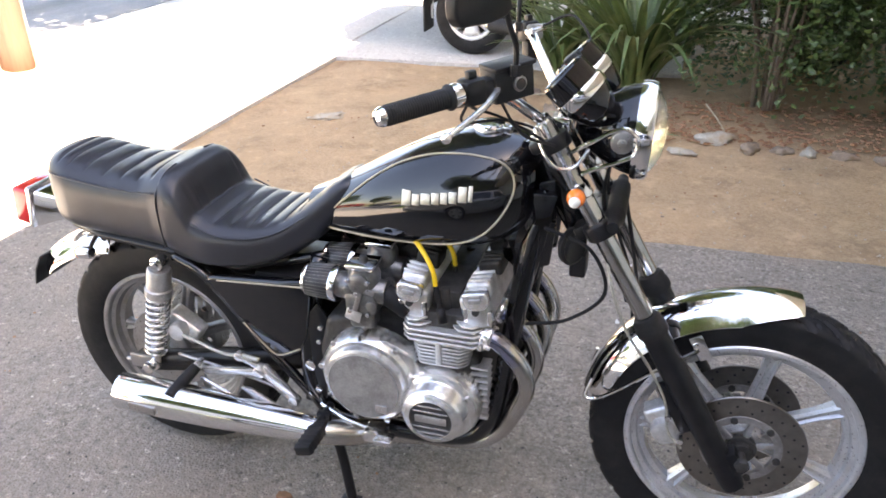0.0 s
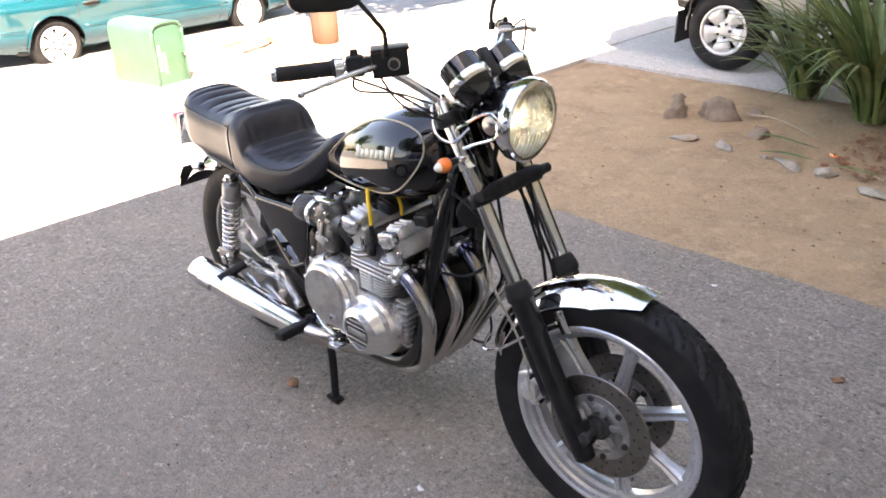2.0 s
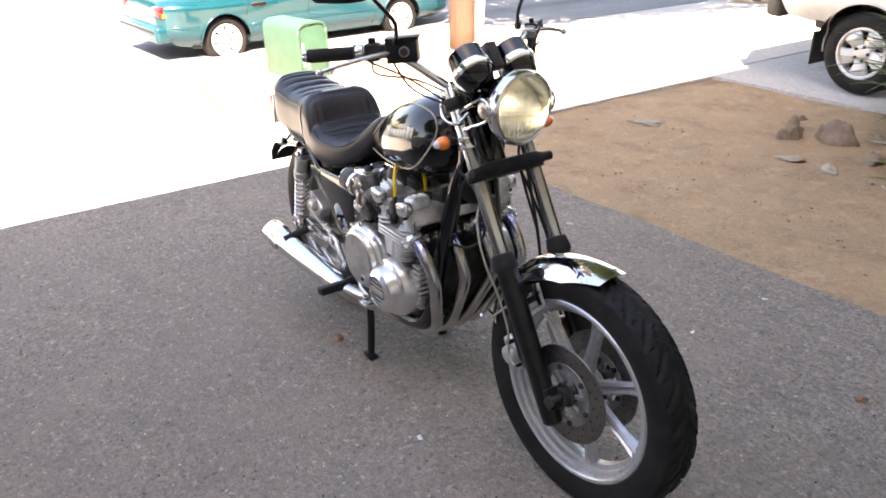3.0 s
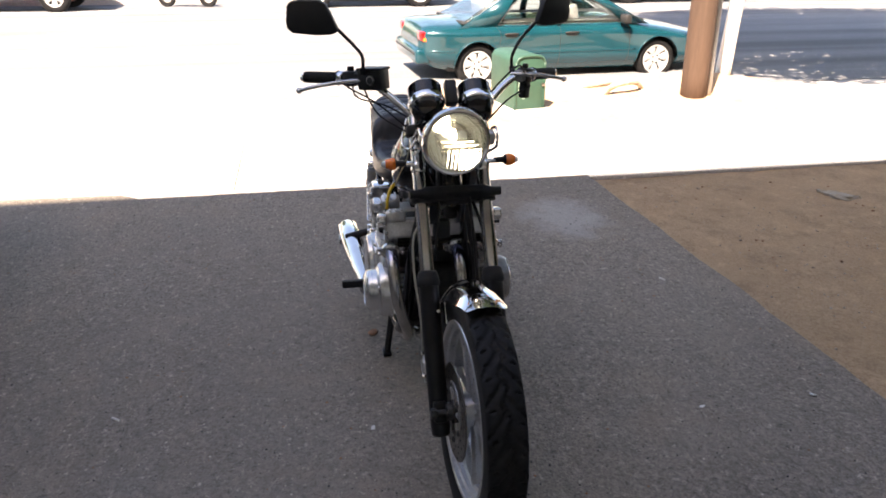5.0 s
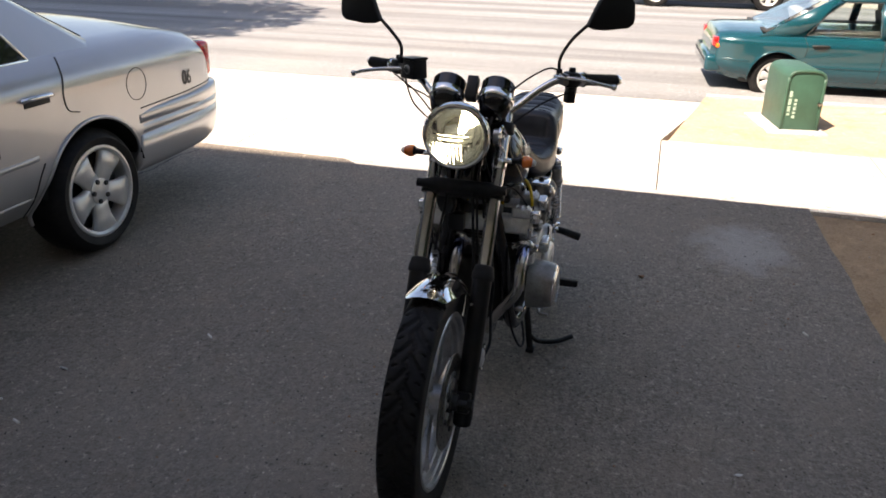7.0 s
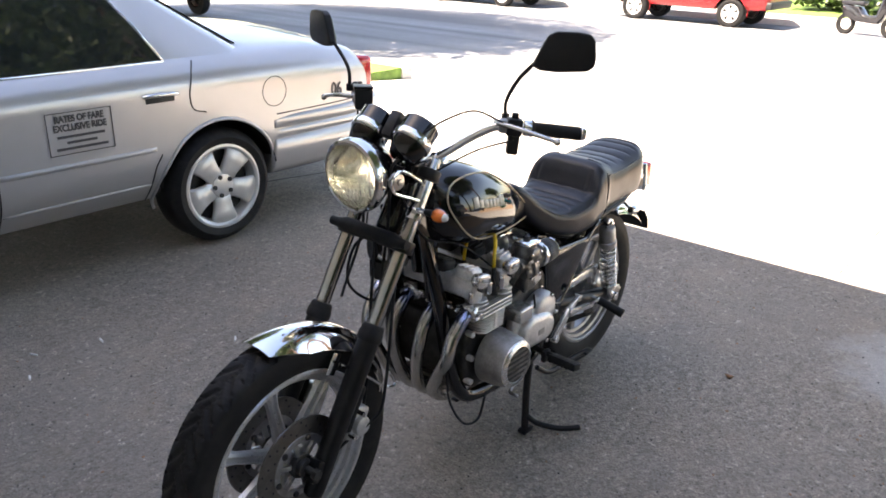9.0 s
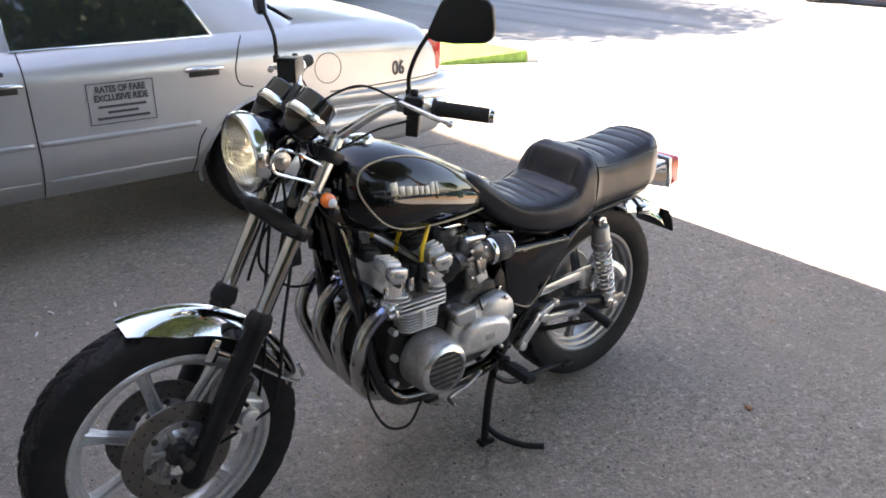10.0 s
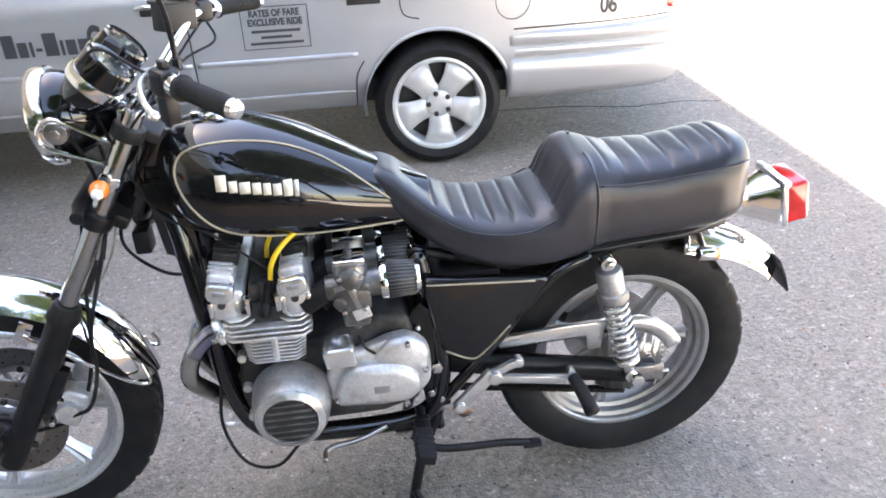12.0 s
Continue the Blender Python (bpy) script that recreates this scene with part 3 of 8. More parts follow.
def cast_wheel(c, rim, w):
    """A cast alloy wheel: stepped rim and hub."""
    bm = B()
    h = w / 2
    prof = [(rim + 0.006, -h), (rim + 0.010, -h + 0.004), (rim + 0.008, -h + 0.010), (rim - 0.006, -h + 0.016), (rim - 0.018, -h * 0.45), (rim - 0.018, h * 0.45), (rim - 0.006, h - 0.016), (rim + 0.008, h - 0.010), (rim + 0.010, h - 0.004), (rim + 0.006, h),
            (rim - 0.002, h), (rim - 0.006, h - 0.003), (rim - 0.008, h - 0.014), (rim - 0.018, h - 0.018), (rim - 0.021, h * 0.36), (rim - 0.032, h * 0.28), (rim - 0.034, 0.0), (rim - 0.032, -h * 0.28), (rim - 0.021, -h * 0.36), (rim - 0.018, -h + 0.018), (rim - 0.008, -h + 0.014), (rim - 0.006, -h + 0.003), (rim - 0.002, -h)]
    lathe(bm, prof, c, (0, 1, 0), 72, close=True)
    lathe(bm, [(0.0, -0.045), (0.034, -0.045), (0.042, -0.040), (0.045, -0.02), (0.050, 0), (0.045, 0.02), (0.042, 0.040), (0.034, 0.045), (0, 0.045)], c, (0, 1, 0), 32)
    return bm


def wheel_spokes(c, rim, spokes, parent, put, turn, mat):
    for i in range(spokes):
        bm = B()
        a = turn + math.tau * i / spokes
        d, t_ = Vector((math.cos(a), 0, math.sin(a))), Vector((-math.sin(a), 0, math.cos(a)))
        ring = []
        for r, hw, th in ((0.040, 0.020, 0.016), (0.10, 0.016, 0.014), (0.17, 0.014, 0.013), (rim - 0.026, 0.019, 0.018)):
            o = c + d * r
            y = Vector((0, 1, 0))
            ring.append([o + t_ * hw + y * th * 0.6, o + t_ * hw * 0.55 + y * th, o + t_ * hw * 0.25 + y * th * 0.55, o - t_ * hw * 0.25 + y * th * 0.55, o - t_ * hw * 0.55 + y * th, o - t_ * hw + y * th * 0.6,
                         o - t_ * hw - y * th * 0.6, o - t_ * hw * 0.55 - y * th, o - t_ * hw * 0.25 - y * th * 0.55, o + t_ * hw * 0.25 - y * th * 0.55, o + t_ * hw * 0.55 - y * th, o + t_ * hw - y * th * 0.6])
        loft(bm, ring, cap=False)
        put("spoke", bm, mat, parent)


def brake_disc(c, y, r, slots=20):
    """A drilled disc with its black carrier."""
    bm = B()
    o = c + Vector((0, y, 0))
    rings = []
    lathe(bm, [(r * 0.62, -0.003), (r - 0.002, -0.003), (r, -0.001), (r, 0.001), (r - 0.002, 0.003), (r * 0.62, 0.003)], o, (0, 1, 0), 64, close=True)
    return bm


def ring_of(bm, c, r, n, axis, size, depth, seg=8, a0=0.0):
    d = Vector(axis).normalized()
    u, w = basis(d)
    for i in range(n):
        a = a0 + math.tau * i / n
        p = Vector(c) + (u * math.cos(a) + w * math.sin(a)) * r
        cyl(bm, p - d * depth / 2, p + d * depth / 2, size, None, seg)
    return bm


def front_end():
    wheel = steered("front_wheel", cast_wheel(FA, 0.246, 0.094), RIM_PAINT, None, "silver cast alloy front wheel with seven spokes", 30)
    steered("tyre", tyre(0.338, 0.250, 0.108, FA, 120, 1), RUBBER, wheel, "black grooved tyre", 60)
    wheel_spokes(FA, 0.246, 7, wheel, steered, 0.48, RIM_PAINT)
    for sy in (-1, 1):
        d_ = steered("brake_disc", brake_disc(FA, sy * 0.060, 0.138), WORN_DISC, wheel, "drilled steel brake disc", 30)
        o = FA + Vector((0, sy * 0.060, 0))
        bm = B()
        lathe(bm, [(0.070, -0.005), (0.087, -0.005), (0.089, 0), (0.087, 0.005), (0.070, 0.005)], o, (0, 1, 0), 40, close=True)
        car_ = steered("disc_carrier", bm, ALLOY_DARK, wheel, "silver spider carrier of the disc")
        for k in range(6):
            e = Vector((math.cos(math.tau * k / 6 + 0.3), 0, math.sin(math.tau * k / 6 + 0.3)))
            bm = B()
            box(bm, o + e * 0.052, (0.050, 0.010, 0.014), Matrix.Rotation(-(math.tau * k / 6 + 0.3), 4, "Y"), 0.003)
            steered("carrier_arm", bm, ALLOY_DARK, car_)
            bm = B()
            p = o + Vector((math.cos(math.tau * (k + 0.5) / 6 + 0.3), 0, math.sin(math.tau * (k + 0.5) / 6 + 0.3))) * 0.079
            cyl(bm, p - Vector((0, 0.011, 0)), p + Vector((0, 0.011, 0)), 0.0085, None, 8, 0.002)
            steered("carrier_bolt", bm, DARK_AND_SHADED, car_)
        bm = B()
        cyl(bm, o - Vector((0, 0.009, 0)), o + Vector((0, 0.009, 0)), 0.034, None, 30, 0.004)
        steered("hub_boss", bm, DARK_AND_SHADED, car_, "dark hub boss")
        bm = B()
        for rr, n_ in ((0.098, 14), (0.113, 14), (0.128, 14)):
            ring_of(bm, o, rr, n_, (0, 1, 0), 0.0032, 0.0075, 6, rr * 40)
        tagged(steered("drilling", bm, DARK_TRIM, wheel), kind="stuff")
    bm = B()
    cyl(bm, FA + Vector((0, -0.125, 0)), FA + Vector((0, 0.125, 0)), 0.010, None, 16, 0.003)
    for sy in (-1, 1):
        cyl(bm, FA + Vector((0, sy * 0.112, 0)), FA + Vector((0, sy * 0.128, 0)), 0.016, None, 6, 0.002)
        cyl(bm, FA + Vector((0, sy * 0.045, 0)), FA + Vector((0, sy * 0.085, 0)), 0.024, None, 24, 0.003)
    steered("front_axle", bm, DARK_AND_SHADED)
    for sy in (-1, 1):
        y = sy * 0.0965
        bm = B()
        cyl(bm, fork_at(0.40, y), fork_at(0.93, y), 0.0200, None, 24, 0.002)
        steered("fork_tube", bm, FORK_STEEL, None, "bare grey steel fork tube")
        bm = B()
        lathe(bm, [(0, 0), (0.020, 0), (0.026, 0.006), (0.028, 0.03), (0.0275, 0.15), (0.029, 0.26), (0.029, 0.43), (0, 0.43)], fork_at(0, y), FORK_D, 24)
        cyl(bm, fork_at(0.075, y, -0.005), fork_at(0.075, y, 0.035), 0.020, None, 16, 0.004)
        box(bm, fork_at(0.07, y, 0.026), (0.03, 0.04, 0.06), Matrix.Rotation(radians(-29), 4, "Y"), 0.006)
        box(bm, fork_at(0.24, y, -0.035), (0.03, 0.026, 0.13), Matrix.Rotation(radians(-29), 4, "Y"), 0.006)
        slider = steered("fork_slider", bm, SATIN_BLACK, None, "black painted lower fork leg")
        bm = B()
        lathe(bm, [(0.020, 0.0), (0.032, 0.0), (0.034, 0.006), (0.033, 0.022), (0.030, 0.030), (0.0305, 0.036), (0.026, 0.044), (0.019, 0.046)], fork_at(0.425, y), FORK_D, 24)
        steered("dust_seal", bm, RUBBER, slider, "black rubber dust seal")
        bm = B()
        cyl(bm, fork_at(0.925, y), fork_at(0.945, y), 0.017, 0.014, 16, 0.004)
        steered("fork_cap", bm, CHROME)
        bm = B()       # caliper behind the leg
        box(bm, fork_at(0.20, sy * 0.078, -0.078), (0.058, 0.048, 0.098), Matrix.Rotation(radians(-29), 4, "Y"), 0.010, 3)
        cyl(bm, fork_at(0.20, sy * 0.078, -0.078), fork_at(0.20, sy * 0.122, -0.078), 0.029, 0.027, 24, 0.006)
        box(bm, fork_at(0.20, sy * 0.098, -0.040), (0.05, 0.016, 0.05), Matrix.Rotation(radians(-29), 4, "Y"), 0.004)
        cal = steered("brake_caliper", bm, ALLOY, None, "dull alloy brake caliper")
        for s in (0.17, 0.235):
            bm = B()
            cyl(bm, fork_at(s, sy * 0.104, -0.052), fork_at(s, sy * 0.128, -0.052), 0.007, None, 6, 0.001)
            steered("bolt", bm, CHROME, cal)
        bm = B()
        tube(bm, [fork_at(0.20, sy * 0.118, -0.088), fork_at(0.25, sy * 0.128, -0.115), fork_at(0.34, sy * 0.120, -0.10), fork_at(0.44, sy * 0.118, -0.06), fork_at(0.60, sy * 0.085, -0.03), fork_at(0.70, sy * 0.05, -0.01)], 0.0045, 8) if sy > 0 else tube(bm, [(1.150, -0.095, 0.800), (1.168, -0.125, 0.735), (1.205, -0.128, 0.640), (1.262, -0.122, 0.550), (1.300, -0.120, 0.470), (1.312, -0.122, 0.400), (1.345, -0.118, 0.355)], 0.0032, 8)
        steered("brake_hose", bm, RUBBER if sy > 0 else BRAIDED, None, "" if sy > 0 else "thin pale braided brake line")
    # clamps
    for s, th in ((0.885, 0.030), (0.685, 0.034)):
        bm = B()
        rot = Matrix.Rotation(radians(-29.5), 4, "Y")
        for sy in (-1, 1):
            cyl(bm, fork_at(s - th / 2, sy * 0.0965), fork_at(s + th / 2, sy * 0.0965), 0.031, None, 24, 0.004)
        box(bm, fork_at(s, 0, -0.02), (0.075, 0.17, th * 0.9), rot, 0.008)
        steered("fork_clamp", bm, SATIN_BLACK if s < 0.8 else BLACK_PLASTIC)
    # padded bar between the fork legs
    bm = B()
    p = fork_at(0.69, 0, 0.034)
    ring = []
    for i in range(17):
        y = -0.135 + 0.27 * i / 16
        k = 1.0 if 2 < i < 14 else (0.72 if i in (2, 14) else 0.6)
        ring.append([p + Vector((math.cos(a) * 0.0205 * k, y, math.sin(a) * 0.0215 * k)) for a in [math.tau * j / 14 for j in range(14)]])
    loft(bm, ring)
    steered("fork_bar", bm, RUBBER, None, "black rubber padded bar across the fork")
    # mudguard
    bm = B()
    R0 = 0.366
    rings = []
    for i in range(37):
        a = radians(78 + (168 - 78) * i / 36)
        tip = min(i, 36 - i) / 5
        wd = 0.066 * min(1.0, 0.78 + 0.22 * math.sqrt(min(1, tip)))
        out, inn = [], []
        for j in range(13):
            t = -1 + 2 * j / 12
            r = R0 - 0.052 * min(1.0, 0.22 + 0.78 * i / 8) * abs(t) ** 2.6
            d = Vector((math.cos(a), 0, math.sin(a)))
            out.append(FA + d * r + Vector((0, t * wd, 0)))
            inn.append(FA + d * (r - 0.003) + Vector((0, t * wd * 0.965, 0)))
        rings.append(out + inn[::-1])
    loft(bm, rings)
    guard = steered("front_mudguard", bm, CHROME, None, "polished chrome front mudguard", 50)
    for sy in (-1, 1):
        bm = B()
        tube(bm, [FA + Vector((-0.335, sy * 0.062, 0.13)), FA + Vector((-0.345, sy * 0.075, 0.085)), FA + Vector((-0.30, sy * 0.078, 0.10)), FA + Vector((-0.19, sy * 0.088, 0.20)), FA + Vector((-0.12, sy * 0.086, 0.255))], 0.0045, 8)
        box(bm, FA + Vector((-0.115, sy * 0.068, 0.25)), (0.030, 0.006, 0.060), Matrix.Rotation(radians(-29), 4, "Y"), 0.002)
        steered("stay", bm, CHROME, guard)


def headlamp():
    c = Vector((1.203, -0.012, 1.034))
    ax = Vector((1, 0, -0.05)).normalized()
    bm = B()
    lathe(bm, [(0, -0.135), (0.026, -0.132), (0.048, -0.112), (0.070, -0.078), (0.086, -0.040), (0.091, -0.016), (0.090, -0.004)], c, ax, 40)
    shell = steered("headlamp", bm, BLACK_PAINT, None, "round headlamp in a gloss black shell")
    bm = B()
    lathe(bm, [(0.088, -0.022), (0.0955, -0.021), (0.0975, -0.014), (0.098, 0.000), (0.0955, 0.009), (0.090, 0.013), (0.0845, 0.012), (0.084, 0.002), (0.088, -0.01)], c, ax, 56, close=True)
    steered("rim", bm, CHROME, shell, "chrome headlamp rim")
    bm = B()
    lathe(bm, [(0.085, 0.003), (0.075, -0.022), (0.055, -0.052), (0.032, -0.070), (0.010, -0.078), (0, -0.078)], c, ax, 48)
    steered("reflector", bm, REFLECTOR, shell, "mirrored reflector")
    bm = B()
    cyl(bm, c + ax * -0.072, c + ax * -0.040, 0.011, 0.009, 16, 0.003)
    steered("bulb", bm, BULB, shell, "glowing headlamp bulb")
    bm = B()       # lens: a shallow dome with moulded flutes
    seg = 128
    rings = []
    for i in range(41):
        r = 0.0855 * i / 40
        h = 0.038 - 0.028 * (r / 0.0855) ** 2.4
        rings.append((r, h))
    d, (u, w) = ax, basis(ax)
    vo = []
    for r, h in rings:
        row = []
        for j in range(seg):
            a = math.tau * j / seg
            o = (u * math.cos(a) + w * math.sin(a)) * r
            low = min(1.0, max(0.0, (-0.012 - o.z) / 0.008))
            flute = 0.0
            if r < 0.080:      # upright flutes below, a few level ridges across the middle, nearly plain above
                flute = 0.0013 * low * math.sin(o.y * 560) + 0.0003 * math.sin(o.y * 300)
                flute += sum(0.0014 * math.exp(-((o.z - z_) / 0.0022) ** 2) for z_ in (0.014, 0.003, -0.012))
            row.append(bm.verts.new(c + d * (h + flute) + o))
        vo.append(row)
    for p, q in zip(vo, vo[1:]):
        for j in range(seg):
            bm.faces.new((p[j], p[(j + 1) % seg], q[(j + 1) % seg], q[j]))
    vi = [bm.verts.new(c + d * 0.006 + (u * math.cos(math.tau * j / seg) + w * math.sin(math.tau * j / seg)) * 0.0855) for j in range(seg)]
    for j in range(seg):
        bm.faces.new((vo[-1][j], vo[-1][(j + 1) % seg], vi[(j + 1) % seg], vi[j]))
    bm.faces.new(vi[::-1])
    bmesh.ops.remove_doubles(bm, verts=bm.verts[:], dist=1e-5)
    steered("lens", bm, LENS_GLASS, shell, "fluted clear glass lens", 60).visible_shadow = False
    for sy in (-1, 1):
        b0 = Vector((1.162, sy * 0.088, 1.035))
        bm = B()
        cyl(bm, b0, b0 + Vector((0, sy * 0.018, 0)), 0.022, None, 28, 0.003)
        cyl(bm, b0 + Vector((0, sy * 0.016, 0)), b0 + Vector((0, sy * 0.024, 0)), 0.009, None, 6, 0.002)
        steered("mount_disc", bm, STEEL, shell)
        bm = B()
        y = sy * 0.110
        tube(bm, [(1.070, y, 1.012), (1.105, y, 1.034), (1.140, y, 1.056), (1.168, y, 1.064), (1.190, y, 1.046), (1.188, y, 1.018), (1.166, y, 1.003), (1.130, y, 0.988), (1.090, y, 0.970)], 0.0042, 8, 5)
        steered("bracket", bm, CHROME, shell, "bent chrome wire bracket")


def dials():
    ax = Vector((-0.74, 0, 0.67)).normalized()
    for y, nm in ((-0.073, "speedometer"), (0.073, "tachometer")):
        c = Vector((1.088, y, 1.108))
        bm = B()
        lathe(bm, [(0, -0.046), (0.026, -0.046), (0.037, -0.038), (0.048, -0.006), (0.0495, 0.004)], c, ax, 36)
        lathe(bm, [(0.044, 0.020), (0.0495, 0.024), (0.0495, 0.064), (0.046, 0.068), (0.040, 0.066), (0.039, 0.058), (0, 0.058)], c, ax, 36)
        g = steered(nm, bm, BLACK_PAINT, None, "round dial in a black can with a chrome band")
        bm = B()
        lathe(bm, [(0.046, 0.000), (0.0520, 0.002), (0.0540, 0.007), (0.0540, 0.019), (0.0525, 0.025), (0.045, 0.027)], c, ax, 36)
        steered("band", bm, CHROME, g, "chrome band")
        bm = B()
        for q in (-1, 1):
            p_ = c - ax * 0.046 + Vector((0, q * 0.014, 0))
            cyl(bm, p_, p_ - ax * 0.006, 0.0045, None, 8, 0.001)
        steered("fixing_nuts", bm, CHROME, g)
        bm = B()
        cyl(bm, c + ax * 0.0585, c + ax * 0.0590, 0.038, None, 36)
        u, w = basis(ax)
        steered("dial_face", bm, DARK_TRIM, g)
        bm = B()
        for i in range(11):
            a = radians(-130 + 26 * i)
            e = u * math.sin(a) + w * math.cos(a)
            box(bm, c + ax * 0.0597 + e * 0.031, (0.0016, 0.0016, 0.0016), None)
            cyl(bm, c + ax * 0.0596 + e * 0.028, c + ax * 0.0596 + e * 0.035, 0.0008, None, 4)
        tagged(steered("dial_marks", bm, CREAM, g), kind="stuff")
        bm = B()
        cyl(bm, c + ax * 0.061, c + ax * 0.063, 0.039, None, 36)
        steered("dial_glass", bm, GLASS, g).visible_shadow = False
        bm = B()
        tube(bm, [c - ax * 0.038, c - ax * 0.08 + Vector((0.01, 0, 0)), fork_at(0.72, y * 0.6, 0.02), fork_at(0.5, y * 0.9, -0.03)], 0.004, 8)
        steered("dial_cable", bm, RUBBER)
    bm = B()
    box(bm, Vector((1.066, 0, 1.143)), (0.034, 0.034, 0.075), Matrix.Rotation(radians(-38), 4, "Y"), 0.006)
    steered("warning_light_block", bm, BLACK_PLASTIC)


def handlebar():
    bm = B()
    rt = [(1.045, 0.0, 1.040), (1.035, 0.06, 1.045), (1.005, 0.11, 1.075), (0.955, 0.185, 1.135), (0.925, 0.24, 1.163), (0.885, 0.295, 1.160), (0.790, 0.402, 1.148)]
    full = mirror_y(rt[::-1])[:-1] + rt
    tube(bm, full, 0.0111, 14, 8)
    bar = steered("handlebar", bm, CHROME, None, "pulled-back chrome handlebar")
    for sy in (-1, 1):
        bm = B()
        box(bm, Vector((1.04, sy * 0.045, 1.035)), (0.036, 0.030, 0.045), None, 0.005)
        steered("bar_clamp", bm, CHROME, bar)
    for sy in (-1, 1):
        e, i_ = Vector((0.792, sy * 0.408, 1.149)), Vector((0.884, sy * 0.303, 1.160))
        d = (e - i_).normalized()
        bm = B()
        prof = [(0, 0), (0.0225, 0.0), (0.0225, 0.004), (0.0175, 0.008)]
        L = (e - i_).length - 0.012
        for k in range(24):
            h = 0.010 + (L - 0.014) * k / 24
            prof += [(0.0178, h), (0.0165, h + 0.0014), (0.0178, h + 0.0030)]
        prof += [(0.0165, L), (0, L)]
        lathe(bm, prof, i_, d, 20)
        g = steered("grip", bm, GRIP, bar, "ribbed black rubber grip")
        bm = B()
        cyl(bm, i_ + d * (L - 0.001), i_ + d * (L + 0.014), 0.0172, 0.0150, 20, 0.004)
        steered("bar_end", bm, CHROME, g, "chrome bar end")
        bm = B()
        cyl(bm, i_ - d * 0.020, i_ + d * 0.004, 0.021, None, 24, 0.003)
        steered("throttle_collar" if sy < 0 else "grip_collar", bm, CHROME, bar)
        bm = B()      # switch housing
        s0 = i_ - d * 0.022
        rot = d.to_track_quat("X", "Z").to_matrix().to_4x4()
        box(bm, s0 - d * 0.022, (0.042, 0.040, 0.046), rot, 0.008)
        box(bm, s0 - d * 0.020 + Vector((0, 0, 0.028)), (0.018, 0.014, 0.016), rot, 0.003)
        if sy > 0:
            box(bm, s0 - d * 0.020 + Vector((0.004, 0, -0.044)), (0.030, 0.026, 0.052), rot, 0.005)
        steered("switch_housing", bm, BLACK_PLASTIC, bar)
        bm = B()      # lever and perch
        p0 = s0 - d * 0.046
        box(bm, p0, (0.030, 0.034, 0.034), rot, 0.006)
        steered("lever_perch", bm, BLACK_PLASTIC if sy < 0 else ALLOY_DARK, bar)
        bm = B()
        if sy < 0:
            run = [(0.945, -0.215, 1.166), (0.962, -0.255, 1.168), (0.962, -0.320, 1.163), (0.944, -0.385, 1.150), (0.924, -0.425, 1.137)]
        else:
            run = [(0.918, 0.222, 1.166), (0.936, 0.255, 1.168), (0.936, 0.310, 1.164), (0.920, 0.365, 1.152), (0.902, 0.400, 1.142)]
        tube(bm, run, 0.0070, 10, 8, 0.0052)
        bmesh.ops.create_icosphere(bm, subdivisions=2, radius=0.0095, matrix=Matrix.Translation(run[-1]))
        part("brake_lever" if sy < 0 else "clutch_lever", bm, POLISHED, bar, "bent polished alloy lever")
        if sy < 0:
            bm = B()
            rc = Vector((0.968, -0.208, 1.172))
            box(bm, rc, (0.082, 0.050, 0.058), rot, 0.004)
            box(bm, rc + Vector((0, 0, 0.031)), (0.086, 0.054, 0.008), rot, 0.002)
            res = part("brake_reservoir", bm, BLACK_PLASTIC, bar, "square black brake fluid reservoir")
            bm = B()
            f = rot.to_3x3() @ Vector((0, 1, 0))
            f = f if f.x > 0 else -f
            cyl(bm, rc + f * 0.022 - d * 0.008, rc + f * 0.030 - d * 0.008, 0.014, None, 20, 0.002)
            part("sight_glass", bm, STEEL, res)
            bm = B()
            cyl(bm, rc + f * 0.030 - d * 0.008, rc + f * 0.031 - d * 0.008, 0.010, None, 20)
            part("sight_window", bm, DARK_TRIM, res)
        # mirror
        hx, yaw_a = (0.986, 19) if sy < 0 else (0.888, 33)
        st = Vector((0.990, -0.240, 1.196)) if sy < 0 else Vector((0.890, 0.232, 1.172))
        bm = B()
        tube(bm, [st, st + Vector((0, 0, 0.045)), Vector((hx, sy * 0.262, 1.272)), Vector((hx, sy * 0.306, 1.318))], 0.0052, 10, 6)
        cyl(bm, st - Vector((0, 0, 0.006)), st + Vector((0, 0, 0.014)), 0.010, None, 6, 0.002)
        mir = part("mirror", bm, SATIN_BLACK, bar, "rear-view mirror on a bent black stem")
        bm = B()
        yaw = Matrix.Translation(Vector((hx, sy * 0.300, 1.314))) @ Matrix.Rotation(radians(sy * yaw_a), 4, "Z")
        outl = [(a * 1.06, c_) for a, c_ in [(0.0, 0.0), (0.020, -0.010), (0.060, -0.013), (0.128, -0.008), (0.142, 0.004), (0.145, 0.022), (0.140, 0.066), (0.128, 0.080), (0.100, 0.084), (0.052, 0.084), (0.034, 0.074), (0.022, 0.050)]]
        prism(bm, [(sy * a, b_) for a, b_ in outl], "yz", -0.006, 0.016, 0.005, 3)
        bmesh.ops.transform(bm, matrix=yaw, verts=bm.verts[:])
        part("mirror_head", bm, BLACK_PLASTIC, mir, "angular black mirror shell")
        bm = B()
        cx, cy = 0.084, 0.037
        prism(bm, [(sy * (cx + (a - cx) * 0.90), cy + (b_ - cy) * 0.88) for a, b_ in outl], "yz", -0.0085, -0.0055)
        bmesh.ops.transform(bm, matrix=yaw, verts=bm.verts[:])
        part("mirror_glass", bm, CHROME, mir, "mirror glass")


front_end()


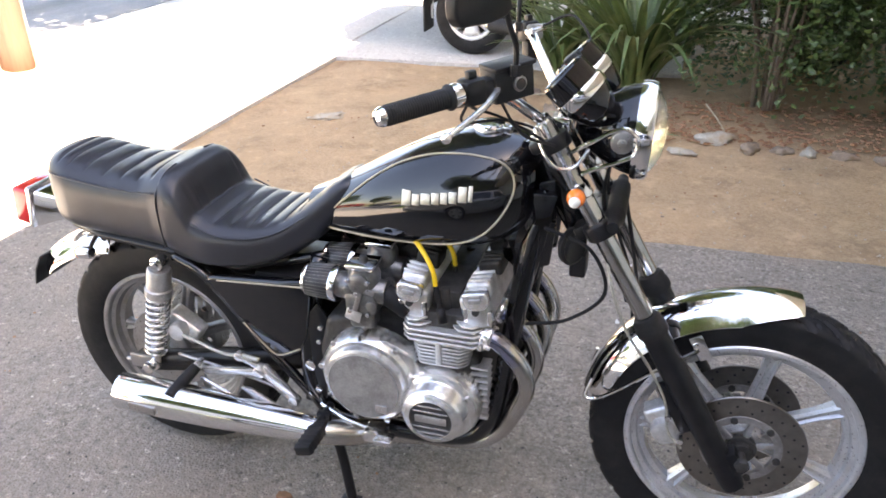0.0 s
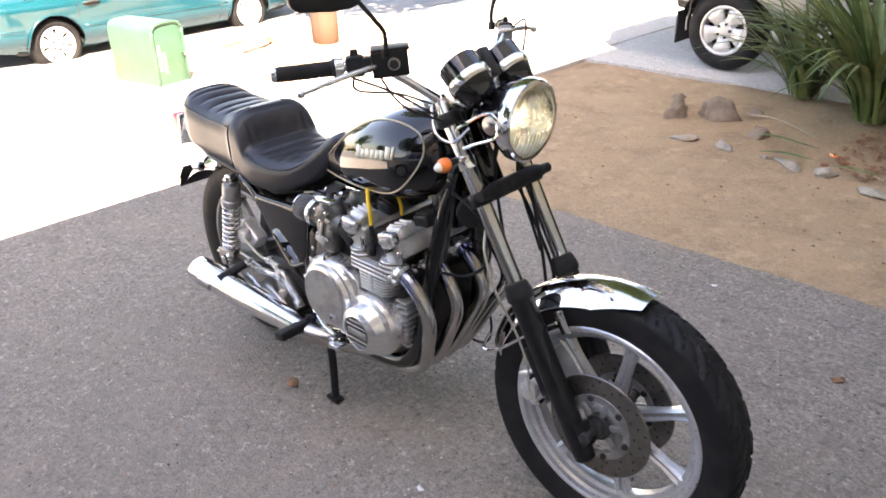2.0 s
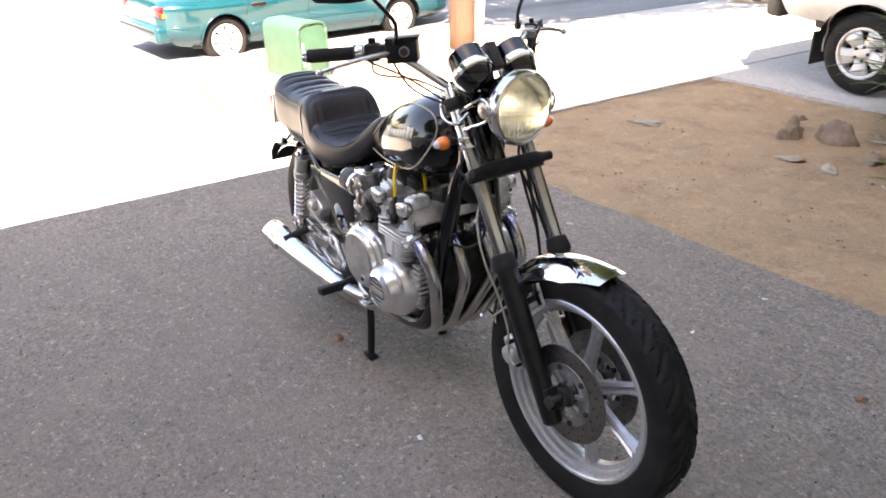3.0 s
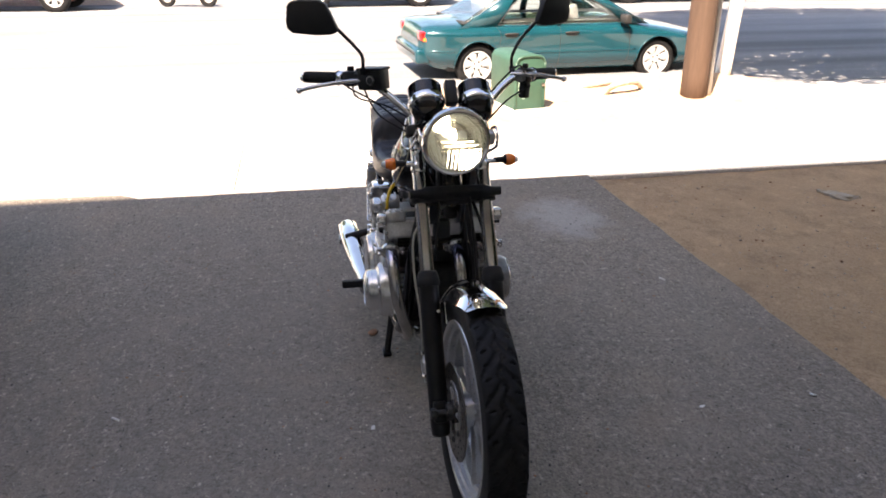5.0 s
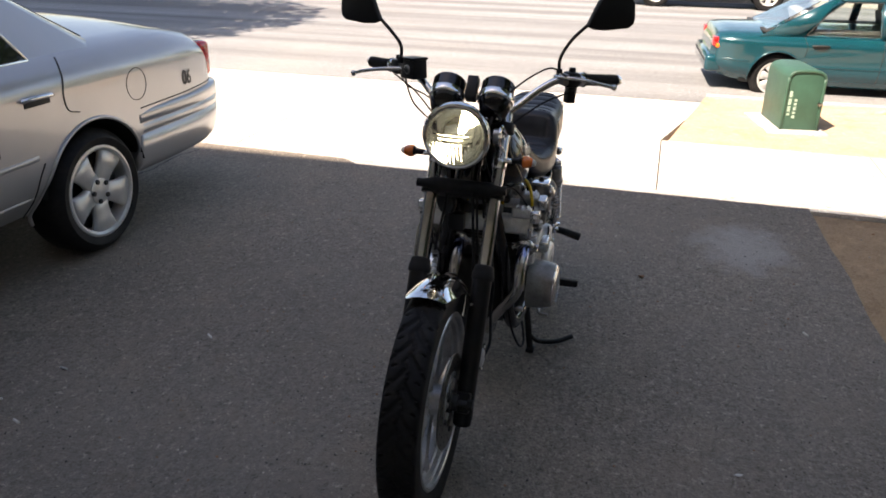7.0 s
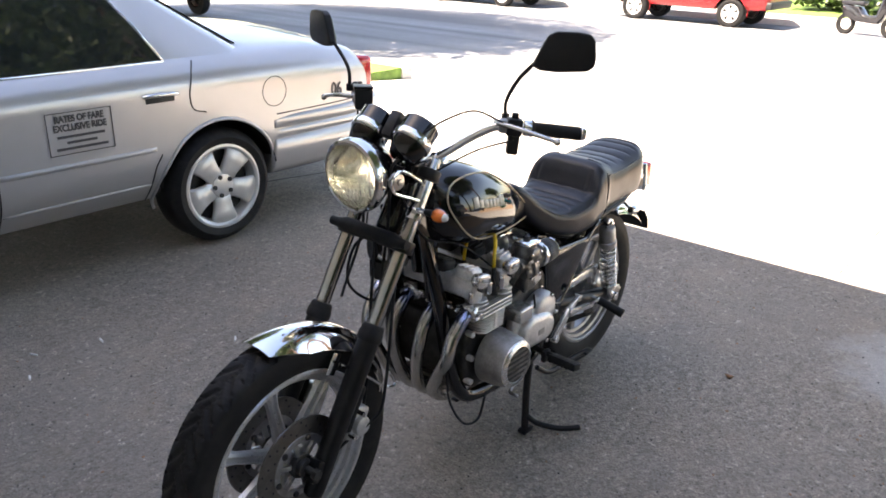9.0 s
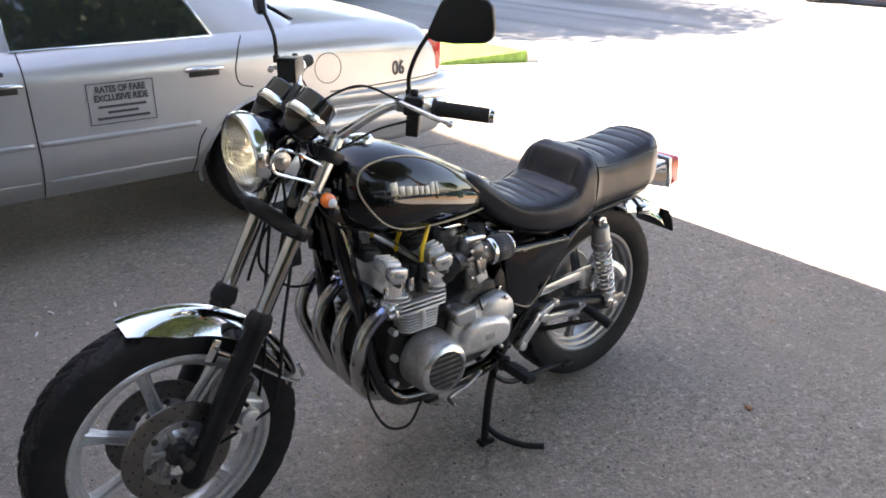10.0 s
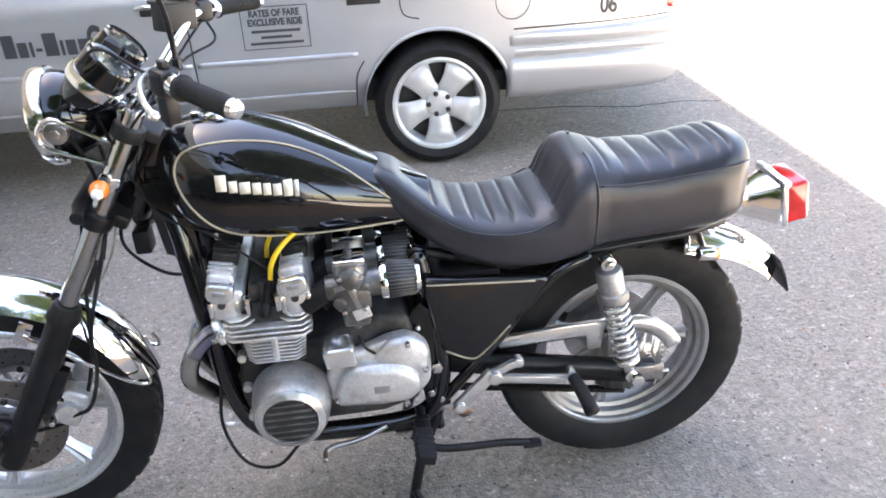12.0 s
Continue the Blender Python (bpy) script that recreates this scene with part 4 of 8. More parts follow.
def tank():
    top = [(0.46, 0.835), (0.50, 0.852), (0.57, 0.888), (0.66, 0.938), (0.76, 0.985), (0.84, 1.008), (0.91, 1.014), (0.96, 1.006), (0.99, 0.985), (1.005, 0.955)]
    bot = [(0.46, 0.760), (0.50, 0.752), (0.60, 0.756), (0.76, 0.762), (0.88, 0.775), (0.95, 0.800), (0.99, 0.840), (1.005, 0.880)]
    wid = [(0.46, 0.045), (0.50, 0.066), (0.57, 0.092), (0.66, 0.121), (0.76, 0.139), (0.86, 0.147), (0.93, 0.135), (0.975, 0.105), (0.998, 0.066), (1.005, 0.045)]
    bm = B()
    rings = []
    N, M = 48, 40
    for i in range(N + 1):
        x = 0.46 + 0.545 * (1 - math.cos(math.pi * i / N)) / 2
        t, b_, w = lerp(top, x), lerp(bot, x), lerp(wid, x)
        zc, h = b_ + (t - b_) * 0.36, None
        ring = []
        for j in range(M):
            a = math.tau * j / M
            c, s = math.cos(a), math.sin(a)
            y = w * math.copysign(abs(c) ** (2 / 2.5), c)
            z = zc + ((t - zc) * abs(s) ** (2 / 2.1) if s > 0 else -(zc - b_) * abs(s) ** (2 / 3.4))
            ring.append((x, y, z))
        rings.append(ring)
    loft(bm, rings)
    ob = part("fuel_tank", bm, BLACK_PAINT, bike, "gloss black teardrop fuel tank with a tan pinstripe", 60)
    from_tank = bmesh.new()
    from_tank.from_mesh(ob.data)
    tree = mathutils.bvhtree.BVHTree.FromBMesh(from_tank)

    def on(x, z, sy, lift=0.0012):
        hit = tree.ray_cast(Vector((x, sy * 0.4, z)), Vector((0, -sy, 0)))
        return hit[0] + hit[1] * lift if hit[0] else None

    line = [(0.488, 0.772), (0.56, 0.838), (0.64, 0.905), (0.72, 0.952), (0.80, 0.978), (0.88, 0.985), (0.94, 0.972), (0.962, 0.935), (0.948, 0.885), (0.905, 0.832), (0.84, 0.800), (0.75, 0.784), (0.63, 0.777), (0.54, 0.772), (0.488, 0.772)]
    for sy in (-1, 1):
        bm = B()
        pts = [p for p in (on(q.x, q.z, sy) for q in curve_points([(a, 0, b_) for a, b_ in line], 8)) if p]
        tube(bm, pts, 0.0024, 6, 1)
        part("pinstripe", bm, GOLD_LINE, ob, "tan painted pinstripe")
        # maker's mark as eight plain raised blocks
        x0, x1 = (0.728, 0.884)
        wds = [1.25, 1, 1.25, 1, 0.9, 1, 1.05, 0.5]
        hts = [1.0, 0.72, 0.72, 0.72, 0.72, 0.72, 1.0, 1.0]
        tot, u = sum(wds) + 0.22 * 7, 0.0
        for w, h in zip(wds, hts):
            a0 = u / tot
            a1 = (u + w) / tot
            u += w + 0.22
            if sy > 0:
                a0, a1 = 1 - a1, 1 - a0
            xa, xb = x0 + (x1 - x0) * a0, x0 + (x1 - x0) * a1
            z0 = 0.874 + 0.030 * ((xa + xb) / 2 - x0) / (x1 - x0)
            z1 = z0 + 0.030 * h
            q = [on(xa, z0, sy), on(xb, z0 + 0.03 * (xb - xa), sy), on(xb, z1 + 0.03 * (xb - xa), sy), on(xa, z1, sy)]
            bm = B()
            n_ = Vector((0, sy, 0)) * 0.002
            loft(bm, [q, [p + n_ for p in q]])
            part("emblem_block", bm, CREAM, ob)
    bm = B()
    lathe(bm, [(0, -0.01), (0.030, -0.01), (0.034, 0.0), (0.034, 0.010), (0.030, 0.016), (0.0, 0.018)], (0.885, 0, 1.010), (0.03, 0, 1), 32)
    box(bm, (0.918, 0, 1.016), (0.03, 0.022, 0.014), None, 0.004)
    part("filler_cap", bm, CHROME, ob, "chrome filler cap")


def seat():
    top = [(-0.258, 0.838), (-0.252, 0.862), (-0.238, 0.880), (-0.20, 0.889), (-0.12, 0.876), (-0.03, 0.864), (0.05, 0.866), (0.10, 0.880), (0.135, 0.884), (0.160, 0.874), (0.182, 0.842), (0.200, 0.800), (0.222, 0.784), (0.26, 0.774), (0.33, 0.770), (0.40, 0.780), (0.46, 0.815), (0.505, 0.850), (0.540, 0.876), (0.568, 0.886), (0.588, 0.882), (0.600, 0.866)]
    bot = [(-0.258, 0.748), (-0.248, 0.716), (-0.22, 0.697), (-0.10, 0.684), (0.05, 0.677), (0.115, 0.670), (0.16, 0.655), (0.25, 0.652), (0.34, 0.662), (0.43, 0.692), (0.50, 0.740), (0.55, 0.798), (0.588, 0.845), (0.600, 0.858)]
    wid = [(-0.258, 0.030), (-0.252, 0.062), (-0.235, 0.092), (-0.205, 0.114), (-0.16, 0.127), (-0.05, 0.131), (0.08, 0.138), (0.14, 0.150), (0.22, 0.153), (0.30, 0.148), (0.38, 0.132), (0.46, 0.108), (0.52, 0.090), (0.555, 0.078), (0.585, 0.060), (0.600, 0.036)]
    pleats = [(-0.190, 0.004), (-0.160, 0.006), (-0.112, 0.006), (-0.058, 0.006), (-0.005, 0.006), (0.045, 0.006), (0.086, 0.004), (0.205, 0.007), (0.248, 0.006), (0.290, 0.006), (0.332, 0.006), (0.374, 0.006), (0.416, 0.005), (0.455, 0.004)]
    groups = ([p for p, _ in pleats if p < 0.1], [p for p, _ in pleats if p > 0.2])

    def dip(x):
        """Depth below the crown of the padding: puffed rolls between stitched grooves."""
        for g, amp in zip(groups, (0.0075, 0.0095)):
            if g[0] <= x <= g[-1]:
                for p, q in zip(g, g[1:]):
                    if p <= x <= q:
                        u = 2 * (x - p) / (q - p) - 1
                        return amp * (1 - math.sqrt(max(0.0, 1 - abs(u) ** 2.4)))
            edge = g[0] if x < g[0] else g[-1]
            if abs(x - edge) < 0.012:
                return amp * math.exp(-((x - edge) / 0.005) ** 2)
        return 0.0

    bm = B()
    rings = []
    N, M = 330, 96
    for i in range(N + 1):
        x = -0.258 + 0.858 * i / N
        t, b_, w = lerp(top, x), lerp(bot, x), lerp(wid, x)
        gr = dip(x)
        ring = []
        for j in range(M):
            a = math.tau * j / M
            c, s = math.cos(a), math.sin(a)
            ex = 3.6 if x < 0.12 else 4.4
            y = w * math.copysign(abs(c) ** (2 / ex), c)
            zc = b_ + (t - b_) * 0.55
            z = zc + ((t - zc) * abs(s) ** (2 / (2.5 if x < 0.12 else 2.55)) if s > 0 else -(zc - b_) * abs(s) ** (2 / 5.0))
            k = max(0.0, 1 - (abs(y) / (w * 0.80)) ** 6)
            if s > 0:
                z -= gr * k
            z += 0.0015 * noise.noise(Vector((x * 14, y * 14, z * 14)))
            y += 0.0020 * noise.noise(Vector((x * 11 + 9, y * 5, z * 11)))
            face = math.exp(-((x - 0.192) / 0.020) ** 2)
            xx = x
            if s > 0 and abs(y) < w * 0.72:
                u = (y / 0.030) % 1.0
                xx -= 0.0065 * face * math.exp(-((u - 0.5) / 0.13) ** 2)
            ring.append((xx, y, z))
        rings.append(ring)
    loft(bm, rings)
    ob = part("seat", bm, VINYL, bike, "stepped black vinyl dual seat with pleats", 50)
    for sy in (-1, 1):
        bm = B()     # seam down the step and welt round the rider's part
        tube(bm, [(0.128, sy * 0.060, 0.884), (0.125, sy * 0.108, 0.872), (0.118, sy * 0.1425, 0.83), (0.116, sy * 0.1455, 0.77), (0.118, sy * 0.143, 0.70)], 0.0028, 6)
        part("seam", bm, VINYL, ob)
        bm = B()
        tube(bm, [(0.205, sy * 0.146, 0.772), (0.26, sy * 0.147, 0.750), (0.33, sy * 0.140, 0.746), (0.40, sy * 0.124, 0.758), (0.47, sy * 0.101, 0.796), (0.53, sy * 0.080, 0.842), (0.57, sy * 0.064, 0.868)], 0.0022, 6)
        part("welt", bm, VINYL, ob)
        bm = B()
        tube(bm, [(-0.238, sy * 0.090, 0.846), (-0.19, sy * 0.1195, 0.848), (-0.08, sy * 0.1290, 0.838), (0.03, sy * 0.1335, 0.832), (0.112, sy * 0.1425, 0.838)], 0.0022, 6)
        part("welt", bm, VINYL, ob)
    bm = B()
    loft(bm, [[(x, -w, z), (x, w, z), (x, w, z - 0.012), (x, -w, z - 0.012)] for x, w, z in ((-0.205, 0.085, 0.702), (-0.1, 0.108, 0.690), (0.1, 0.12, 0.680), (0.3, 0.12, 0.660), (0.42, 0.10, 0.690))])
    part("seat_base", bm, BLACK_PLASTIC, ob)


def rear_end():
    wheel = part("rear_wheel", cast_wheel(RA, 0.217, 0.110), DARKER_RIM, bike, "silver cast alloy rear wheel with seven spokes", 30)
    wheel_spokes(RA, 0.217, 7, wheel, part, 0.4, DARKER_RIM)
    part("tyre", tyre(0.318, 0.221, 0.132, RA, 100, 1), RUBBER, wheel, "black grooved tyre", 60)
    bm = B()
    lathe(bm, [(0.070, -0.003), (0.118, -0.003), (0.120, 0), (0.118, 0.003), (0.070, 0.003)], RA + Vector((0, -0.065, 0)), (0, 1, 0), 56, close=True)
    part("brake_disc", bm, STEEL, wheel, "steel rear brake disc")
    bm = B()
    cyl(bm, RA + Vector((0, -0.060, 0)), RA + Vector((0, -0.075, 0)), 0.078, 0.070, 40, 0.004)
    part("disc_carrier", bm, ALLOY_DARK, wheel)
    bm = B()
    ring = []
    for yy in (0.070, 0.077):
        ring.append([RA + Vector((math.cos(a) * r, yy, math.sin(a) * r)) for k in range(38) for a, r in ((math.tau * (k + 0.0) / 38, 0.092), (math.tau * (k + 0.3) / 38, 0.099), (math.tau * (k + 0.55) / 38, 0.099), (math.tau * (k + 0.85) / 38, 0.092))])
    loft(bm, ring)
    part("sprocket", bm, STEEL, wheel, "toothed rear sprocket")
    bm = B()
    ring_of(bm, RA + Vector((0, 0.074, 0)), 0.060, 6, (0, 1, 0), 0.008, 0.02, 6)
    tagged(part("sprocket_bolts", bm, CHROME, wheel), kind="stuff")
    bm = B()
    cyl(bm, RA + Vector((0, -0.165, 0)), RA + Vector((0, 0.165, 0)), 0.010, None, 16)
    for sy in (-1, 1):
        cyl(bm, RA + Vector((0, sy * 0.150, 0)), RA + Vector((0, sy * 0.170, 0)), 0.017, None, 6, 0.002)
    part("rear_axle", bm, CHROME, bike)
    # chain with side plates joined into one run, upper and lower
    bm = B()
    for z0, z1 in ((0.432, 0.400), (0.238, 0.330)):
        for k in range(34):
            t0 = (k - 0.2) / 34
            t1 = (k + 1.2) / 34
            for yy in (0.066, 0.081):
                x0, x1 = 0.0 + 0.55 * t0, 0.0 + 0.55 * t1
                a, b_ = z0 + (z1 - z0) * t0, z0 + (z1 - z0) * t1
                box(bm, ((x0 + x1) / 2, yy, (a + b_) / 2), (x1 - x0, 0.002, 0.011), Matrix.Rotation(-math.atan2(b_ - a, x1 - x0), 4, "Y"))
    tagged(part("drive_chain", bm, CHAIN, bike, "dull steel drive chain", flat=True), kind="stuff")
    # swing arm
    for sy in (-1, 1):
        bm = B()
        pts = [(0.50, sy * 0.10, 0.425), (0.36, sy * 0.118, 0.405), (0.16, sy * 0.122, 0.365), (0.0, sy * 0.122, 0.335), (-0.055, sy * 0.122, 0.328)]
        rings = []
        for x, y, z in pts:
            rings.append([(x, y - 0.014, z - 0.026), (x, y + 0.014, z - 0.026), (x, y + 0.016, z), (x, y + 0.014, z + 0.026), (x, y - 0.014, z + 0.026), (x, y - 0.016, z)])
        loft(bm, rings)
        part("swing_arm", bm, SATIN_BLACK, bike, "black swing arm")
        bm = B()
        box(bm, (-0.035, sy * 0.139, 0.335), (0.075, 0.008, 0.040), None, 0.003)
        cyl(bm, (-0.085, sy * 0.138, 0.335), (-0.045, sy * 0.138, 0.335), 0.005, None, 8)
        part("axle_adjuster", bm, STEEL, bike)
    # chain guard
    bm = B()
    prism(bm, [(0.065, 0.478), (0.18, 0.474), (0.318, 0.462), (0.325, 0.432), (0.18, 0.440), (0.112, 0.442), (0.108, 0.402), (0.080, 0.402)], "xz", 0.096, 0.112, 0.003)
    rings = []
    for k in range(25):
        a = radians(78 + 80 * k / 24)
        e = Vector((math.cos(a), 0, math.sin(a)))
        o = RA + Vector((0, 0.098, 0))
        rings.append([o + e * 0.098 + Vector((0, -0.008, 0)), o + e * 0.138 + Vector((0, -0.008, 0)), o + e * 0.138 + Vector((0, 0.006, 0)), o + e * 0.098 + Vector((0, 0.006, 0))])
    loft(bm, rings)
    part("chain_guard", bm, POLISHED, bike, "pale alloy chain guard")
    # shock absorbers
    for sy in (-1, 1):
        a, b_ = Vector((0.088, sy * 0.140, 0.655)), Vector((0.012, sy * 0.142, 0.342))
        d = (b_ - a).normalized()
        L = (b_ - a).length
        bm = B()
        cyl(bm, a - Vector((0, sy * 0.014, 0)), a + Vector((0, sy * 0.016, 0)), 0.018, None, 20, 0.003)
        cyl(bm, b_ - Vector((0, sy * 0.014, 0)), b_ + Vector((0, sy * 0.016, 0)), 0.016, None, 20, 0.003)
        cyl(bm, a, b_, 0.008, None, 12)
        cyl(bm, a + d * 0.20, b_, 0.017, 0.015, 20, 0.003)
        sh = part("shock_absorber", bm, CHROME, bike, "coil-spring shock absorber with a grey cover")
        bm = B()
        lathe(bm, [(0.010, 0.020), (0.026, 0.020), (0.030, 0.026), (0.030, 0.074), (0.034, 0.078), (0.034, 0.098), (0.030, 0.102), (0.012, 0.102)], a, d, 28)
        part("spring_cover", bm, ALLOY_DARK, sh, "dull grey metal cover")
        bm = B()
        u, w = basis(d)
        turns = 9
        pts = [a + d * (0.102 + (L - 0.150) * k / (turns * 14)) + (u * math.cos(math.tau * k / 14) + w * math.sin(math.tau * k / 14)) * 0.0265 for k in range(turns * 14 + 1)]
        tube(bm, pts, 0.0050, 8, 1)
        part("spring", bm, POLISHED, sh, "bright steel coil spring")
        bm = B()
        cyl(bm, b_ - d * 0.050, b_ - d * 0.042, 0.031, None, 24, 0.002)
        part("spring_seat", bm, CHROME, sh)
        bm = B()
        cyl(bm, a + Vector((0, sy * 0.014, 0)), a + Vector((0, sy * 0.026, 0)), 0.011, None, 6, 0.003)
        part("nut", bm, CHROME, sh)
    # rear mudguard, a ducktail in chrome
    bm = B()
    spine = [(-0.130, 0.672), (-0.19, 0.660), (-0.25, 0.642), (-0.310, 0.614), (-0.362, 0.580), (-0.385, 0.556)]
    c = curve_points([(x, 0, z) for x, z in spine], 5)
    rings = []
    for i, p in enumerate(c):
        d = (c[min(i + 1, len(c) - 1)] - c[max(i - 1, 0)]).normalized()
        n_ = Vector((-d.z, 0, d.x))
        if n_.z < 0:
            n_ = -n_
        wd = 0.078
        out = [p - n_ * 0.055 * abs(t) ** 2.6 + Vector((0, t * wd, 0)) for t in [-1 + k / 6 for k in range(13)]]
        rings.append(out + [q - n_ * 0.003 for q in out[::-1]])
    loft(bm, rings)
    guard = part("rear_mudguard", bm, CHROME, bike, "polished chrome ducktail rear mudguard", 50)
    bm = B()
    prism(bm, [(-0.084, 0.0), (0.084, 0.0), (0.088, 0.05), (0.075, 0.088), (-0.075, 0.088), (-0.088, 0.05)], "yz", -0.003, 0.003, 0.001)
    bmesh.ops.transform(bm, matrix=Matrix.Translation((-0.392, 0, 0.488)) @ Matrix.Rotation(radians(20), 4, "Y"), verts=bm.verts[:])
    part("plate_holder", bm, BLACK_PLASTIC, guard, "blank black plate holder")
    # tail lamp
    bm = B()
    loft(bm, [[(-0.19, -0.030, 0.690), (-0.19, 0.030, 0.690), (-0.195, 0.030, 0.725), (-0.195, -0.030, 0.725)],
              [(-0.27, -0.030, 0.678), (-0.27, 0.030, 0.678), (-0.285, 0.030, 0.735), (-0.285, -0.030, 0.735)],
              [(-0.335, -0.055, 0.662), (-0.335, 0.055, 0.662), (-0.352, 0.055, 0.760), (-0.352, -0.055, 0.760)],
              [(-0.352, -0.060, 0.658), (-0.352, 0.060, 0.658), (-0.370, 0.060, 0.766), (-0.370, -0.060, 0.766)]])
    bmesh.ops.bevel(bm, geom=bm.edges[:], offset=0.006, segments=2, profile=0.5, affect="EDGES")
    tl = part("tail_lamp", bm, CHROME, bike, "box-shaped tail lamp in a chrome housing")
    bm = B()
    box(bm, (-0.389, 0, 0.712), (0.060, 0.118, 0.102), Matrix.Rotation(radians(9), 4, "Y"), 0.010, 3)
    part("lens", bm, RED_LENS, tl, "red plastic lens")
    bm = B()
    box(bm, (-0.357, 0, 0.714), (0.014, 0.132, 0.118), Matrix.Rotation(radians(9), 4, "Y"), 0.004, 2)
    part("backing_plate", bm, POLISHED, tl, "pale metal backing plate")
    bm = B()
    box(bm, (-0.4195, 0, 0.700), (0.006, 0.074, 0.060), Matrix.Rotation(radians(9), 4, "Y"), 0.003)
    part("inner_lens", bm, RED_LENS, tl)
    for sy in (-1, 1):
        bm = B()
        tube(bm, [(-0.150, sy * 0.06, 0.672), (-0.150, sy * 0.110, 0.642)], 0.007, 10)
        cyl(bm, (-0.130, sy * 0.122, 0.640), (-0.168, sy * 0.122, 0.638), 0.016, 0.018, 20, 0.004)
        ind = part("rear_indicator", bm, CHROME, bike, "small chrome rear turn signal")
        bm = B()
        lathe(bm, [(0, 0.016), (0.010, 0.013), (0.016, 0.004), (0.017, 0)], (-0.168, sy * 0.122, 0.638), (-1, 0, 0), 20)
        part("lens", bm, AMBER, ind, "amber lens")
    # front turn signals on the fork
    for sy in (-1, 1):
        bm = B()
        cyl(bm, fork_at(0.760, sy * 0.0965), fork_at(0.790, sy * 0.0965), 0.023, None, 24, 0.003)
        box(bm, (1.090, sy * 0.121, 0.944), (0.020, 0.030, 0.012), None, 0.003)
        ind = steered("front_indicator", bm, CHROME, None, "amber front turn signal on a clamped bracket")
        bm = B()
        cyl(bm, (1.090, sy * 0.132, 0.945), (1.090, sy * 0.160, 0.946), 0.0085, 0.0095, 16, 0.002)
        cyl(bm, (1.090, sy * 0.158, 0.946), (1.090, sy * 0.168, 0.946), 0.0100, 0.0160, 20, 0.002)
        steered("socket", bm, BLACK_PLASTIC, ind, "black rubber socket")
        bm = B()
        lathe(bm, [(0.0155, 0), (0.0178, 0.004), (0.0180, 0.011), (0.0165, 0.020), (0.0115, 0.029), (0, 0.029)], (1.090, sy * 0.167, 0.946), (0, sy, -0.03), 24)
        steered("lens", bm, AMBER, ind, "orange teardrop lens")
        bm = B()
        lathe(bm, [(0.0112, 0.0285), (0.0095, 0.034), (0.0060, 0.039), (0.0, 0.041)], (1.090, sy * 0.167, 0.946), (0, sy, -0.03), 20)
        steered("tip", bm, WHITE_PLASTIC, ind, "pale clear tip")


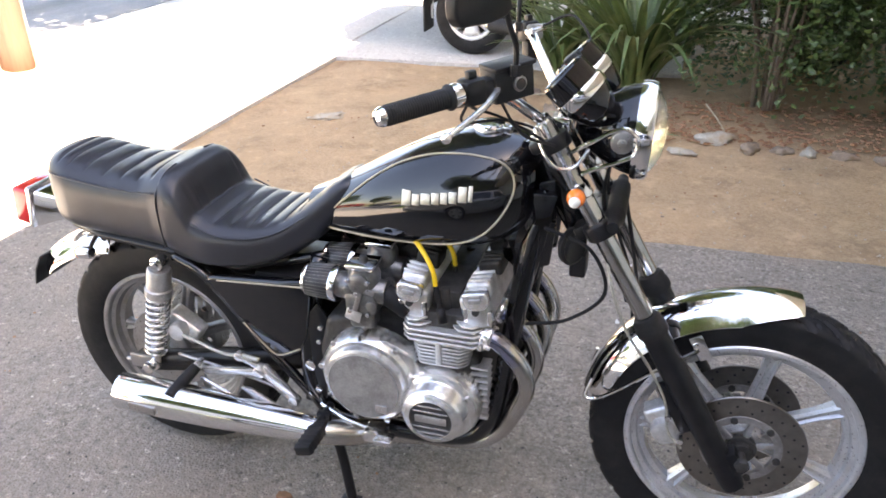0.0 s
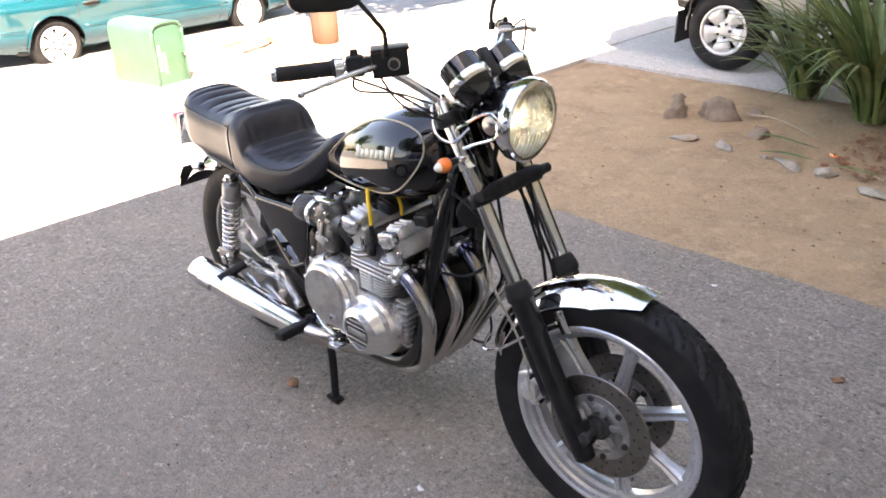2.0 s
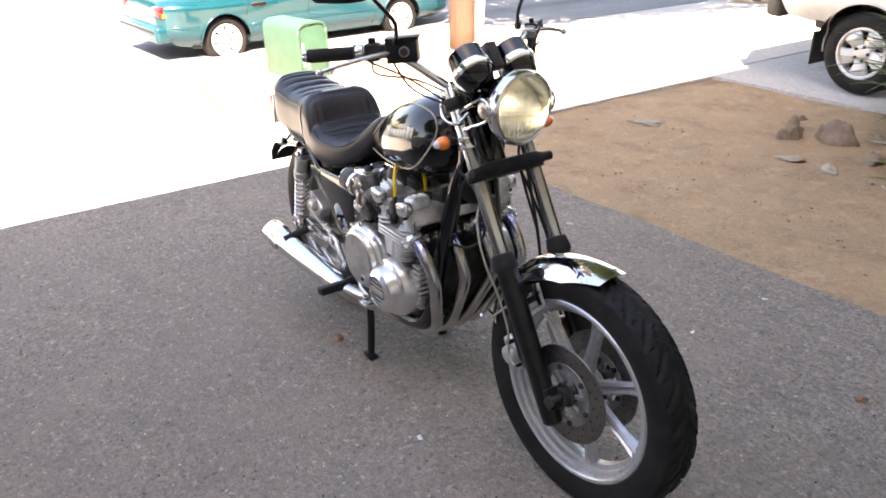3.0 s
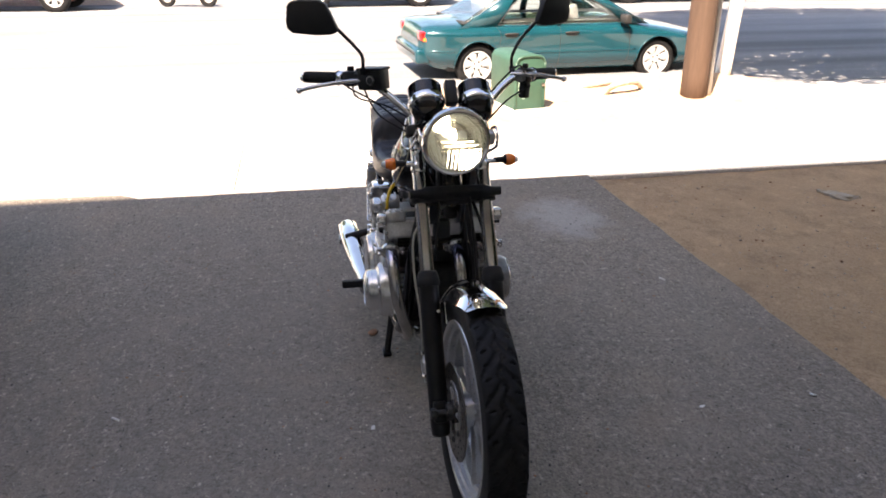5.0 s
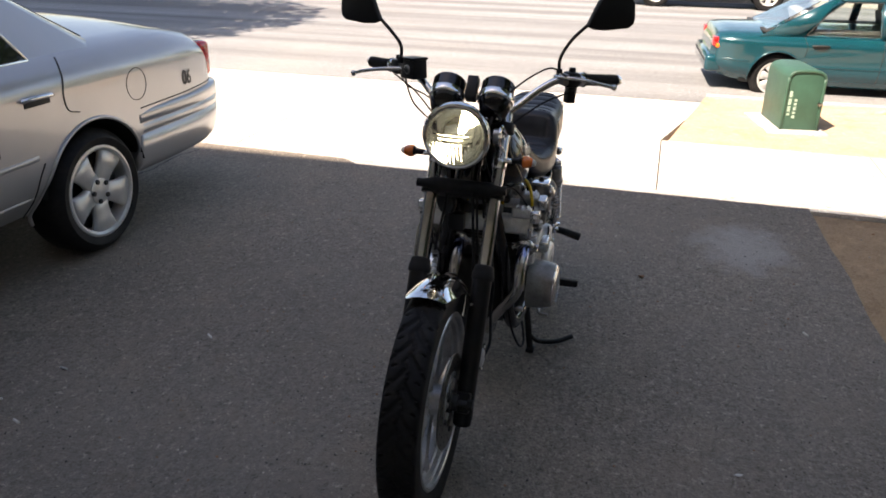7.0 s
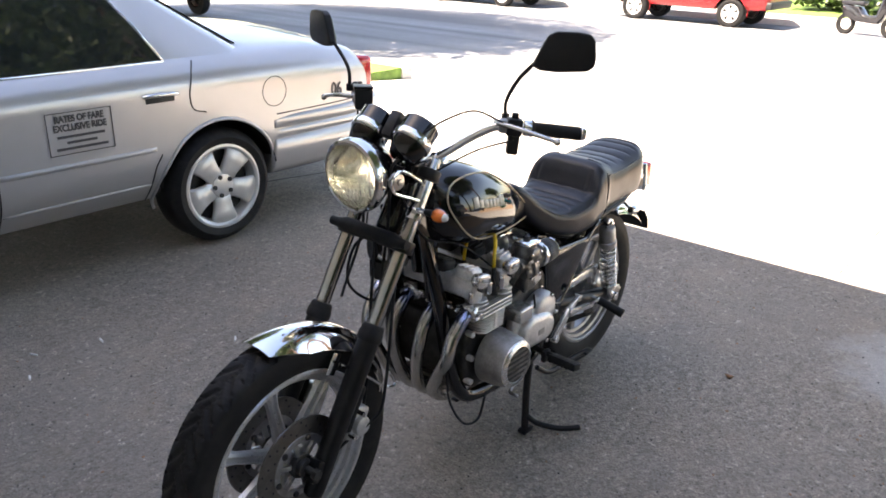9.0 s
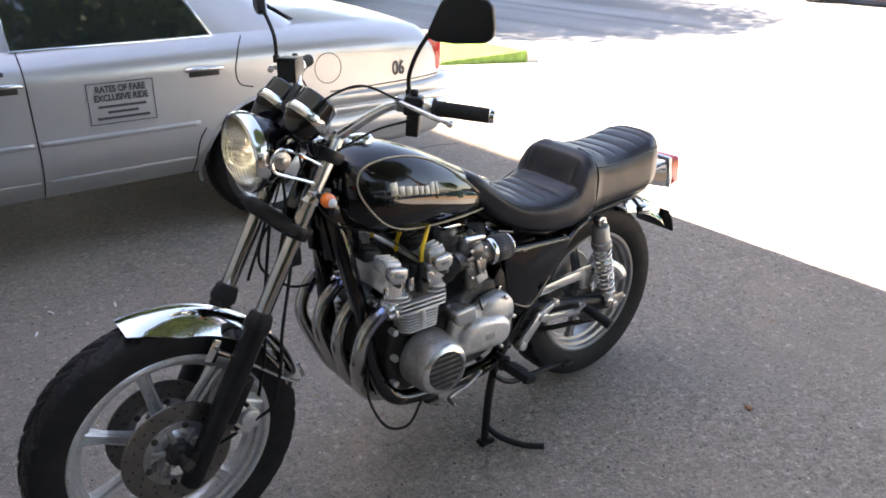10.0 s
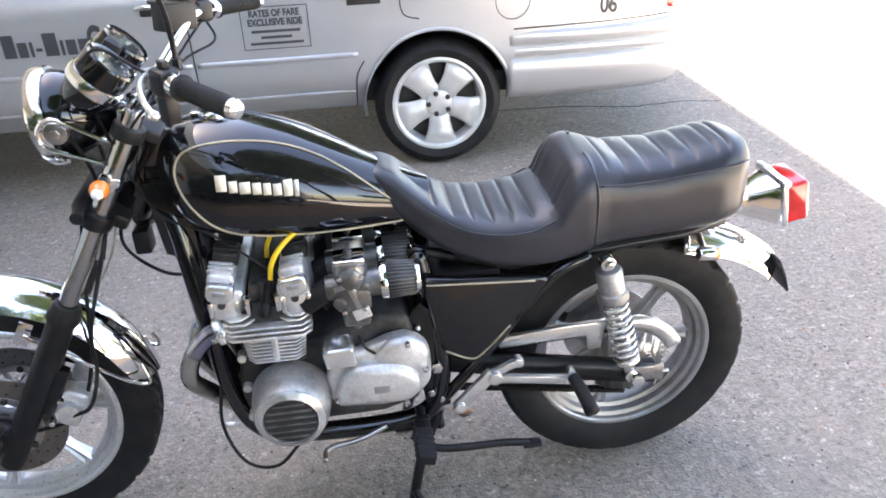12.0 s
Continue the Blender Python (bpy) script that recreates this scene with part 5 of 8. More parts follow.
def frame_parts():
    for sy in (-1, 1):
        bm = B()
        tube(bm, [(1.020, sy * 0.030, 0.900), (0.990, sy * 0.060, 0.780), (0.965, sy * 0.095, 0.600), (0.940, sy * 0.115, 0.420), (0.900, sy * 0.125, 0.315), (0.820, sy * 0.130, 0.275), (0.62, sy * 0.130, 0.268), (0.50, sy * 0.130, 0.295), (0.462, sy * 0.125, 0.40), (0.475, sy * 0.115, 0.55), (0.500, sy * 0.085, 0.70)], 0.0225, 14, 8)
        part("frame_cradle_tube", bm, BLACK_PAINT, bike, "gloss black frame tube")
        bm = B()
        tube(bm, [(0.470, sy * 0.128, 0.310), (0.36, sy * 0.130, 0.440), (0.215, sy * 0.130, 0.620), (0.12, sy * 0.120, 0.665)], 0.0135, 12, 8)
        part("frame_rear_tube", bm, BLACK_PAINT, bike, "gloss black frame tube")
        bm = B()
        tube(bm, [(0.52, sy * 0.075, 0.700), (0.30, sy * 0.095, 0.660), (0.05, sy * 0.095, 0.690), (-0.17, sy * 0.080, 0.715)], 0.0125, 12, 6)
        part("seat_rail", bm, BLACK_PAINT, bike)
        bm = B()       # web behind the steering head
        prism(bm, [(1.046, 0.905), (1.022, 0.790), (0.984, 0.625), (0.952, 0.620), (0.955, 0.770), (0.975, 0.905)], "xz", *sorted((sy * 0.058, sy * 0.070)), 0.004, 2)
        part("head_gusset", bm, BLACK_PAINT, bike)
        bm = B()       # pivot plate with bolts
        prism(bm, [(0.445, 0.31), (0.500, 0.30), (0.515, 0.42), (0.535, 0.56), (0.505, 0.60), (0.465, 0.55), (0.452, 0.44)], "xz", sy * 0.131 if sy > 0 else -0.139, sy * 0.139 if sy > 0 else -0.131, 0.002)
        pv = part("pivot_plate", bm, SATIN_BLACK, bike)
        for x, z, r in ((0.475, 0.425, 0.015), (0.490, 0.355, 0.010), (0.468, 0.335, 0.010), (0.505, 0.50, 0.007), (0.512, 0.54, 0.007)):
            bm = B()
            cyl(bm, (x, sy * 0.138, z), (x, sy * 0.150, z), r, None, 6, 0.002)
            part("bolt", bm, CHROME, pv)
        # side cover
        bm = B()
        prism(bm, [(0.490, 0.662), (0.42, 0.652), (0.235, 0.640), (0.215, 0.630), (0.300, 0.515), (0.372, 0.432), (0.395, 0.425), (0.450, 0.455), (0.472, 0.50), (0.494, 0.62)], "xz", *sorted((sy * 0.118, sy * 0.148)), 0.009, 3)
        sc = part("side_cover", bm, BLACK_PAINT, bike, "gloss black side cover with a tan line")
        bm = B()
        tube(bm, [(0.488, sy * 0.1485, 0.646), (0.42, sy * 0.1490, 0.642), (0.25, sy * 0.1490, 0.631)], 0.0020, 6)
        part("pinstripe", bm, GOLD_LINE, sc)
        bm = B()
        tube(bm, [(0.305, sy * 0.1490, 0.522), (0.37, sy * 0.1490, 0.452), (0.40, sy * 0.1490, 0.444), (0.452, sy * 0.1490, 0.470)], 0.0020, 6)
        part("pinstripe", bm, GOLD_LINE, sc)
        # footrest
        bm = B()
        cyl(bm, (0.520, sy * 0.150, 0.318), (0.520, sy * 0.215, 0.312), 0.011, None, 12)
        box(bm, (0.520, sy * 0.190, 0.305), (0.036, 0.018, 0.040), None, 0.004)
        fr = part("footrest", bm, SATIN_BLACK, bike, "black rubber footrest")
        bm = B()
        box(bm, (0.522, sy * 0.262, 0.308), (0.042, 0.105, 0.026), Matrix.Rotation(radians(-14), 4, "Y"), 0.005)
        pad = part("rubber", bm, RUBBER, fr, "ribbed black rubber")
        for k in range(6):
            bm = B()
            box(bm, (0.522, sy * (0.222 + 0.016 * k), 0.308), (0.0435, 0.006, 0.0275), Matrix.Rotation(radians(-14), 4, "Y"), 0.002)
            part("rib", bm, RUBBER, pad)
        # passenger footrest on its alloy bracket
        bm = B()
        for p, q, w in (((0.432, 0.318), (0.348, 0.408), 0.0155), ((0.348, 0.392), (0.175, 0.366), 0.0105), ((0.348, 0.405), (0.290, 0.432), 0.0090)):
            d = Vector((q[0] - p[0], 0, q[1] - p[1])).normalized()
            n_ = Vector((-d.z, 0, d.x)) * w
            P, Q = Vector((p[0], 0, p[1])), Vector((q[0], 0, q[1]))
            o = [P + n_, Q + n_, Q - n_, P - n_]
            prism(bm, [(v.x, v.z) for v in o], "xz", *sorted((sy * 0.155, sy * 0.172)), 0.004)
        cyl(bm, (0.345, sy * 0.152, 0.398), (0.345, sy * 0.182, 0.398), 0.016, None, 20, 0.003)
        cyl(bm, (0.290, sy * 0.152, 0.432), (0.290, sy * 0.176, 0.432), 0.012, None, 20, 0.003)
        cyl(bm, (0.428, sy * 0.152, 0.322), (0.428, sy * 0.178, 0.322), 0.014, None, 20, 0.003)
        cyl(bm, (0.165, sy * 0.150, 0.382), (0.165, sy * 0.185, 0.382), 0.012, None, 20, 0.003)
        pr = part("passenger_footrest", bm, POLISHED, bike, "alloy bracket with a black rubber footrest")
        bm = B()
        tube(bm, [(0.165, sy * 0.180, 0.382), (0.155, sy * 0.215, 0.370), (0.144, sy * 0.272, 0.350)], 0.014, 14, 6, 0.017)
        part("rubber", bm, RUBBER, pr, "black rubber footrest")
    bm = B()
    cyl(bm, HEAD + FORK_D * -0.15, HEAD + FORK_D * 0.07, 0.042, None, 28, 0.004)
    tube(bm, [(0.985, 0, 0.93), (0.88, 0, 0.885), (0.70, 0, 0.81), (0.54, 0, 0.73)], 0.022, 14)
    for sy in (-1, 1):
        prism(bm, [(1.035, 0.93), (0.93, 0.90), (0.925, 0.74), (0.965, 0.70), (1.030, 0.73), (1.040, 0.82)], "xz", *sorted((sy * 0.040, sy * 0.048)), 0.003)
    part("frame_head", bm, BLACK_PAINT, bike, "gloss black steering head and backbone")
    bm = B()
    box(bm, (0.39, 0, 0.545), (0.15, 0.20, 0.20), None, 0.02)
    part("battery_box", bm, BLACK_PLASTIC, bike)
    bm = B()
    loft(bm, [[(x, -0.075, z), (x, 0.075, z), (x, 0.075, z - 0.004), (x, -0.075, z - 0.004)] for x, z in ((0.40, 0.44), (0.33, 0.55), (0.25, 0.62), (0.14, 0.660), (0.02, 0.682), (-0.10, 0.680), (-0.18, 0.662))])
    part("inner_mudguard", bm, BLACK_PLASTIC, bike)
    # centre stand with its tread lever, side stand folded back
    for sy in (-1, 1):
        bm = B()
        tube(bm, [(0.470, sy * 0.100, 0.270), (0.520, sy * 0.125, 0.150), (0.552, sy * 0.150, 0.018)], 0.0135, 12)
        box(bm, (0.550, sy * 0.152, 0.008), (0.055, 0.034, 0.016), None, 0.005)
        if sy > 0:
            tube(bm, [(0.545, 0.150, 0.060), (0.520, 0.185, 0.030), (0.480, 0.250, 0.020), (0.440, 0.305, 0.030)], 0.0105, 10)
        part("centre_stand_leg", bm, SATIN_BLACK, bike, "black centre stand leg on the asphalt")
    bm = B()
    tube(bm, [(0.470, -0.100, 0.215), (0.470, 0.100, 0.215)], 0.012, 10)
    part("centre_stand_brace", bm, SATIN_BLACK, bike)
    bm = B()
    tube(bm, [(0.545, 0.175, 0.262), (0.48, 0.190, 0.225), (0.33, 0.195, 0.222), (0.270, 0.205, 0.222)], 0.0095, 10)
    box(bm, (0.265, 0.207, 0.222), (0.045, 0.026, 0.010), None, 0.003)
    part("side_stand", bm, SATIN_BLACK, bike, "black side stand folded back")
    # pedals
    bm = B()
    tube(bm, [(0.600, 0.175, 0.300), (0.660, 0.190, 0.282), (0.735, 0.200, 0.272), (0.745, 0.235, 0.270)], 0.006, 10)
    part("gear_lever", bm, STEEL, bike, "grey steel gear lever")
    bm = B()
    tube(bm, [(0.50, -0.160, 0.325), (0.58, -0.185, 0.312), (0.65, -0.195, 0.306), (0.69, -0.215, 0.308)], 0.0055, 10)
    box(bm, (0.690, -0.225, 0.312), (0.042, 0.038, 0.014), None, 0.004)
    part("brake_pedal", bm, CHROME, bike, "chrome brake pedal")
    for sy in (-1,):
        bm = B()
        tube(bm, [(0.42, -0.165, 0.345), (0.28, -0.160, 0.372), (0.10, -0.155, 0.395)], 0.004, 8)
        part("brake_rod", bm, STEEL, bike)
        bm = B()      # second stay down to the silencer clamp, with its bolts
        tube(bm, [(0.175, -0.180, 0.352), (0.265, -0.196, 0.330), (0.350, -0.205, 0.312)], 0.0055, 8)
        tube(bm, [(0.350, -0.215, 0.322), (0.420, -0.220, 0.302), (0.475, -0.220, 0.285)], 0.011, 12, 6, 0.007)
        cyl(bm, (0.350, -0.180, 0.318), (0.350, -0.236, 0.318), 0.016, None, 16, 0.003)
        part("silencer_stay", bm, POLISHED, bike, "bright stay bolted over the silencer")
        bm = B()
        tube(bm, [(0.290, -0.165, 0.432), (0.235, -0.162, 0.428), (0.120, -0.150, 0.452)], 0.0042, 8)
        part("brake_rod", bm, BRAIDED, bike)
        bm = B()
        tube(bm, [(0.345, -0.168, 0.430), (0.300, -0.166, 0.434), (0.285, -0.166, 0.435)], 0.0060, 8)
        part("rod_end", bm, BRAIDED, bike, "dull rod end")
    bm = B()      # rear caliper
    box(bm, (0.085, -0.085, 0.440), (0.10, 0.05, 0.055), Matrix.Rotation(radians(35), 4, "Y"), 0.010, 3)
    cyl(bm, (0.085, -0.10, 0.440), (0.085, -0.135, 0.440), 0.026, 0.024, 20, 0.005)
    part("rear_caliper", bm, ALLOY, bike, "alloy rear brake caliper")
    # horn, rectifier box, cables
    bm = B()
    lathe(bm, [(0, -0.022), (0.020, -0.022), (0.026, -0.012), (0.040, -0.004), (0.042, 0.006), (0.036, 0.010), (0.030, 0.006), (0, 0.006)], (1.078, -0.062, 0.792), (1, -0.6, 0.1), 28)
    part("horn", bm, BLACK_PLASTIC, bike, "round black horn")
    bm = B()
    box(bm, (1.090, -0.026, 0.737), (0.035, 0.050, 0.055), None, 0.005)
    part("relay_box", bm, BLACK_PLASTIC, bike)


def cable(name, pts, r, mat=RUBBER, turn=False):
    bm = B()
    tube(bm, pts, r, 8, 8)
    (steered if turn else part)(name, bm, mat, *((None,) if turn else (bike,)))


def cables():
    cable("clutch_cable", [(0.935, 0.262, 1.172), (1.02, 0.21, 1.205), (1.09, 0.10, 1.12), (1.08, 0.05, 0.98), (1.02, 0.075, 0.84), (0.90, 0.12, 0.79), (0.70, 0.16, 0.62)], 0.0028)
    cable("throttle_cable", [(0.915, -0.268, 1.150), (0.90, -0.25, 1.105), (0.96, -0.16, 1.085), (1.02, -0.06, 1.02), (0.98, -0.03, 0.93)], 0.0028)
    cable("brake_hose", [(0.955, -0.245, 1.165), (0.995, -0.20, 1.075), (1.05, -0.11, 1.02), (1.06, -0.085, 0.965), (1.10, -0.06, 0.90), (1.14, -0.03, 0.84)], 0.0028)
    cable("switch_cable", [(0.925, -0.285, 1.145), (0.965, -0.20, 1.10), (1.02, -0.115, 1.035), (1.045, -0.05, 0.99)], 0.0028)
    cable("switch_cable", [(0.925, 0.285, 1.130), (0.965, 0.20, 1.095), (1.02, 0.115, 1.035), (1.045, 0.05, 0.99)], 0.0028)
    cable("wiring_loop", [(1.02, -0.07, 0.83), (1.12, -0.09, 0.80), (1.155, -0.085, 0.70), (1.08, -0.08, 0.62), (0.99, -0.09, 0.60)], 0.0042)
    cable("speedometer_cable", [(1.17, 0.04, 0.88), (1.205, 0.055, 0.70), (1.235, 0.07, 0.50), (1.30, 0.085, 0.36), (1.44, 0.080, 0.318)], 0.0045)
    cable("choke_loop", [(1.00, -0.115, 1.06), (1.035, -0.135, 1.00), (1.075, -0.12, 0.985), (1.105, -0.10, 1.02)], 0.0038, CHROME)
    cable("breather_hose", [(0.955, 0.115, 0.45), (0.97, 0.14, 0.33), (0.93, 0.165, 0.235), (0.86, 0.17, 0.215), (0.80, 0.15, 0.262)], 0.0040)
    for y1, dx in ((-0.158, 0.0), (-0.060, 0.014), (0.158, 0.0), (0.060, 0.014)):
        cable("plug_lead", [(0.722 + dx, y1 * 0.50, 0.778), (0.748 + dx, y1 * 0.72, 0.786), (0.782 + dx, y1 * 0.92, 0.768), (0.802 + dx, y1, 0.738), (0.808 + dx, y1 * 1.03, 0.704)], 0.0056, YELLOW)
        cable("plug_boot", [(0.808 + dx, y1 * 1.03, 0.708), (0.815 + dx * 0.5, y1 * 1.07, 0.682), (0.824, y1 * 1.12, 0.652)], 0.0062)
        cable("plug_cap", [(0.822, y1 * 1.11, 0.662), (0.828, y1 * 1.16, 0.632)], 0.0105)


def engine():
    def piece(name, bm, mat, label="", parent=None, angle=38):
        return part(name, bm, mat, parent or bike, label, angle)

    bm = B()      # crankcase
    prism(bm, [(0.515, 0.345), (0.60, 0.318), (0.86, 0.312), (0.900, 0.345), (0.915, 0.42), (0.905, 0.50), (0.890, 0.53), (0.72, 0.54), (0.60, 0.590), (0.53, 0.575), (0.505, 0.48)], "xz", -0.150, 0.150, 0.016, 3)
    # case coloured near black for the shade behind the covers
    case = piece("crankcase", bm, DARK_AND_SHADED, "cast alloy engine crankcase")
    bm = B()
    prism(bm, [(0.66, 0.300), (0.88, 0.296), (0.91, 0.330), (0.64, 0.335)], "xz", -0.10, 0.10, 0.010)
    for k in range(7):
        box(bm, (0.70 + 0.028 * k, 0, 0.297), (0.006, 0.19, 0.016))
    piece("oil_sump", bm, DARK_AND_SHADED, "finned alloy oil sump", case)
    # right side: clutch cover and ignition cover
    bm = B()
    c = Vector((0.648, -0.148, 0.456))
    lathe(bm, [(0.118, 0), (0.120, 0.018), (0.116, 0.045), (0.106, 0.058), (0.098, 0.060), (0.094, 0.072), (0.086, 0.076), (0.0, 0.078)], c, (0, -1, 0), 56)
    prism(bm, [(0.62, 0.56), (0.70, 0.57), (0.76, 0.54), (0.775, 0.48), (0.75, 0.44), (0.66, 0.44)], "xz", -0.196, -0.15, 0.008)
    cc = piece("clutch_cover", bm, POLISHED, "round polished alloy clutch cover")
    for k in range(9):
        a = math.tau * k / 9 + 0.2
        bm = B()
        p = c + Vector((math.cos(a) * 0.116, 0, math.sin(a) * 0.116))
        cyl(bm, p, p + Vector((0, -0.054, 0)), 0.0075, None, 10, 0.002)
        piece("screw", bm, CHROME, "", cc)
    bm = B()
    cyl(bm, c + Vector((0, -0.0775, 0)), c + Vector((0, -0.0795, 0)), 0.084, None, 48)
    piece("face", bm, ALLOY_DARK, "dull flat face", cc)
    bm = B()
    box(bm, (0.690, -0.2285, 0.402), (0.030, 0.003, 0.022), None, 0.001)
    piece("plate", bm, CHROME, "", cc)
    for sy, c, mat_, nm in ((-1, Vector((0.815, -0.150, 0.415)), DARK_TRIM, "ignition_cover"), (1, Vector((0.800, 0.168, 0.420)), DARK_TRIM, "alternator_cover")):
        d = Vector((0, sy, 0))
        bm = B()
        if sy > 0:
            prof = [(r * 0.89, h) for r, h in [(0.098, 0), (0.096, 0.04), (0.090, 0.075), (0.082, 0.092), (0.076, 0.096), (0.066, 0.100), (0.064, 0.094), (0, 0.094)]]
        else:
            prof = [(0.098, 0), (0.097, 0.035), (0.090, 0.050), (0.076, 0.055), (0.0735, 0.058), (0.072, 0.084), (0.067, 0.091), (0.062, 0.0940), (0.0580, 0.0955), (0.050, 0.0995), (0.048, 0.094), (0, 0.094)]
        k_ = 0.89 if sy > 0 else 0.76
        lathe(bm, prof, c, d, 48)
        cv = piece(nm, bm, POLISHED if sy < 0 else ALLOY_DARK, "round polished alloy engine cover with a ribbed cap")
        bm = B()
        lathe(bm, [(0.0645 * k_, 0.094), (0.066 * k_, 0.1005), (0.0765 * k_, 0.0968), (0.0825 * k_, 0.0930), (0.0835 * k_, 0.089)], c, d, 48)
        piece("bright_ring", bm, POLISHED, "polished ring", cv)
        bm = B()
        cyl(bm, c + d * 0.090, c + d * 0.0955, 0.0635 * k_, None, 40)
        piece("cap", bm, mat_, "", cv)
        for k in range(6):
            z = (-0.047 + 0.0188 * k) * k_
            w = math.sqrt((0.060 * k_) ** 2 - z * z)
            if sy < 0 and k in (2, 3):
                continue
            bm = B()
            box(bm, c + d * 0.0975 + Vector((0, 0, z)), (2 * w, 0.005, 0.0042), None, 0.001)
            piece("rib", bm, POLISHED if sy < 0 else CARB_METAL, "", cv)
        if sy < 0:
            bm = B()
            box(bm, c + d * 0.0975, (0.096 * k_, 0.006, 0.018), None, 0.002)
            piece("name_bar", bm, ALLOY_DARK, "plain grey name bar", cv)
            for q in range(3):
                an = math.tau * q / 3 + 0.5
                p = c + Vector((math.cos(an) * 0.084, 0, math.sin(an) * 0.084))
                bm = B()
                cyl(bm, p + d * 0.045, p + d * 0.060, 0.006, None, 10, 0.001)
                piece("screw", bm, CHROME, "", cv)
    for k in range(9):      # ribbed front corner of the casting
        bm = B()
        box(bm, (0.902, -0.135, 0.370 + 0.017 * k), (0.040, 0.046, 0.006), None, 0.002)
        piece("case_rib", bm, ALLOY, "", case)
    for z in (0.36, 0.44, 0.52):
        bm = B()
        cyl(bm, (0.895, 0.140, z), (0.895, 0.166, z), 0.010, None, 10, 0.002)
        piece("case_bolt", bm, ALLOY, "", case)
    # left side: sprocket cover, a long rounded lobe below a round one
    bm = B()
    prism(bm, [(0.492, 0.420), (0.520, 0.386), (0.56, 0.378), (0.715, 0.388), (0.722, 0.46), (0.700, 0.535), (0.655, 0.515), (0.62, 0.530), (0.585, 0.545), (0.54, 0.552), (0.505, 0.532), (0.488, 0.47)], "xz", 0.15, 0.188, 0.014, 4)
    sp = piece("sprocket_cover", bm, ALLOY, "smooth cast alloy sprocket cover", None, 60)
    bm = B()
    lathe(bm, [(0.062, 0.0), (0.062, 0.022), (0.058, 0.034), (0.048, 0.040), (0.0, 0.041)], (0.553, 0.160, 0.488), (0, 1, 0), 40)
    piece("round_lobe", bm, ALLOY, "", sp, 60)
    bm = B()
    lobe = [(0.712, 0.394), (0.700, 0.452), (0.672, 0.492), (0.640, 0.500), (0.560, 0.490), (0.528, 0.474), (0.512, 0.446), (0.516, 0.412), (0.540, 0.390), (0.60, 0.386)]
    prism(bm, lobe, "xz", 0.17, 0.216, 0.022, 6)
    piece("long_lobe", bm, ALLOY, "", sp, 75)
    bm = B()
    box(bm, (0.603, 0.2160, 0.437), (0.034, 0.002, 0.020), None, 0.0005)
    piece("cast_mark", bm, ALLOY_DARK, "", sp)
    bm = B()
    prism(bm, [(0.650, 0.500), (0.716, 0.500), (0.722, 0.540), (0.712, 0.548), (0.656, 0.550)], "xz", 0.15, 0.212, 0.006, 3)
    piece("breather_cap", bm, POLISHED, "", sp)
    for x, z in ((0.505, 0.47), (0.55, 0.382), (0.70, 0.412), (0.54, 0.54)):
        bm = B()
        cyl(bm, (x, 0.20, z), (x, 0.211, z), 0.007, None, 10, 0.002)
        piece("screw", bm, CHROME, "", sp)
    # cylinders: a core coloured dark for the shade between fins, and a stack of fins
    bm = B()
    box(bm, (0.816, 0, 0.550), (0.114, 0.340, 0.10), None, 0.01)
    blk = piece("cylinder_block", bm, DARK_AND_SHADED, "finned alloy cylinder block")

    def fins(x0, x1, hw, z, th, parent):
        """One layer of fins: bright ends, and the middle behind the pipes painted dark as shade, with its scalloped
        edge.
        """
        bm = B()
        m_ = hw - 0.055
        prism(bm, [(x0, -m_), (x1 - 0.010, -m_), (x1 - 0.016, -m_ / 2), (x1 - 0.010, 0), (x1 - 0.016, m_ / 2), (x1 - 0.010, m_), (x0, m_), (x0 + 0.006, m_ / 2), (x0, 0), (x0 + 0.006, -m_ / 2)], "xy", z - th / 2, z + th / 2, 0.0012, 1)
        piece("fin", bm, DARK_AND_SHADED, "", parent)
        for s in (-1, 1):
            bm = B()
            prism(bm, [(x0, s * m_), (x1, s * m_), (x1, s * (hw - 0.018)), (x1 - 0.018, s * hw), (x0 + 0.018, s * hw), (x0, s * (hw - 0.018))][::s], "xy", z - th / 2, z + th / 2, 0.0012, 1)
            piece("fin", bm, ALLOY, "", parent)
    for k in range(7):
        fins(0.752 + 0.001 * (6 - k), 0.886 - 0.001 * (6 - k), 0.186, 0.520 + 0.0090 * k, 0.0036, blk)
    for sy in (-1, 1):
        bm = B()
        box(bm, (0.818, sy * 0.184, 0.551), (0.014, 0.010, 0.056), None, 0.003)
        piece("fin_web", bm, ALLOY, "", blk)
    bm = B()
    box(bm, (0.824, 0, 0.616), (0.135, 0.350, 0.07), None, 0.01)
    head = piece("cylinder_head", bm, DARK_AND_SHADED, "finned alloy cylinder head with twin cams")
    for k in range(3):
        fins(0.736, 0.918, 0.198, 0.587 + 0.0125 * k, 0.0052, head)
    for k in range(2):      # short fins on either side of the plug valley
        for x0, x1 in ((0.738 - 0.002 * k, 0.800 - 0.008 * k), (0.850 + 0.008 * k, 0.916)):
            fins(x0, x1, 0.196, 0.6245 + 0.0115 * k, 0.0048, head)
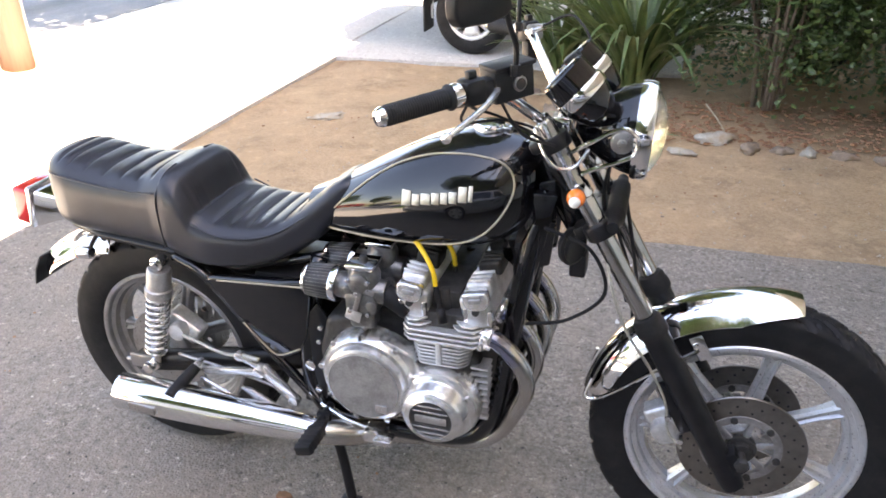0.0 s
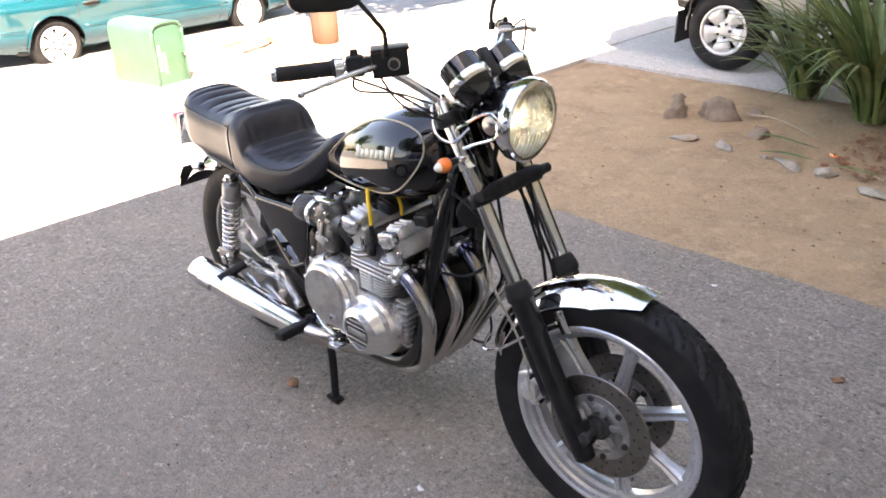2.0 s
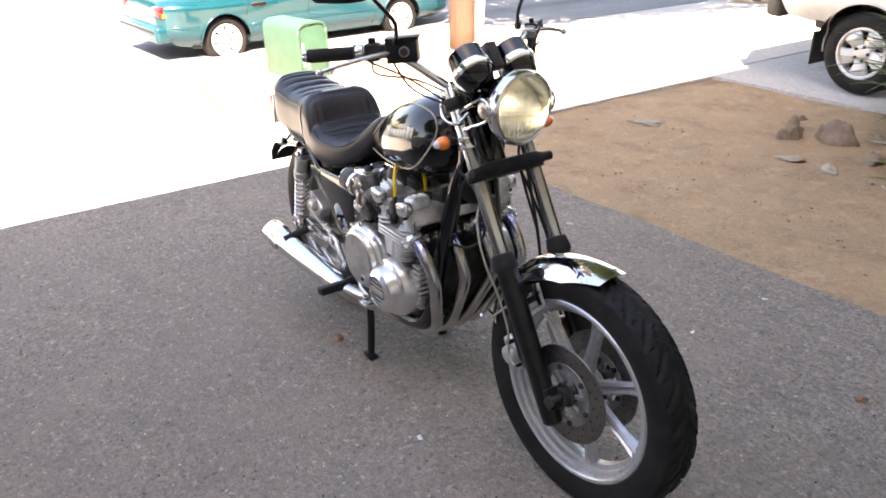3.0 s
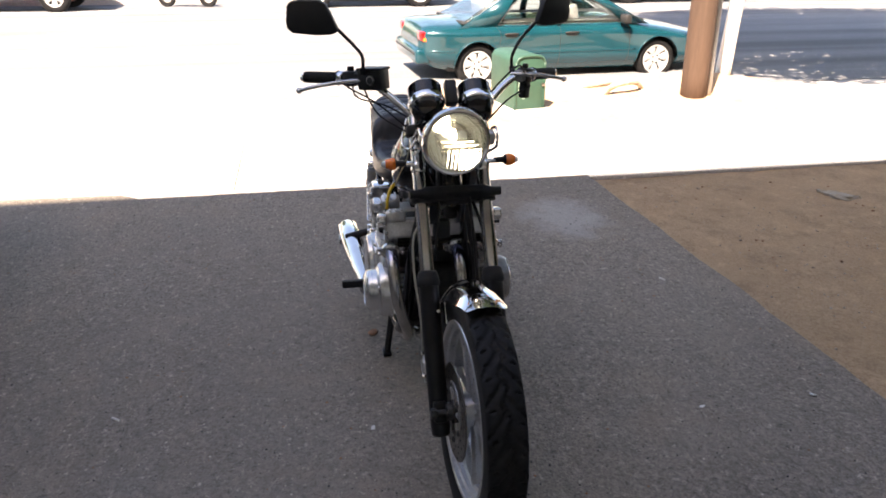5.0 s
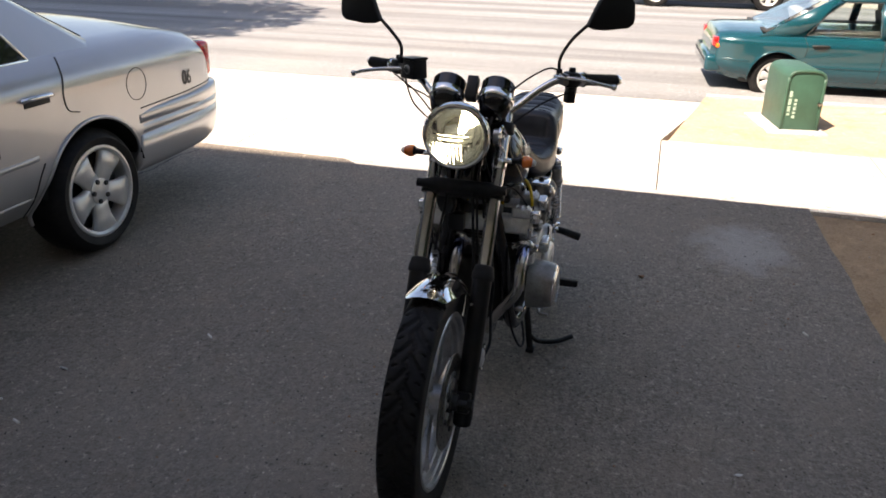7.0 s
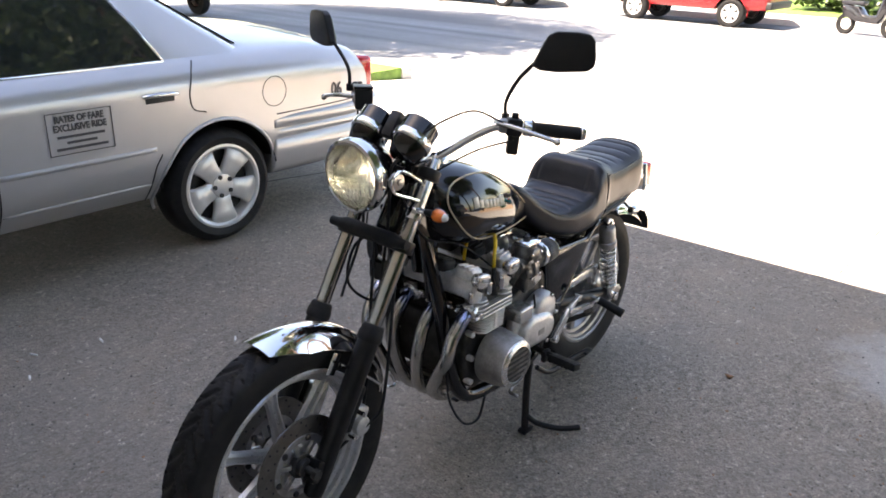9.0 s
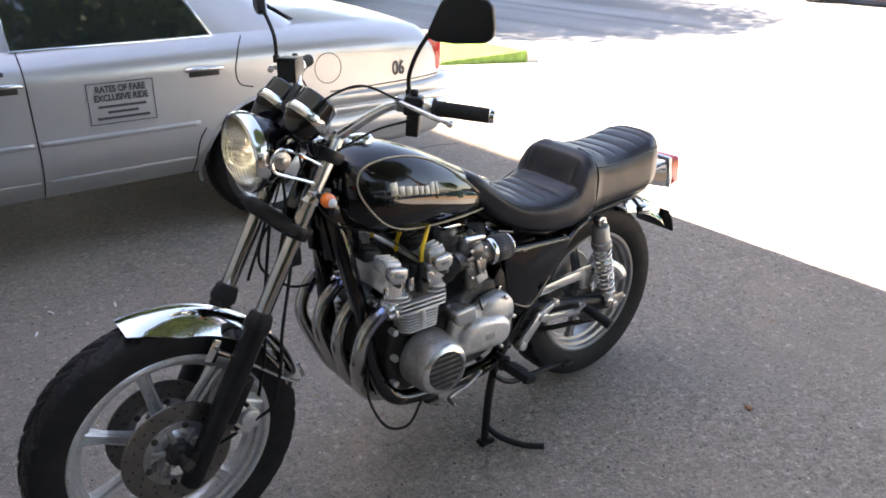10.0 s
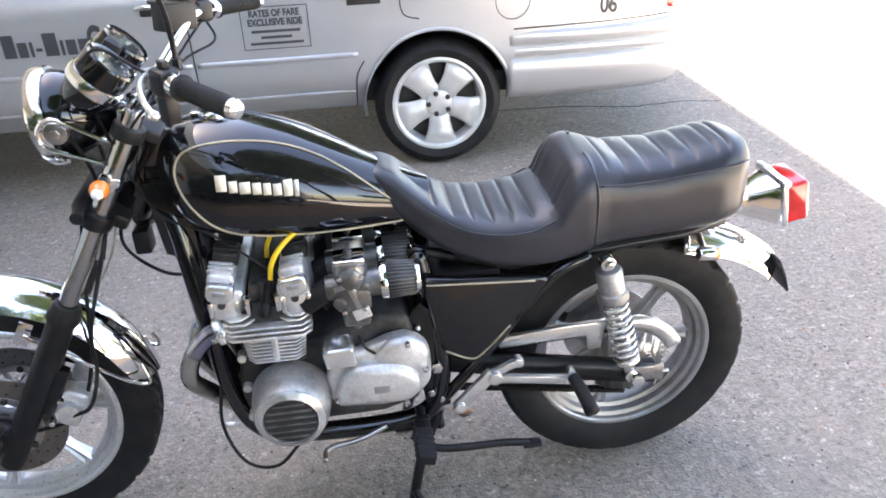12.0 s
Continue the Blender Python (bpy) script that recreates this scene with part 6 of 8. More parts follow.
    for xc, ang, nm in ((0.762, 8, "intake"), (0.900, -12, "exhaust")):
        rot = Matrix.Rotation(radians(ang), 4, "Y")
        bm = B()
        box(bm, (xc, 0, 0.673), (0.066, 0.360, 0.060), rot, 0.010, 3)
        cb = piece("cam_box", bm, ALLOY, "cast alloy cam box", head)
        for k in range(4):
            y = -0.145 + 0.0967 * k
            bm = B()
            box(bm, (xc + (0.006 if ang < 0 else 0.0), y, 0.718), (0.054, 0.062, 0.036), rot, 0.009, 3)
            # inner covers coloured dark for the shade under the tank
            piece("tappet_cover", bm, ALLOY if k in (0, 3) else DARK_AND_SHADED, "", head)
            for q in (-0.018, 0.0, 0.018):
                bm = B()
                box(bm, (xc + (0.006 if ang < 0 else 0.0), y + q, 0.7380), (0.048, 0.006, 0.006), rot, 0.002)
                piece("cover_rib", bm, ALLOY if k in (0, 3) else DARK_AND_SHADED, "", head)
        for sy in (-1, 1):
            q = Vector((xc + (0.006 if ang < 0 else -0.002), sy * 0.176, 0.706))
            bm = B()      # neck under the cap, with its studs
            box(bm, q + Vector((-0.004 if ang < 0 else 0.002, -sy * 0.004, -0.045)), (0.044, 0.022, 0.060), rot, 0.006)
            piece("cam_neck", bm, ALLOY, "", head)
            bm = B()
            o = [(-0.030, 0.018), (-0.032, -0.006), (-0.024, -0.018), (-0.010, -0.024), (0.010, -0.024), (0.024, -0.018), (0.032, -0.006), (0.030, 0.018), (0.022, 0.023), (-0.022, 0.023)]
            prism(bm, [(a_ * 0.90, b2 * 0.92) for a_, b2 in o], "xz", *sorted((0.0, sy * 0.028)), 0.005, 3)
            bmesh.ops.transform(bm, matrix=Matrix.Translation(q) @ rot, verts=bm.verts[:])
            cap = piece("cam_end_cap", bm, POLISHED, "rounded polished cam end cap", head)
            bm = B()
            box(bm, q + Vector((0, sy * 0.0305, 0.004)), (0.026, 0.004, 0.010), rot, 0.002)
            piece("cap_slot", bm, ALLOY_DARK, "", head)
            bm = B()
            cyl(bm, q + Vector((0, sy * 0.008, -0.026)), q + Vector((0, sy * 0.026, -0.026)), 0.008, None, 12)
            piece("cam_plug", bm, DARK_TRIM, "", head)
            for dx in (-0.026, 0.026):
                bm = B()
                cyl(bm, q + Vector((dx, sy * 0.002, -0.066)), q + Vector((dx, sy * 0.002, -0.030)), 0.0065, None, 8, 0.002)
                piece("stud", bm, CHROME, "", head)
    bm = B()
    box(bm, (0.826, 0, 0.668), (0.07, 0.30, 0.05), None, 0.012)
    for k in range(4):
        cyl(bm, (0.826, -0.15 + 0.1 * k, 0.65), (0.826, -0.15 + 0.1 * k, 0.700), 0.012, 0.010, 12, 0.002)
    piece("plug_valley", bm, DARK_AND_SHADED, "", head)
    for k in range(4):
        y = -0.15 + 0.1 * k
        for x in (0.792, 0.852):
            bm = B()
            cyl(bm, (x + 0.005, y + 0.035, 0.648), (x + 0.005, y + 0.035, 0.686), 0.008, None, 6, 0.002)
            piece("head_nut", bm, CHROME, "", head)
    # carburettors and pod filters
    for k in range(4):
        y = -0.165 + 0.11 * k
        bm = B()
        cyl(bm, (0.748, y, 0.640), (0.690, y, 0.676), 0.024, None, 20, 0.003)
        piece("intake_stub", bm, RUBBER, "black rubber intake stub")
        bm = B()
        cyl(bm, (0.698, y, 0.676), (0.585, y, 0.682), 0.027, 0.030, 24, 0.003)
        lathe(bm, [(0, 0), (0.033, 0), (0.036, 0.006), (0.036, 0.030), (0.031, 0.038), (0.031, 0.048), (0.0, 0.050)], (0.645, y, 0.690), (0.02, 0, 1), 28)
        box(bm, (0.643, y, 0.655), (0.074, 0.062, 0.050), None, 0.008)
        carb = piece("carburettor", bm, CARB_METAL, "cast alloy carburettor")
        bm = B()
        box(bm, (0.646, y, 0.744), (0.066, 0.060, 0.012), None, 0.004)
        piece("top_cap", bm, CHROME, "polished cap", carb)
        bm = B()
        cyl(bm, (0.646, y, 0.748), (0.646, y, 0.762), 0.011, 0.008, 12, 0.002)
        piece("cap_screw", bm, DARK_TRIM, "", carb)
        for q in (-1, 1):
            for bx, bz, br in ((0.672, 0.655, 0.014), (0.618, 0.690, 0.010)):
                bm = B()
                cyl(bm, (bx, y + q * 0.028, bz), (bx, y + q * 0.037, bz), br, None, 14, 0.003)
                piece("carb_boss", bm, CARB_METAL, "", carb)
        bm = B()
        box(bm, (0.640, y, 0.612), (0.058, 0.050, 0.050), None, 0.010, 3)
        cyl(bm, (0.640, y, 0.590), (0.640, y, 0.572), 0.010, 0.009, 12, 0.002)
        piece("float_bowl", bm, CARB_METAL, "", carb)
        for dx in (-0.022, 0.022):
            for dy in (-0.024, 0.024):
                bm = B()
                cyl(bm, (0.640 + dx, y + dy, 0.63), (0.640 + dx, y + dy, 0.644), 0.004, None, 6)
                piece("screw", bm, CHROME, "", carb)
        if k in (0, 3):       # linkage and fittings on the outer face
            s = -1 if k == 0 else 1
            f = y + s * 0.036
            for nm_, bx, bz, sx, sz, mt in (("throttle_lever", 0.640, 0.664, 0.012, 0.050, STEEL), ("choke_plate", 0.664, 0.694, 0.034, 0.012, STEEL), ("cover_plate", 0.628, 0.628, 0.036, 0.026, ALLOY)):
                bm = B()
                box(bm, (bx, f, bz), (sx, 0.005, sz), Matrix.Rotation(radians(18), 4, "Y"), 0.0015)
                piece(nm_, bm, mt, "", carb)
            for bx, bz in ((0.622, 0.716), (0.668, 0.716), (0.622, 0.640), (0.664, 0.636), (0.640, 0.686)):
                bm = B()
                cyl(bm, (bx, f - s * 0.004, bz), (bx, f + s * 0.006, bz), 0.0055, None, 8, 0.001)
                piece("screw", bm, CHROME, "", carb)
            bm = B()
            lathe(bm, [(0.020, -0.006), (0.024, 0), (0.024, 0.006), (0.018, 0.010), (0, 0.011)], (0.645, y + s * 0.030, 0.708), (0, s, 0), 20)
            piece("diaphragm_cover", bm, CARB_METAL, "", carb)
            bm = B()
            tube(bm, [(0.640, f, 0.576), (0.632, f, 0.545), (0.615, f - s * 0.01, 0.52), (0.600, f - s * 0.03, 0.50)], 0.0035, 8)
            piece("drain_hose", bm, RUBBER, "", carb)
        bm = B()       # pleated cone filter
        n = 30
        rings = []
        for x, r in ((0.570, 0.040), (0.512, 0.036)):
            rings.append([(x, y + math.cos(math.tau * j / (2 * n)) * (r - 0.0045 * (j % 2)), 0.683 + math.sin(math.tau * j / (2 * n)) * (r - 0.0045 * (j % 2))) for j in range(2 * n)])
        loft(bm, rings)
        pod = piece("pod_filter", bm, PLEAT, "pleated cone air filter with chrome ends", None, 8)
        bm = B()
        for j in range(30):
            a = math.tau * j / 30
            tube(bm, [(0.570, y + math.cos(a) * 0.0402, 0.683 + math.sin(a) * 0.0402), (0.512, y + math.cos(a) * 0.0362, 0.683 + math.sin(a) * 0.0362)], 0.0008, 4, 1)
        tagged(piece("gauze", bm, CARB_METAL, "fine wire gauze ribs", pod), kind="stuff")
        bm = B()
        cyl(bm, (0.586, y, 0.682), (0.569, y, 0.683), 0.0415, 0.0418, 32, 0.004)
        piece("filter_ring", bm, CHROME, "", pod)
        bm = B()
        cyl(bm, (0.513, y, 0.683), (0.502, y, 0.683), 0.0375, 0.034, 32, 0.003)
        piece("filter_end", bm, CHROME, "", pod)
    # exhaust: four pipes into one
    for k, y in enumerate((-0.165, -0.055, 0.055, 0.165)):
        ye = -0.115 + 0.055 * k
        bm = B()
        tube(bm, [(0.895, y, 0.612), (0.948, y * 1.0, 0.592), (0.992, y * 0.99, 0.545), (1.010, y * 0.96, 0.48), (0.985, (y + ye) / 2, 0.40), (0.940, ye * 1.0, 0.305), (0.880, ye, 0.262), (0.800, ye * 0.9 - 0.015, 0.252), (0.700, -0.12 + 0.016 * k, 0.250)], 0.0195, 16, 8)
        hp = part("exhaust_header", bm, PIPE_CHROME, bike, "chromed header pipe, heat-blued near the head")
        bm = B()
        tube(bm, [(0.922, y, 0.604), (0.948, y, 0.592), (0.974, y * 0.995, 0.568), (0.990, y * 0.99, 0.547)], 0.0202, 16, 8)
        part("blued_bend", bm, BLUED_CHROME, hp, "heat-blued pipe bend")
        bm = B()
        lathe(bm, [(0.020, 0), (0.030, 0), (0.033, 0.004), (0.033, 0.016), (0.026, 0.022), (0.020, 0.022)], (0.912, y, 0.606), (1, 0, -0.35), 24)
        fl = part("flange", bm, POLISHED, hp)
        for q in (-1, 1):
            bm = B()
            box(bm, (0.919, y + q * 0.034, 0.604), (0.012, 0.026, 0.024), Matrix.Rotation(radians(19), 4, "Y"), 0.004, 2)
            cyl(bm, (0.918, y + q * 0.038, 0.604), (0.938, y + q * 0.038, 0.598), 0.0055, None, 8, 0.001)
            part("clamp_ear", bm, POLISHED, fl)
    bm = B()
    tube(bm, [(0.74, -0.100, 0.250), (0.66, -0.125, 0.252), (0.585, -0.185, 0.275), (0.52, -0.222, 0.290)], 0.036, 20, 6, 0.030)
    part("exhaust_collector", bm, PIPE_CHROME, bike, "chromed collector pipe")
    bm = B()
    a, b_ = Vector((0.545, -0.213, 0.286)), Vector((-0.015, -0.258, 0.332))
    lathe(bm, [(0.024, 0.0), (0.030, 0.004), (0.031, 0.05), (0.040, 0.16), (0.047, 0.30), (0.048, 0.45), (0.047, 0.555), (0.044, 0.562), (0.040, 0.560), (0.038, 0.52), (0.0, 0.51)], a, b_ - a, 36)
    mf = part("silencer", bm, CHROME, bike, "long tapered chrome silencer")
    bm = B()
    box(bm, (0.075, -0.298, 0.322), (0.075, 0.006, 0.024), Matrix.Rotation(radians(4), 4, "Y"), 0.002)
    part("stamp", bm, STEEL, mf)
    bm = B()
    box(bm, (0.655, -0.190, 0.296), (0.05, 0.05, 0.03), None, 0.006)
    part("clamp", bm, CHROME, mf)
    bm = B()
    prism(bm, [(0.30, 0.36), (0.33, 0.36), (0.40, 0.32), (0.36, 0.31)], "xz", -0.20, -0.188, 0.003)
    part("bracket", bm, STEEL, mf)


headlamp()
dials()
handlebar()
tank()
seat()
rear_end()
frame_parts()
engine()
cables()


# ---- vehicles ----
def text_mesh(name, body, height, mat, parent, m, label="", depth=0.0008, width=None, weight=0.035):
    cu = bpy.data.curves.new(name, "FONT")
    cu.offset = height * weight
    cu.body, cu.size, cu.extrude, cu.align_x, cu.align_y = body, height / 0.70, depth, "CENTER", "CENTER"
    tmp = bpy.data.objects.new(name, cu)
    me = bpy.data.meshes.new_from_object(tmp)
    bpy.data.objects.remove(tmp)
    if width:
        xs = [v.co.x for v in me.vertices]
        k = width / (max(xs) - min(xs))
        for v in me.vertices:
            v.co.x *= k
    me.materials.clear()
    me.materials.append(mat)
    ob = new(name, me)
    ob.parent, ob.matrix_basis = parent, m
    if label:
        ob["label"] = label
    return ob


def road_wheel(parent, c, r, w, sy, rim_mat, spokes=6, rim_k=0.66):
    """A road wheel whose outer face looks along sy in y: tyre, rim, spokes and nuts."""
    c = Vector(c)
    rim = r * rim_k
    d = Vector((0, sy, 0))
    bm = B()
    lathe(bm, [(rim, 0.0), (rim + 0.012, 0.006), (rim + (r - rim) * 0.5, 0.014), (r - 0.03, 0.004), (r - 0.010, -0.016), (r, -0.04), (r, -w + 0.04), (r - 0.012, -w + 0.01), (rim, -w)], c, d, 56)
    t = part("wheel", bm, RUBBER, parent, "black car tyre on an alloy rim")
    bm = B()
    lathe(bm, [(rim + 0.008, -0.002), (rim + 0.006, 0.006), (rim - 0.006, 0.008), (rim - 0.018, 0.000), (rim - 0.030, -0.05), (rim - 0.032, -w * 0.9)], c, d, 56)
    part("rim", bm, rim_mat, t)
    bm = B()
    cyl(bm, c - d * 0.075, c - d * 0.070, rim - 0.03, None, 40)
    part("brake_plate", bm, DARK_TRIM, t)
    for k in range(spokes):
        a = math.tau * k / spokes - math.pi / 2
        e, s_ = Vector((math.cos(a), 0, math.sin(a))), Vector((-math.sin(a), 0, math.cos(a)))
        rings = []
        for rr, hw, o in ((0.03, 0.034, -0.010), (0.095, 0.036, -0.010), (rim * 0.62, 0.043, -0.006), (rim - 0.012, 0.062, -0.002)):
            p = c + e * rr + d * o
            hw *= 7.4 / spokes
            rings.append([p + s_ * hw - d * 0.012, p + s_ * hw * 0.8, p - s_ * hw * 0.8, p - s_ * hw - d * 0.012, p - s_ * hw * 0.9 - d * 0.035, p + s_ * hw * 0.9 - d * 0.035])
        bm = B()
        loft(bm, rings)
        part("spoke", bm, rim_mat, t, "", 15)
    bm = B()
    cyl(bm, c - d * 0.04, c - d * 0.006, 0.070, 0.066, 30, 0.004)
    part("hub", bm, rim_mat, t)
    for k in range(5):
        a = math.tau * k / 5
        p = c + Vector((math.cos(a), 0, math.sin(a))) * 0.053
        bm = B()
        cyl(bm, p - d * 0.02, p + d * 0.003, 0.0125, None, 12, 0.002)
        part("wheel_nut", bm, DARK_TRIM, t)
    return t


def car(name, at, label, paint, o):
    """A saloon or wagon: lofted body with wheel openings, glasshouse, panes, lamps and wheels. x is forward, the origin on the ground under the middle."""
    ob = empty(name, at, label, "car")
    L0, L1 = o["ends"]
    hubs, r, ra = o["hubs"], o["wheel_r"], o["arch"]
    wid, sill, belt, crown = o["width"], o["sill"], o["belt"], o["crown"]

    def t_off(t):
        return 0.135 * (max(0, 0.36 - t) / 0.36) ** 2 + 0.115 * (max(0, t - 0.80) / 0.20) ** 2.2

    def side_y(x, z):
        zs, zt = lerp(sill, x), lerp(belt, x)
        t = min(1, max(0, (z - zs) / (zt - zs)))
        return lerp(wid, x) - t_off(t)

    NX, NT = 150, 22
    bm = B()
    grid = []
    for i in range(NX + 1):
        x = L0 + (L1 - L0) * (0.5 - 0.5 * math.cos(math.pi * i / NX)) * 0.35 + (L1 - L0) * i / NX * 0.65
        zs, zt = lerp(sill, x), lerp(belt, x)
        half = []
        for k in range(NT + 1):
            t = k / NT
            half.append((lerp(wid, x) - t_off(t), zs + (zt - zs) * t))
        y1 = half[-1][0]
        for q in (0.86, 0.65, 0.35, 0.0):
            half.append((y1 * q, zt + lerp(crown, x) * (1 - q * q)))
        full = [(x, y, z) for y, z in half] + [(x, -y, z) for y, z in reversed(half[:-1])]
        grid.append([bm.verts.new(p) for p in full])
    n = len(grid[0])
    for p, q in zip(grid, grid[1:]):
        for j in range(n - 1):
            bm.faces.new((p[j], p[j + 1], q[j + 1], q[j]))
    bm.faces.new(grid[0])
    bm.faces.new(grid[-1][::-1])
    inside = set()
    for v in bm.verts:
        for hx in hubs:
            dx, dz = v.co.x - hx, v.co.z - r * 1.02
            if abs(v.co.y) > lerp(wid, v.co.x) - 0.30 and math.hypot(dx, dz) < ra:
                inside.add(v)
    kill = [f for f in bm.faces if all(v in inside for v in f.verts)]
    bmesh.ops.delete(bm, geom=kill, context="FACES_ONLY")
    for v in inside:
        if v.is_valid and v.link_faces:
            hx = min(hubs, key=lambda h: abs(h - v.co.x))
            e = Vector((v.co.x - hx, 0, v.co.z - r * 1.02))
            e = e.normalized() * ra
            v.co.x, v.co.z = hx + e.x, r * 1.02 + e.z
    bmesh.ops.delete(bm, geom=[v for v in bm.verts if not v.link_faces], context="VERTS")
    body = part("body", bm, paint, ob, "", 40)
    for hx in hubs:
        for sy in (-1, 1):
            w = lerp(wid, hx)
            bm = B()
            rows = [[(hx + math.cos(radians(a)) * (ra + 0.003), sy * (w - 0.012 - q), r * 1.02 + math.sin(radians(a)) * (ra + 0.003)) for a in range(10, 171, 8)] for q in (0.0, 0.33)]
            loft(bm, rows, cap=False, closed=False)
            bm.faces.new([bm.verts.new((x_, y_ - sy * 0.001, z_)) for x_, y_, z_ in rows[1]])
            part("wheel_arch", bm, DARK_TRIM, body)
            bm = B()
            pts = [(hx + math.cos(radians(a)) * (ra + 0.002), sy * (side_y(hx, r * 1.02 + math.sin(radians(a)) * ra) + 0.001), r * 1.02 + math.sin(radians(a)) * (ra + 0.002)) for a in range(-12, 193, 8)]
            tube(bm, pts, 0.010, 6, 2)
            part("arch_lip", bm, paint, body)
            road_wheel(ob, (hx, sy * (w - o.get("track", 0.045)), r), r, 0.20, sy, o.get("rim", RIM_PAINT), o.get("spokes", 6), o.get("rim_k", 0.66))
    # glasshouse
    zb, zr = o["glass_z"]
    xs = o["glass_x"]            # base front, roof front, roof rear, base rear
    wb, wr = o["glass_w"]
    bm = B()
    rings = []
    for k in range(9):
        t = k / 8
        zz = zb + (zr - zb) * t
        xf, xr = xs[0] + (xs[1] - xs[0]) * t, xs[3] + (xs[2] - xs[3]) * t
        ww = wb + (wr - wb) * t - (0.05 * max(0, t - 0.85) / 0.15)
        if t > 0.85:
            xf, xr = xf - 0.06, xr + 0.06
        ring = []
        for a, b_ in ((1, 0.80), (0.985, 0.93), (0.95, 1.0), (0.75, 1.0), (0.5, 1.0), (0.25, 1.0), (0.05, 1.0), (0.015, 0.93), (0, 0.80)):
            ring.append((xr + (xf - xr) * a, ww * b_, zz))
        rings.append(ring + [(x, -y, z) for x, y, z in reversed(ring)])
    if not o.get("open_cabin"):
        loft(bm, rings, cap=False)
    top = rings[-1]
    cx = (top[0][0] + top[8][0]) / 2
    inner = [(cx + (x - cx) * 0.7, y * 0.6, z + 0.035) for x, y, z in top]
    loft(bm, [top, inner])
    if o.get("open_cabin"):
        loft(bm, [rings[-2], top])
    bmesh.ops.remove_doubles(bm, verts=bm.verts[:], dist=1e-4)
    cabin = part("cabin", bm, paint, ob, "painted roof and pillars", 40)
    slope = (wr - wb) / (zr - zb)
    for outl in o.get("pillars", ()):
        for sy in (-1, 1):
            bm = B()
            loft(bm, [[(x, sy * (wb + slope * (z - zb) - 0.045), z) for x, z in outl], [(x, sy * (wb + slope * (z - zb)), z) for x, z in outl]])
            part("pillar", bm, paint, cabin)
    if o.get("open_cabin"):
        bm = B()
        box(bm, ((xs[0] + xs[3]) / 2, 0, zb + 0.055), (xs[0] - xs[3] - 0.1, 2 * wb - 0.12, 0.03), None, 0.01)
        part("dash_shelf", bm, DARK_TRIM, ob, "dark trim inside the cabin")
        for x, y, w in ((0.10, 0.36, 0.46), (0.10, -0.36, 0.46), (-0.95, 0.0, 1.16)):
            bm = B()
            box(bm, (x, y, zb + 0.15), (0.12, w, 0.20), Matrix.Rotation(radians(-14), 4, "Y"), 0.03, 3)
            seat_ = part("car_seat", bm, SEAT_CLOTH, ob, "grey cloth car seat")
            if w < 1:
                bm = B()
                box(bm, (x - 0.05, y, zb + 0.30), (0.08, 0.24, 0.14), Matrix.Rotation(radians(-14), 4, "Y"), 0.03, 3)
                part("headrest", bm, SEAT_CLOTH, seat_)
    for sy in (-1, 1):
        for outl in o["windows"]:
            bm = B()
            inn = [(x, sy * (wb + slope * (z - zb) - 0.010), z) for x, z in outl]
            out = [(x, sy * (wb + slope * (z - zb) + 0.004), z) for x, z in outl]
            loft(bm, [inn, out])
            part("side_window", bm, o.get("glass", TINT), cabin, "clear car window" if o.get("open_cabin") else "dark tinted window", flat=True).visible_shadow = not o.get("open_cabin")
            bm = B()
            loop = [(x, sy * (wb + slope * (z - zb) + 0.005), z) for x, z in outl]
            tube(bm, loop + loop[:1], 0.007, 6, 1)
            part("window_trim", bm, o.get("trim", CHROME), cabin)
    for xa, xb_, nm in ((xs[0], xs[1], "windscreen"), (xs[3], xs[2], "rear_window")):
        sg = 1 if nm == "windscreen" else -1
        bm = B()
        q = []
        for t, k in ((0.10, 0.86), (0.86, 0.84)):
            z = zb + (zr - zb) * t
            x = xa + (xb_ - xa) * t + sg * 0.006
            w = (wb + slope * (z - zb)) * k
            q.append((x, -w, z))
            q.append((x, w, z))
        quad = [q[0], q[1], q[3], q[2]]
        loft(bm, [quad, [(x + sg * 0.008, y, z + 0.004) for x, y, z in quad]])
        part(nm, bm, o.get("glass", TINT), cabin, "car glass", flat=True).visible_shadow = not o.get("open_cabin")
    # lines on the flanks
    for sy in (-1, 1):
        for seam in o.get("seams", ()):
            bm = B()
            tube(bm, [(p.x, sy * (side_y(p.x, p.z) + 0.0010), p.z) for p in curve_points([(x, 0, z) for x, z in seam], 10)], 0.0034, 6, 1)
            part("panel_gap", bm, DARK_TRIM, body)
        for x0, x1, z0, z1, th in o.get("mouldings", ()):
            bm = B()
            k = 24
            rings = []
            for i in range(k + 1):
                x = x0 + (x1 - x0) * i / k
                z = z0 + (z1 - z0) * i / k
                y = side_y(x, z)
                e = 0.0040 * min(1.0, 10 * i / k, 10 * (k - i) / k)
                rings.append([(x, sy * (y - 0.01), z - th), (x, sy * (y + e), z - th * 0.86), (x, sy * (y + e * 0.7), z), (x, sy * (y + e), z + th * 0.86), (x, sy * (y - 0.01), z + th)])
            loft(bm, rings)
            part("moulding", bm, o.get("mould_mat", paint), body)
        for x, z in o.get("handles", ()):
            bm = B()
            y = side_y(x, z)
            box(bm, (x, sy * (y + 0.000), z - 0.004), (0.155, 0.009, 0.030), None, 0.004)
            hd = part("handle_recess", bm, DARK_TRIM, body)
            bm = B()
            tube(bm, [(x - 0.095, sy * (y + 0.004), z + 0.014), (x - 0.05, sy * (y + 0.022), z + 0.020), (x + 0.05, sy * (y + 0.022), z + 0.022), (x + 0.095, sy * (y + 0.004), z + 0.016)], 0.0105, 8)
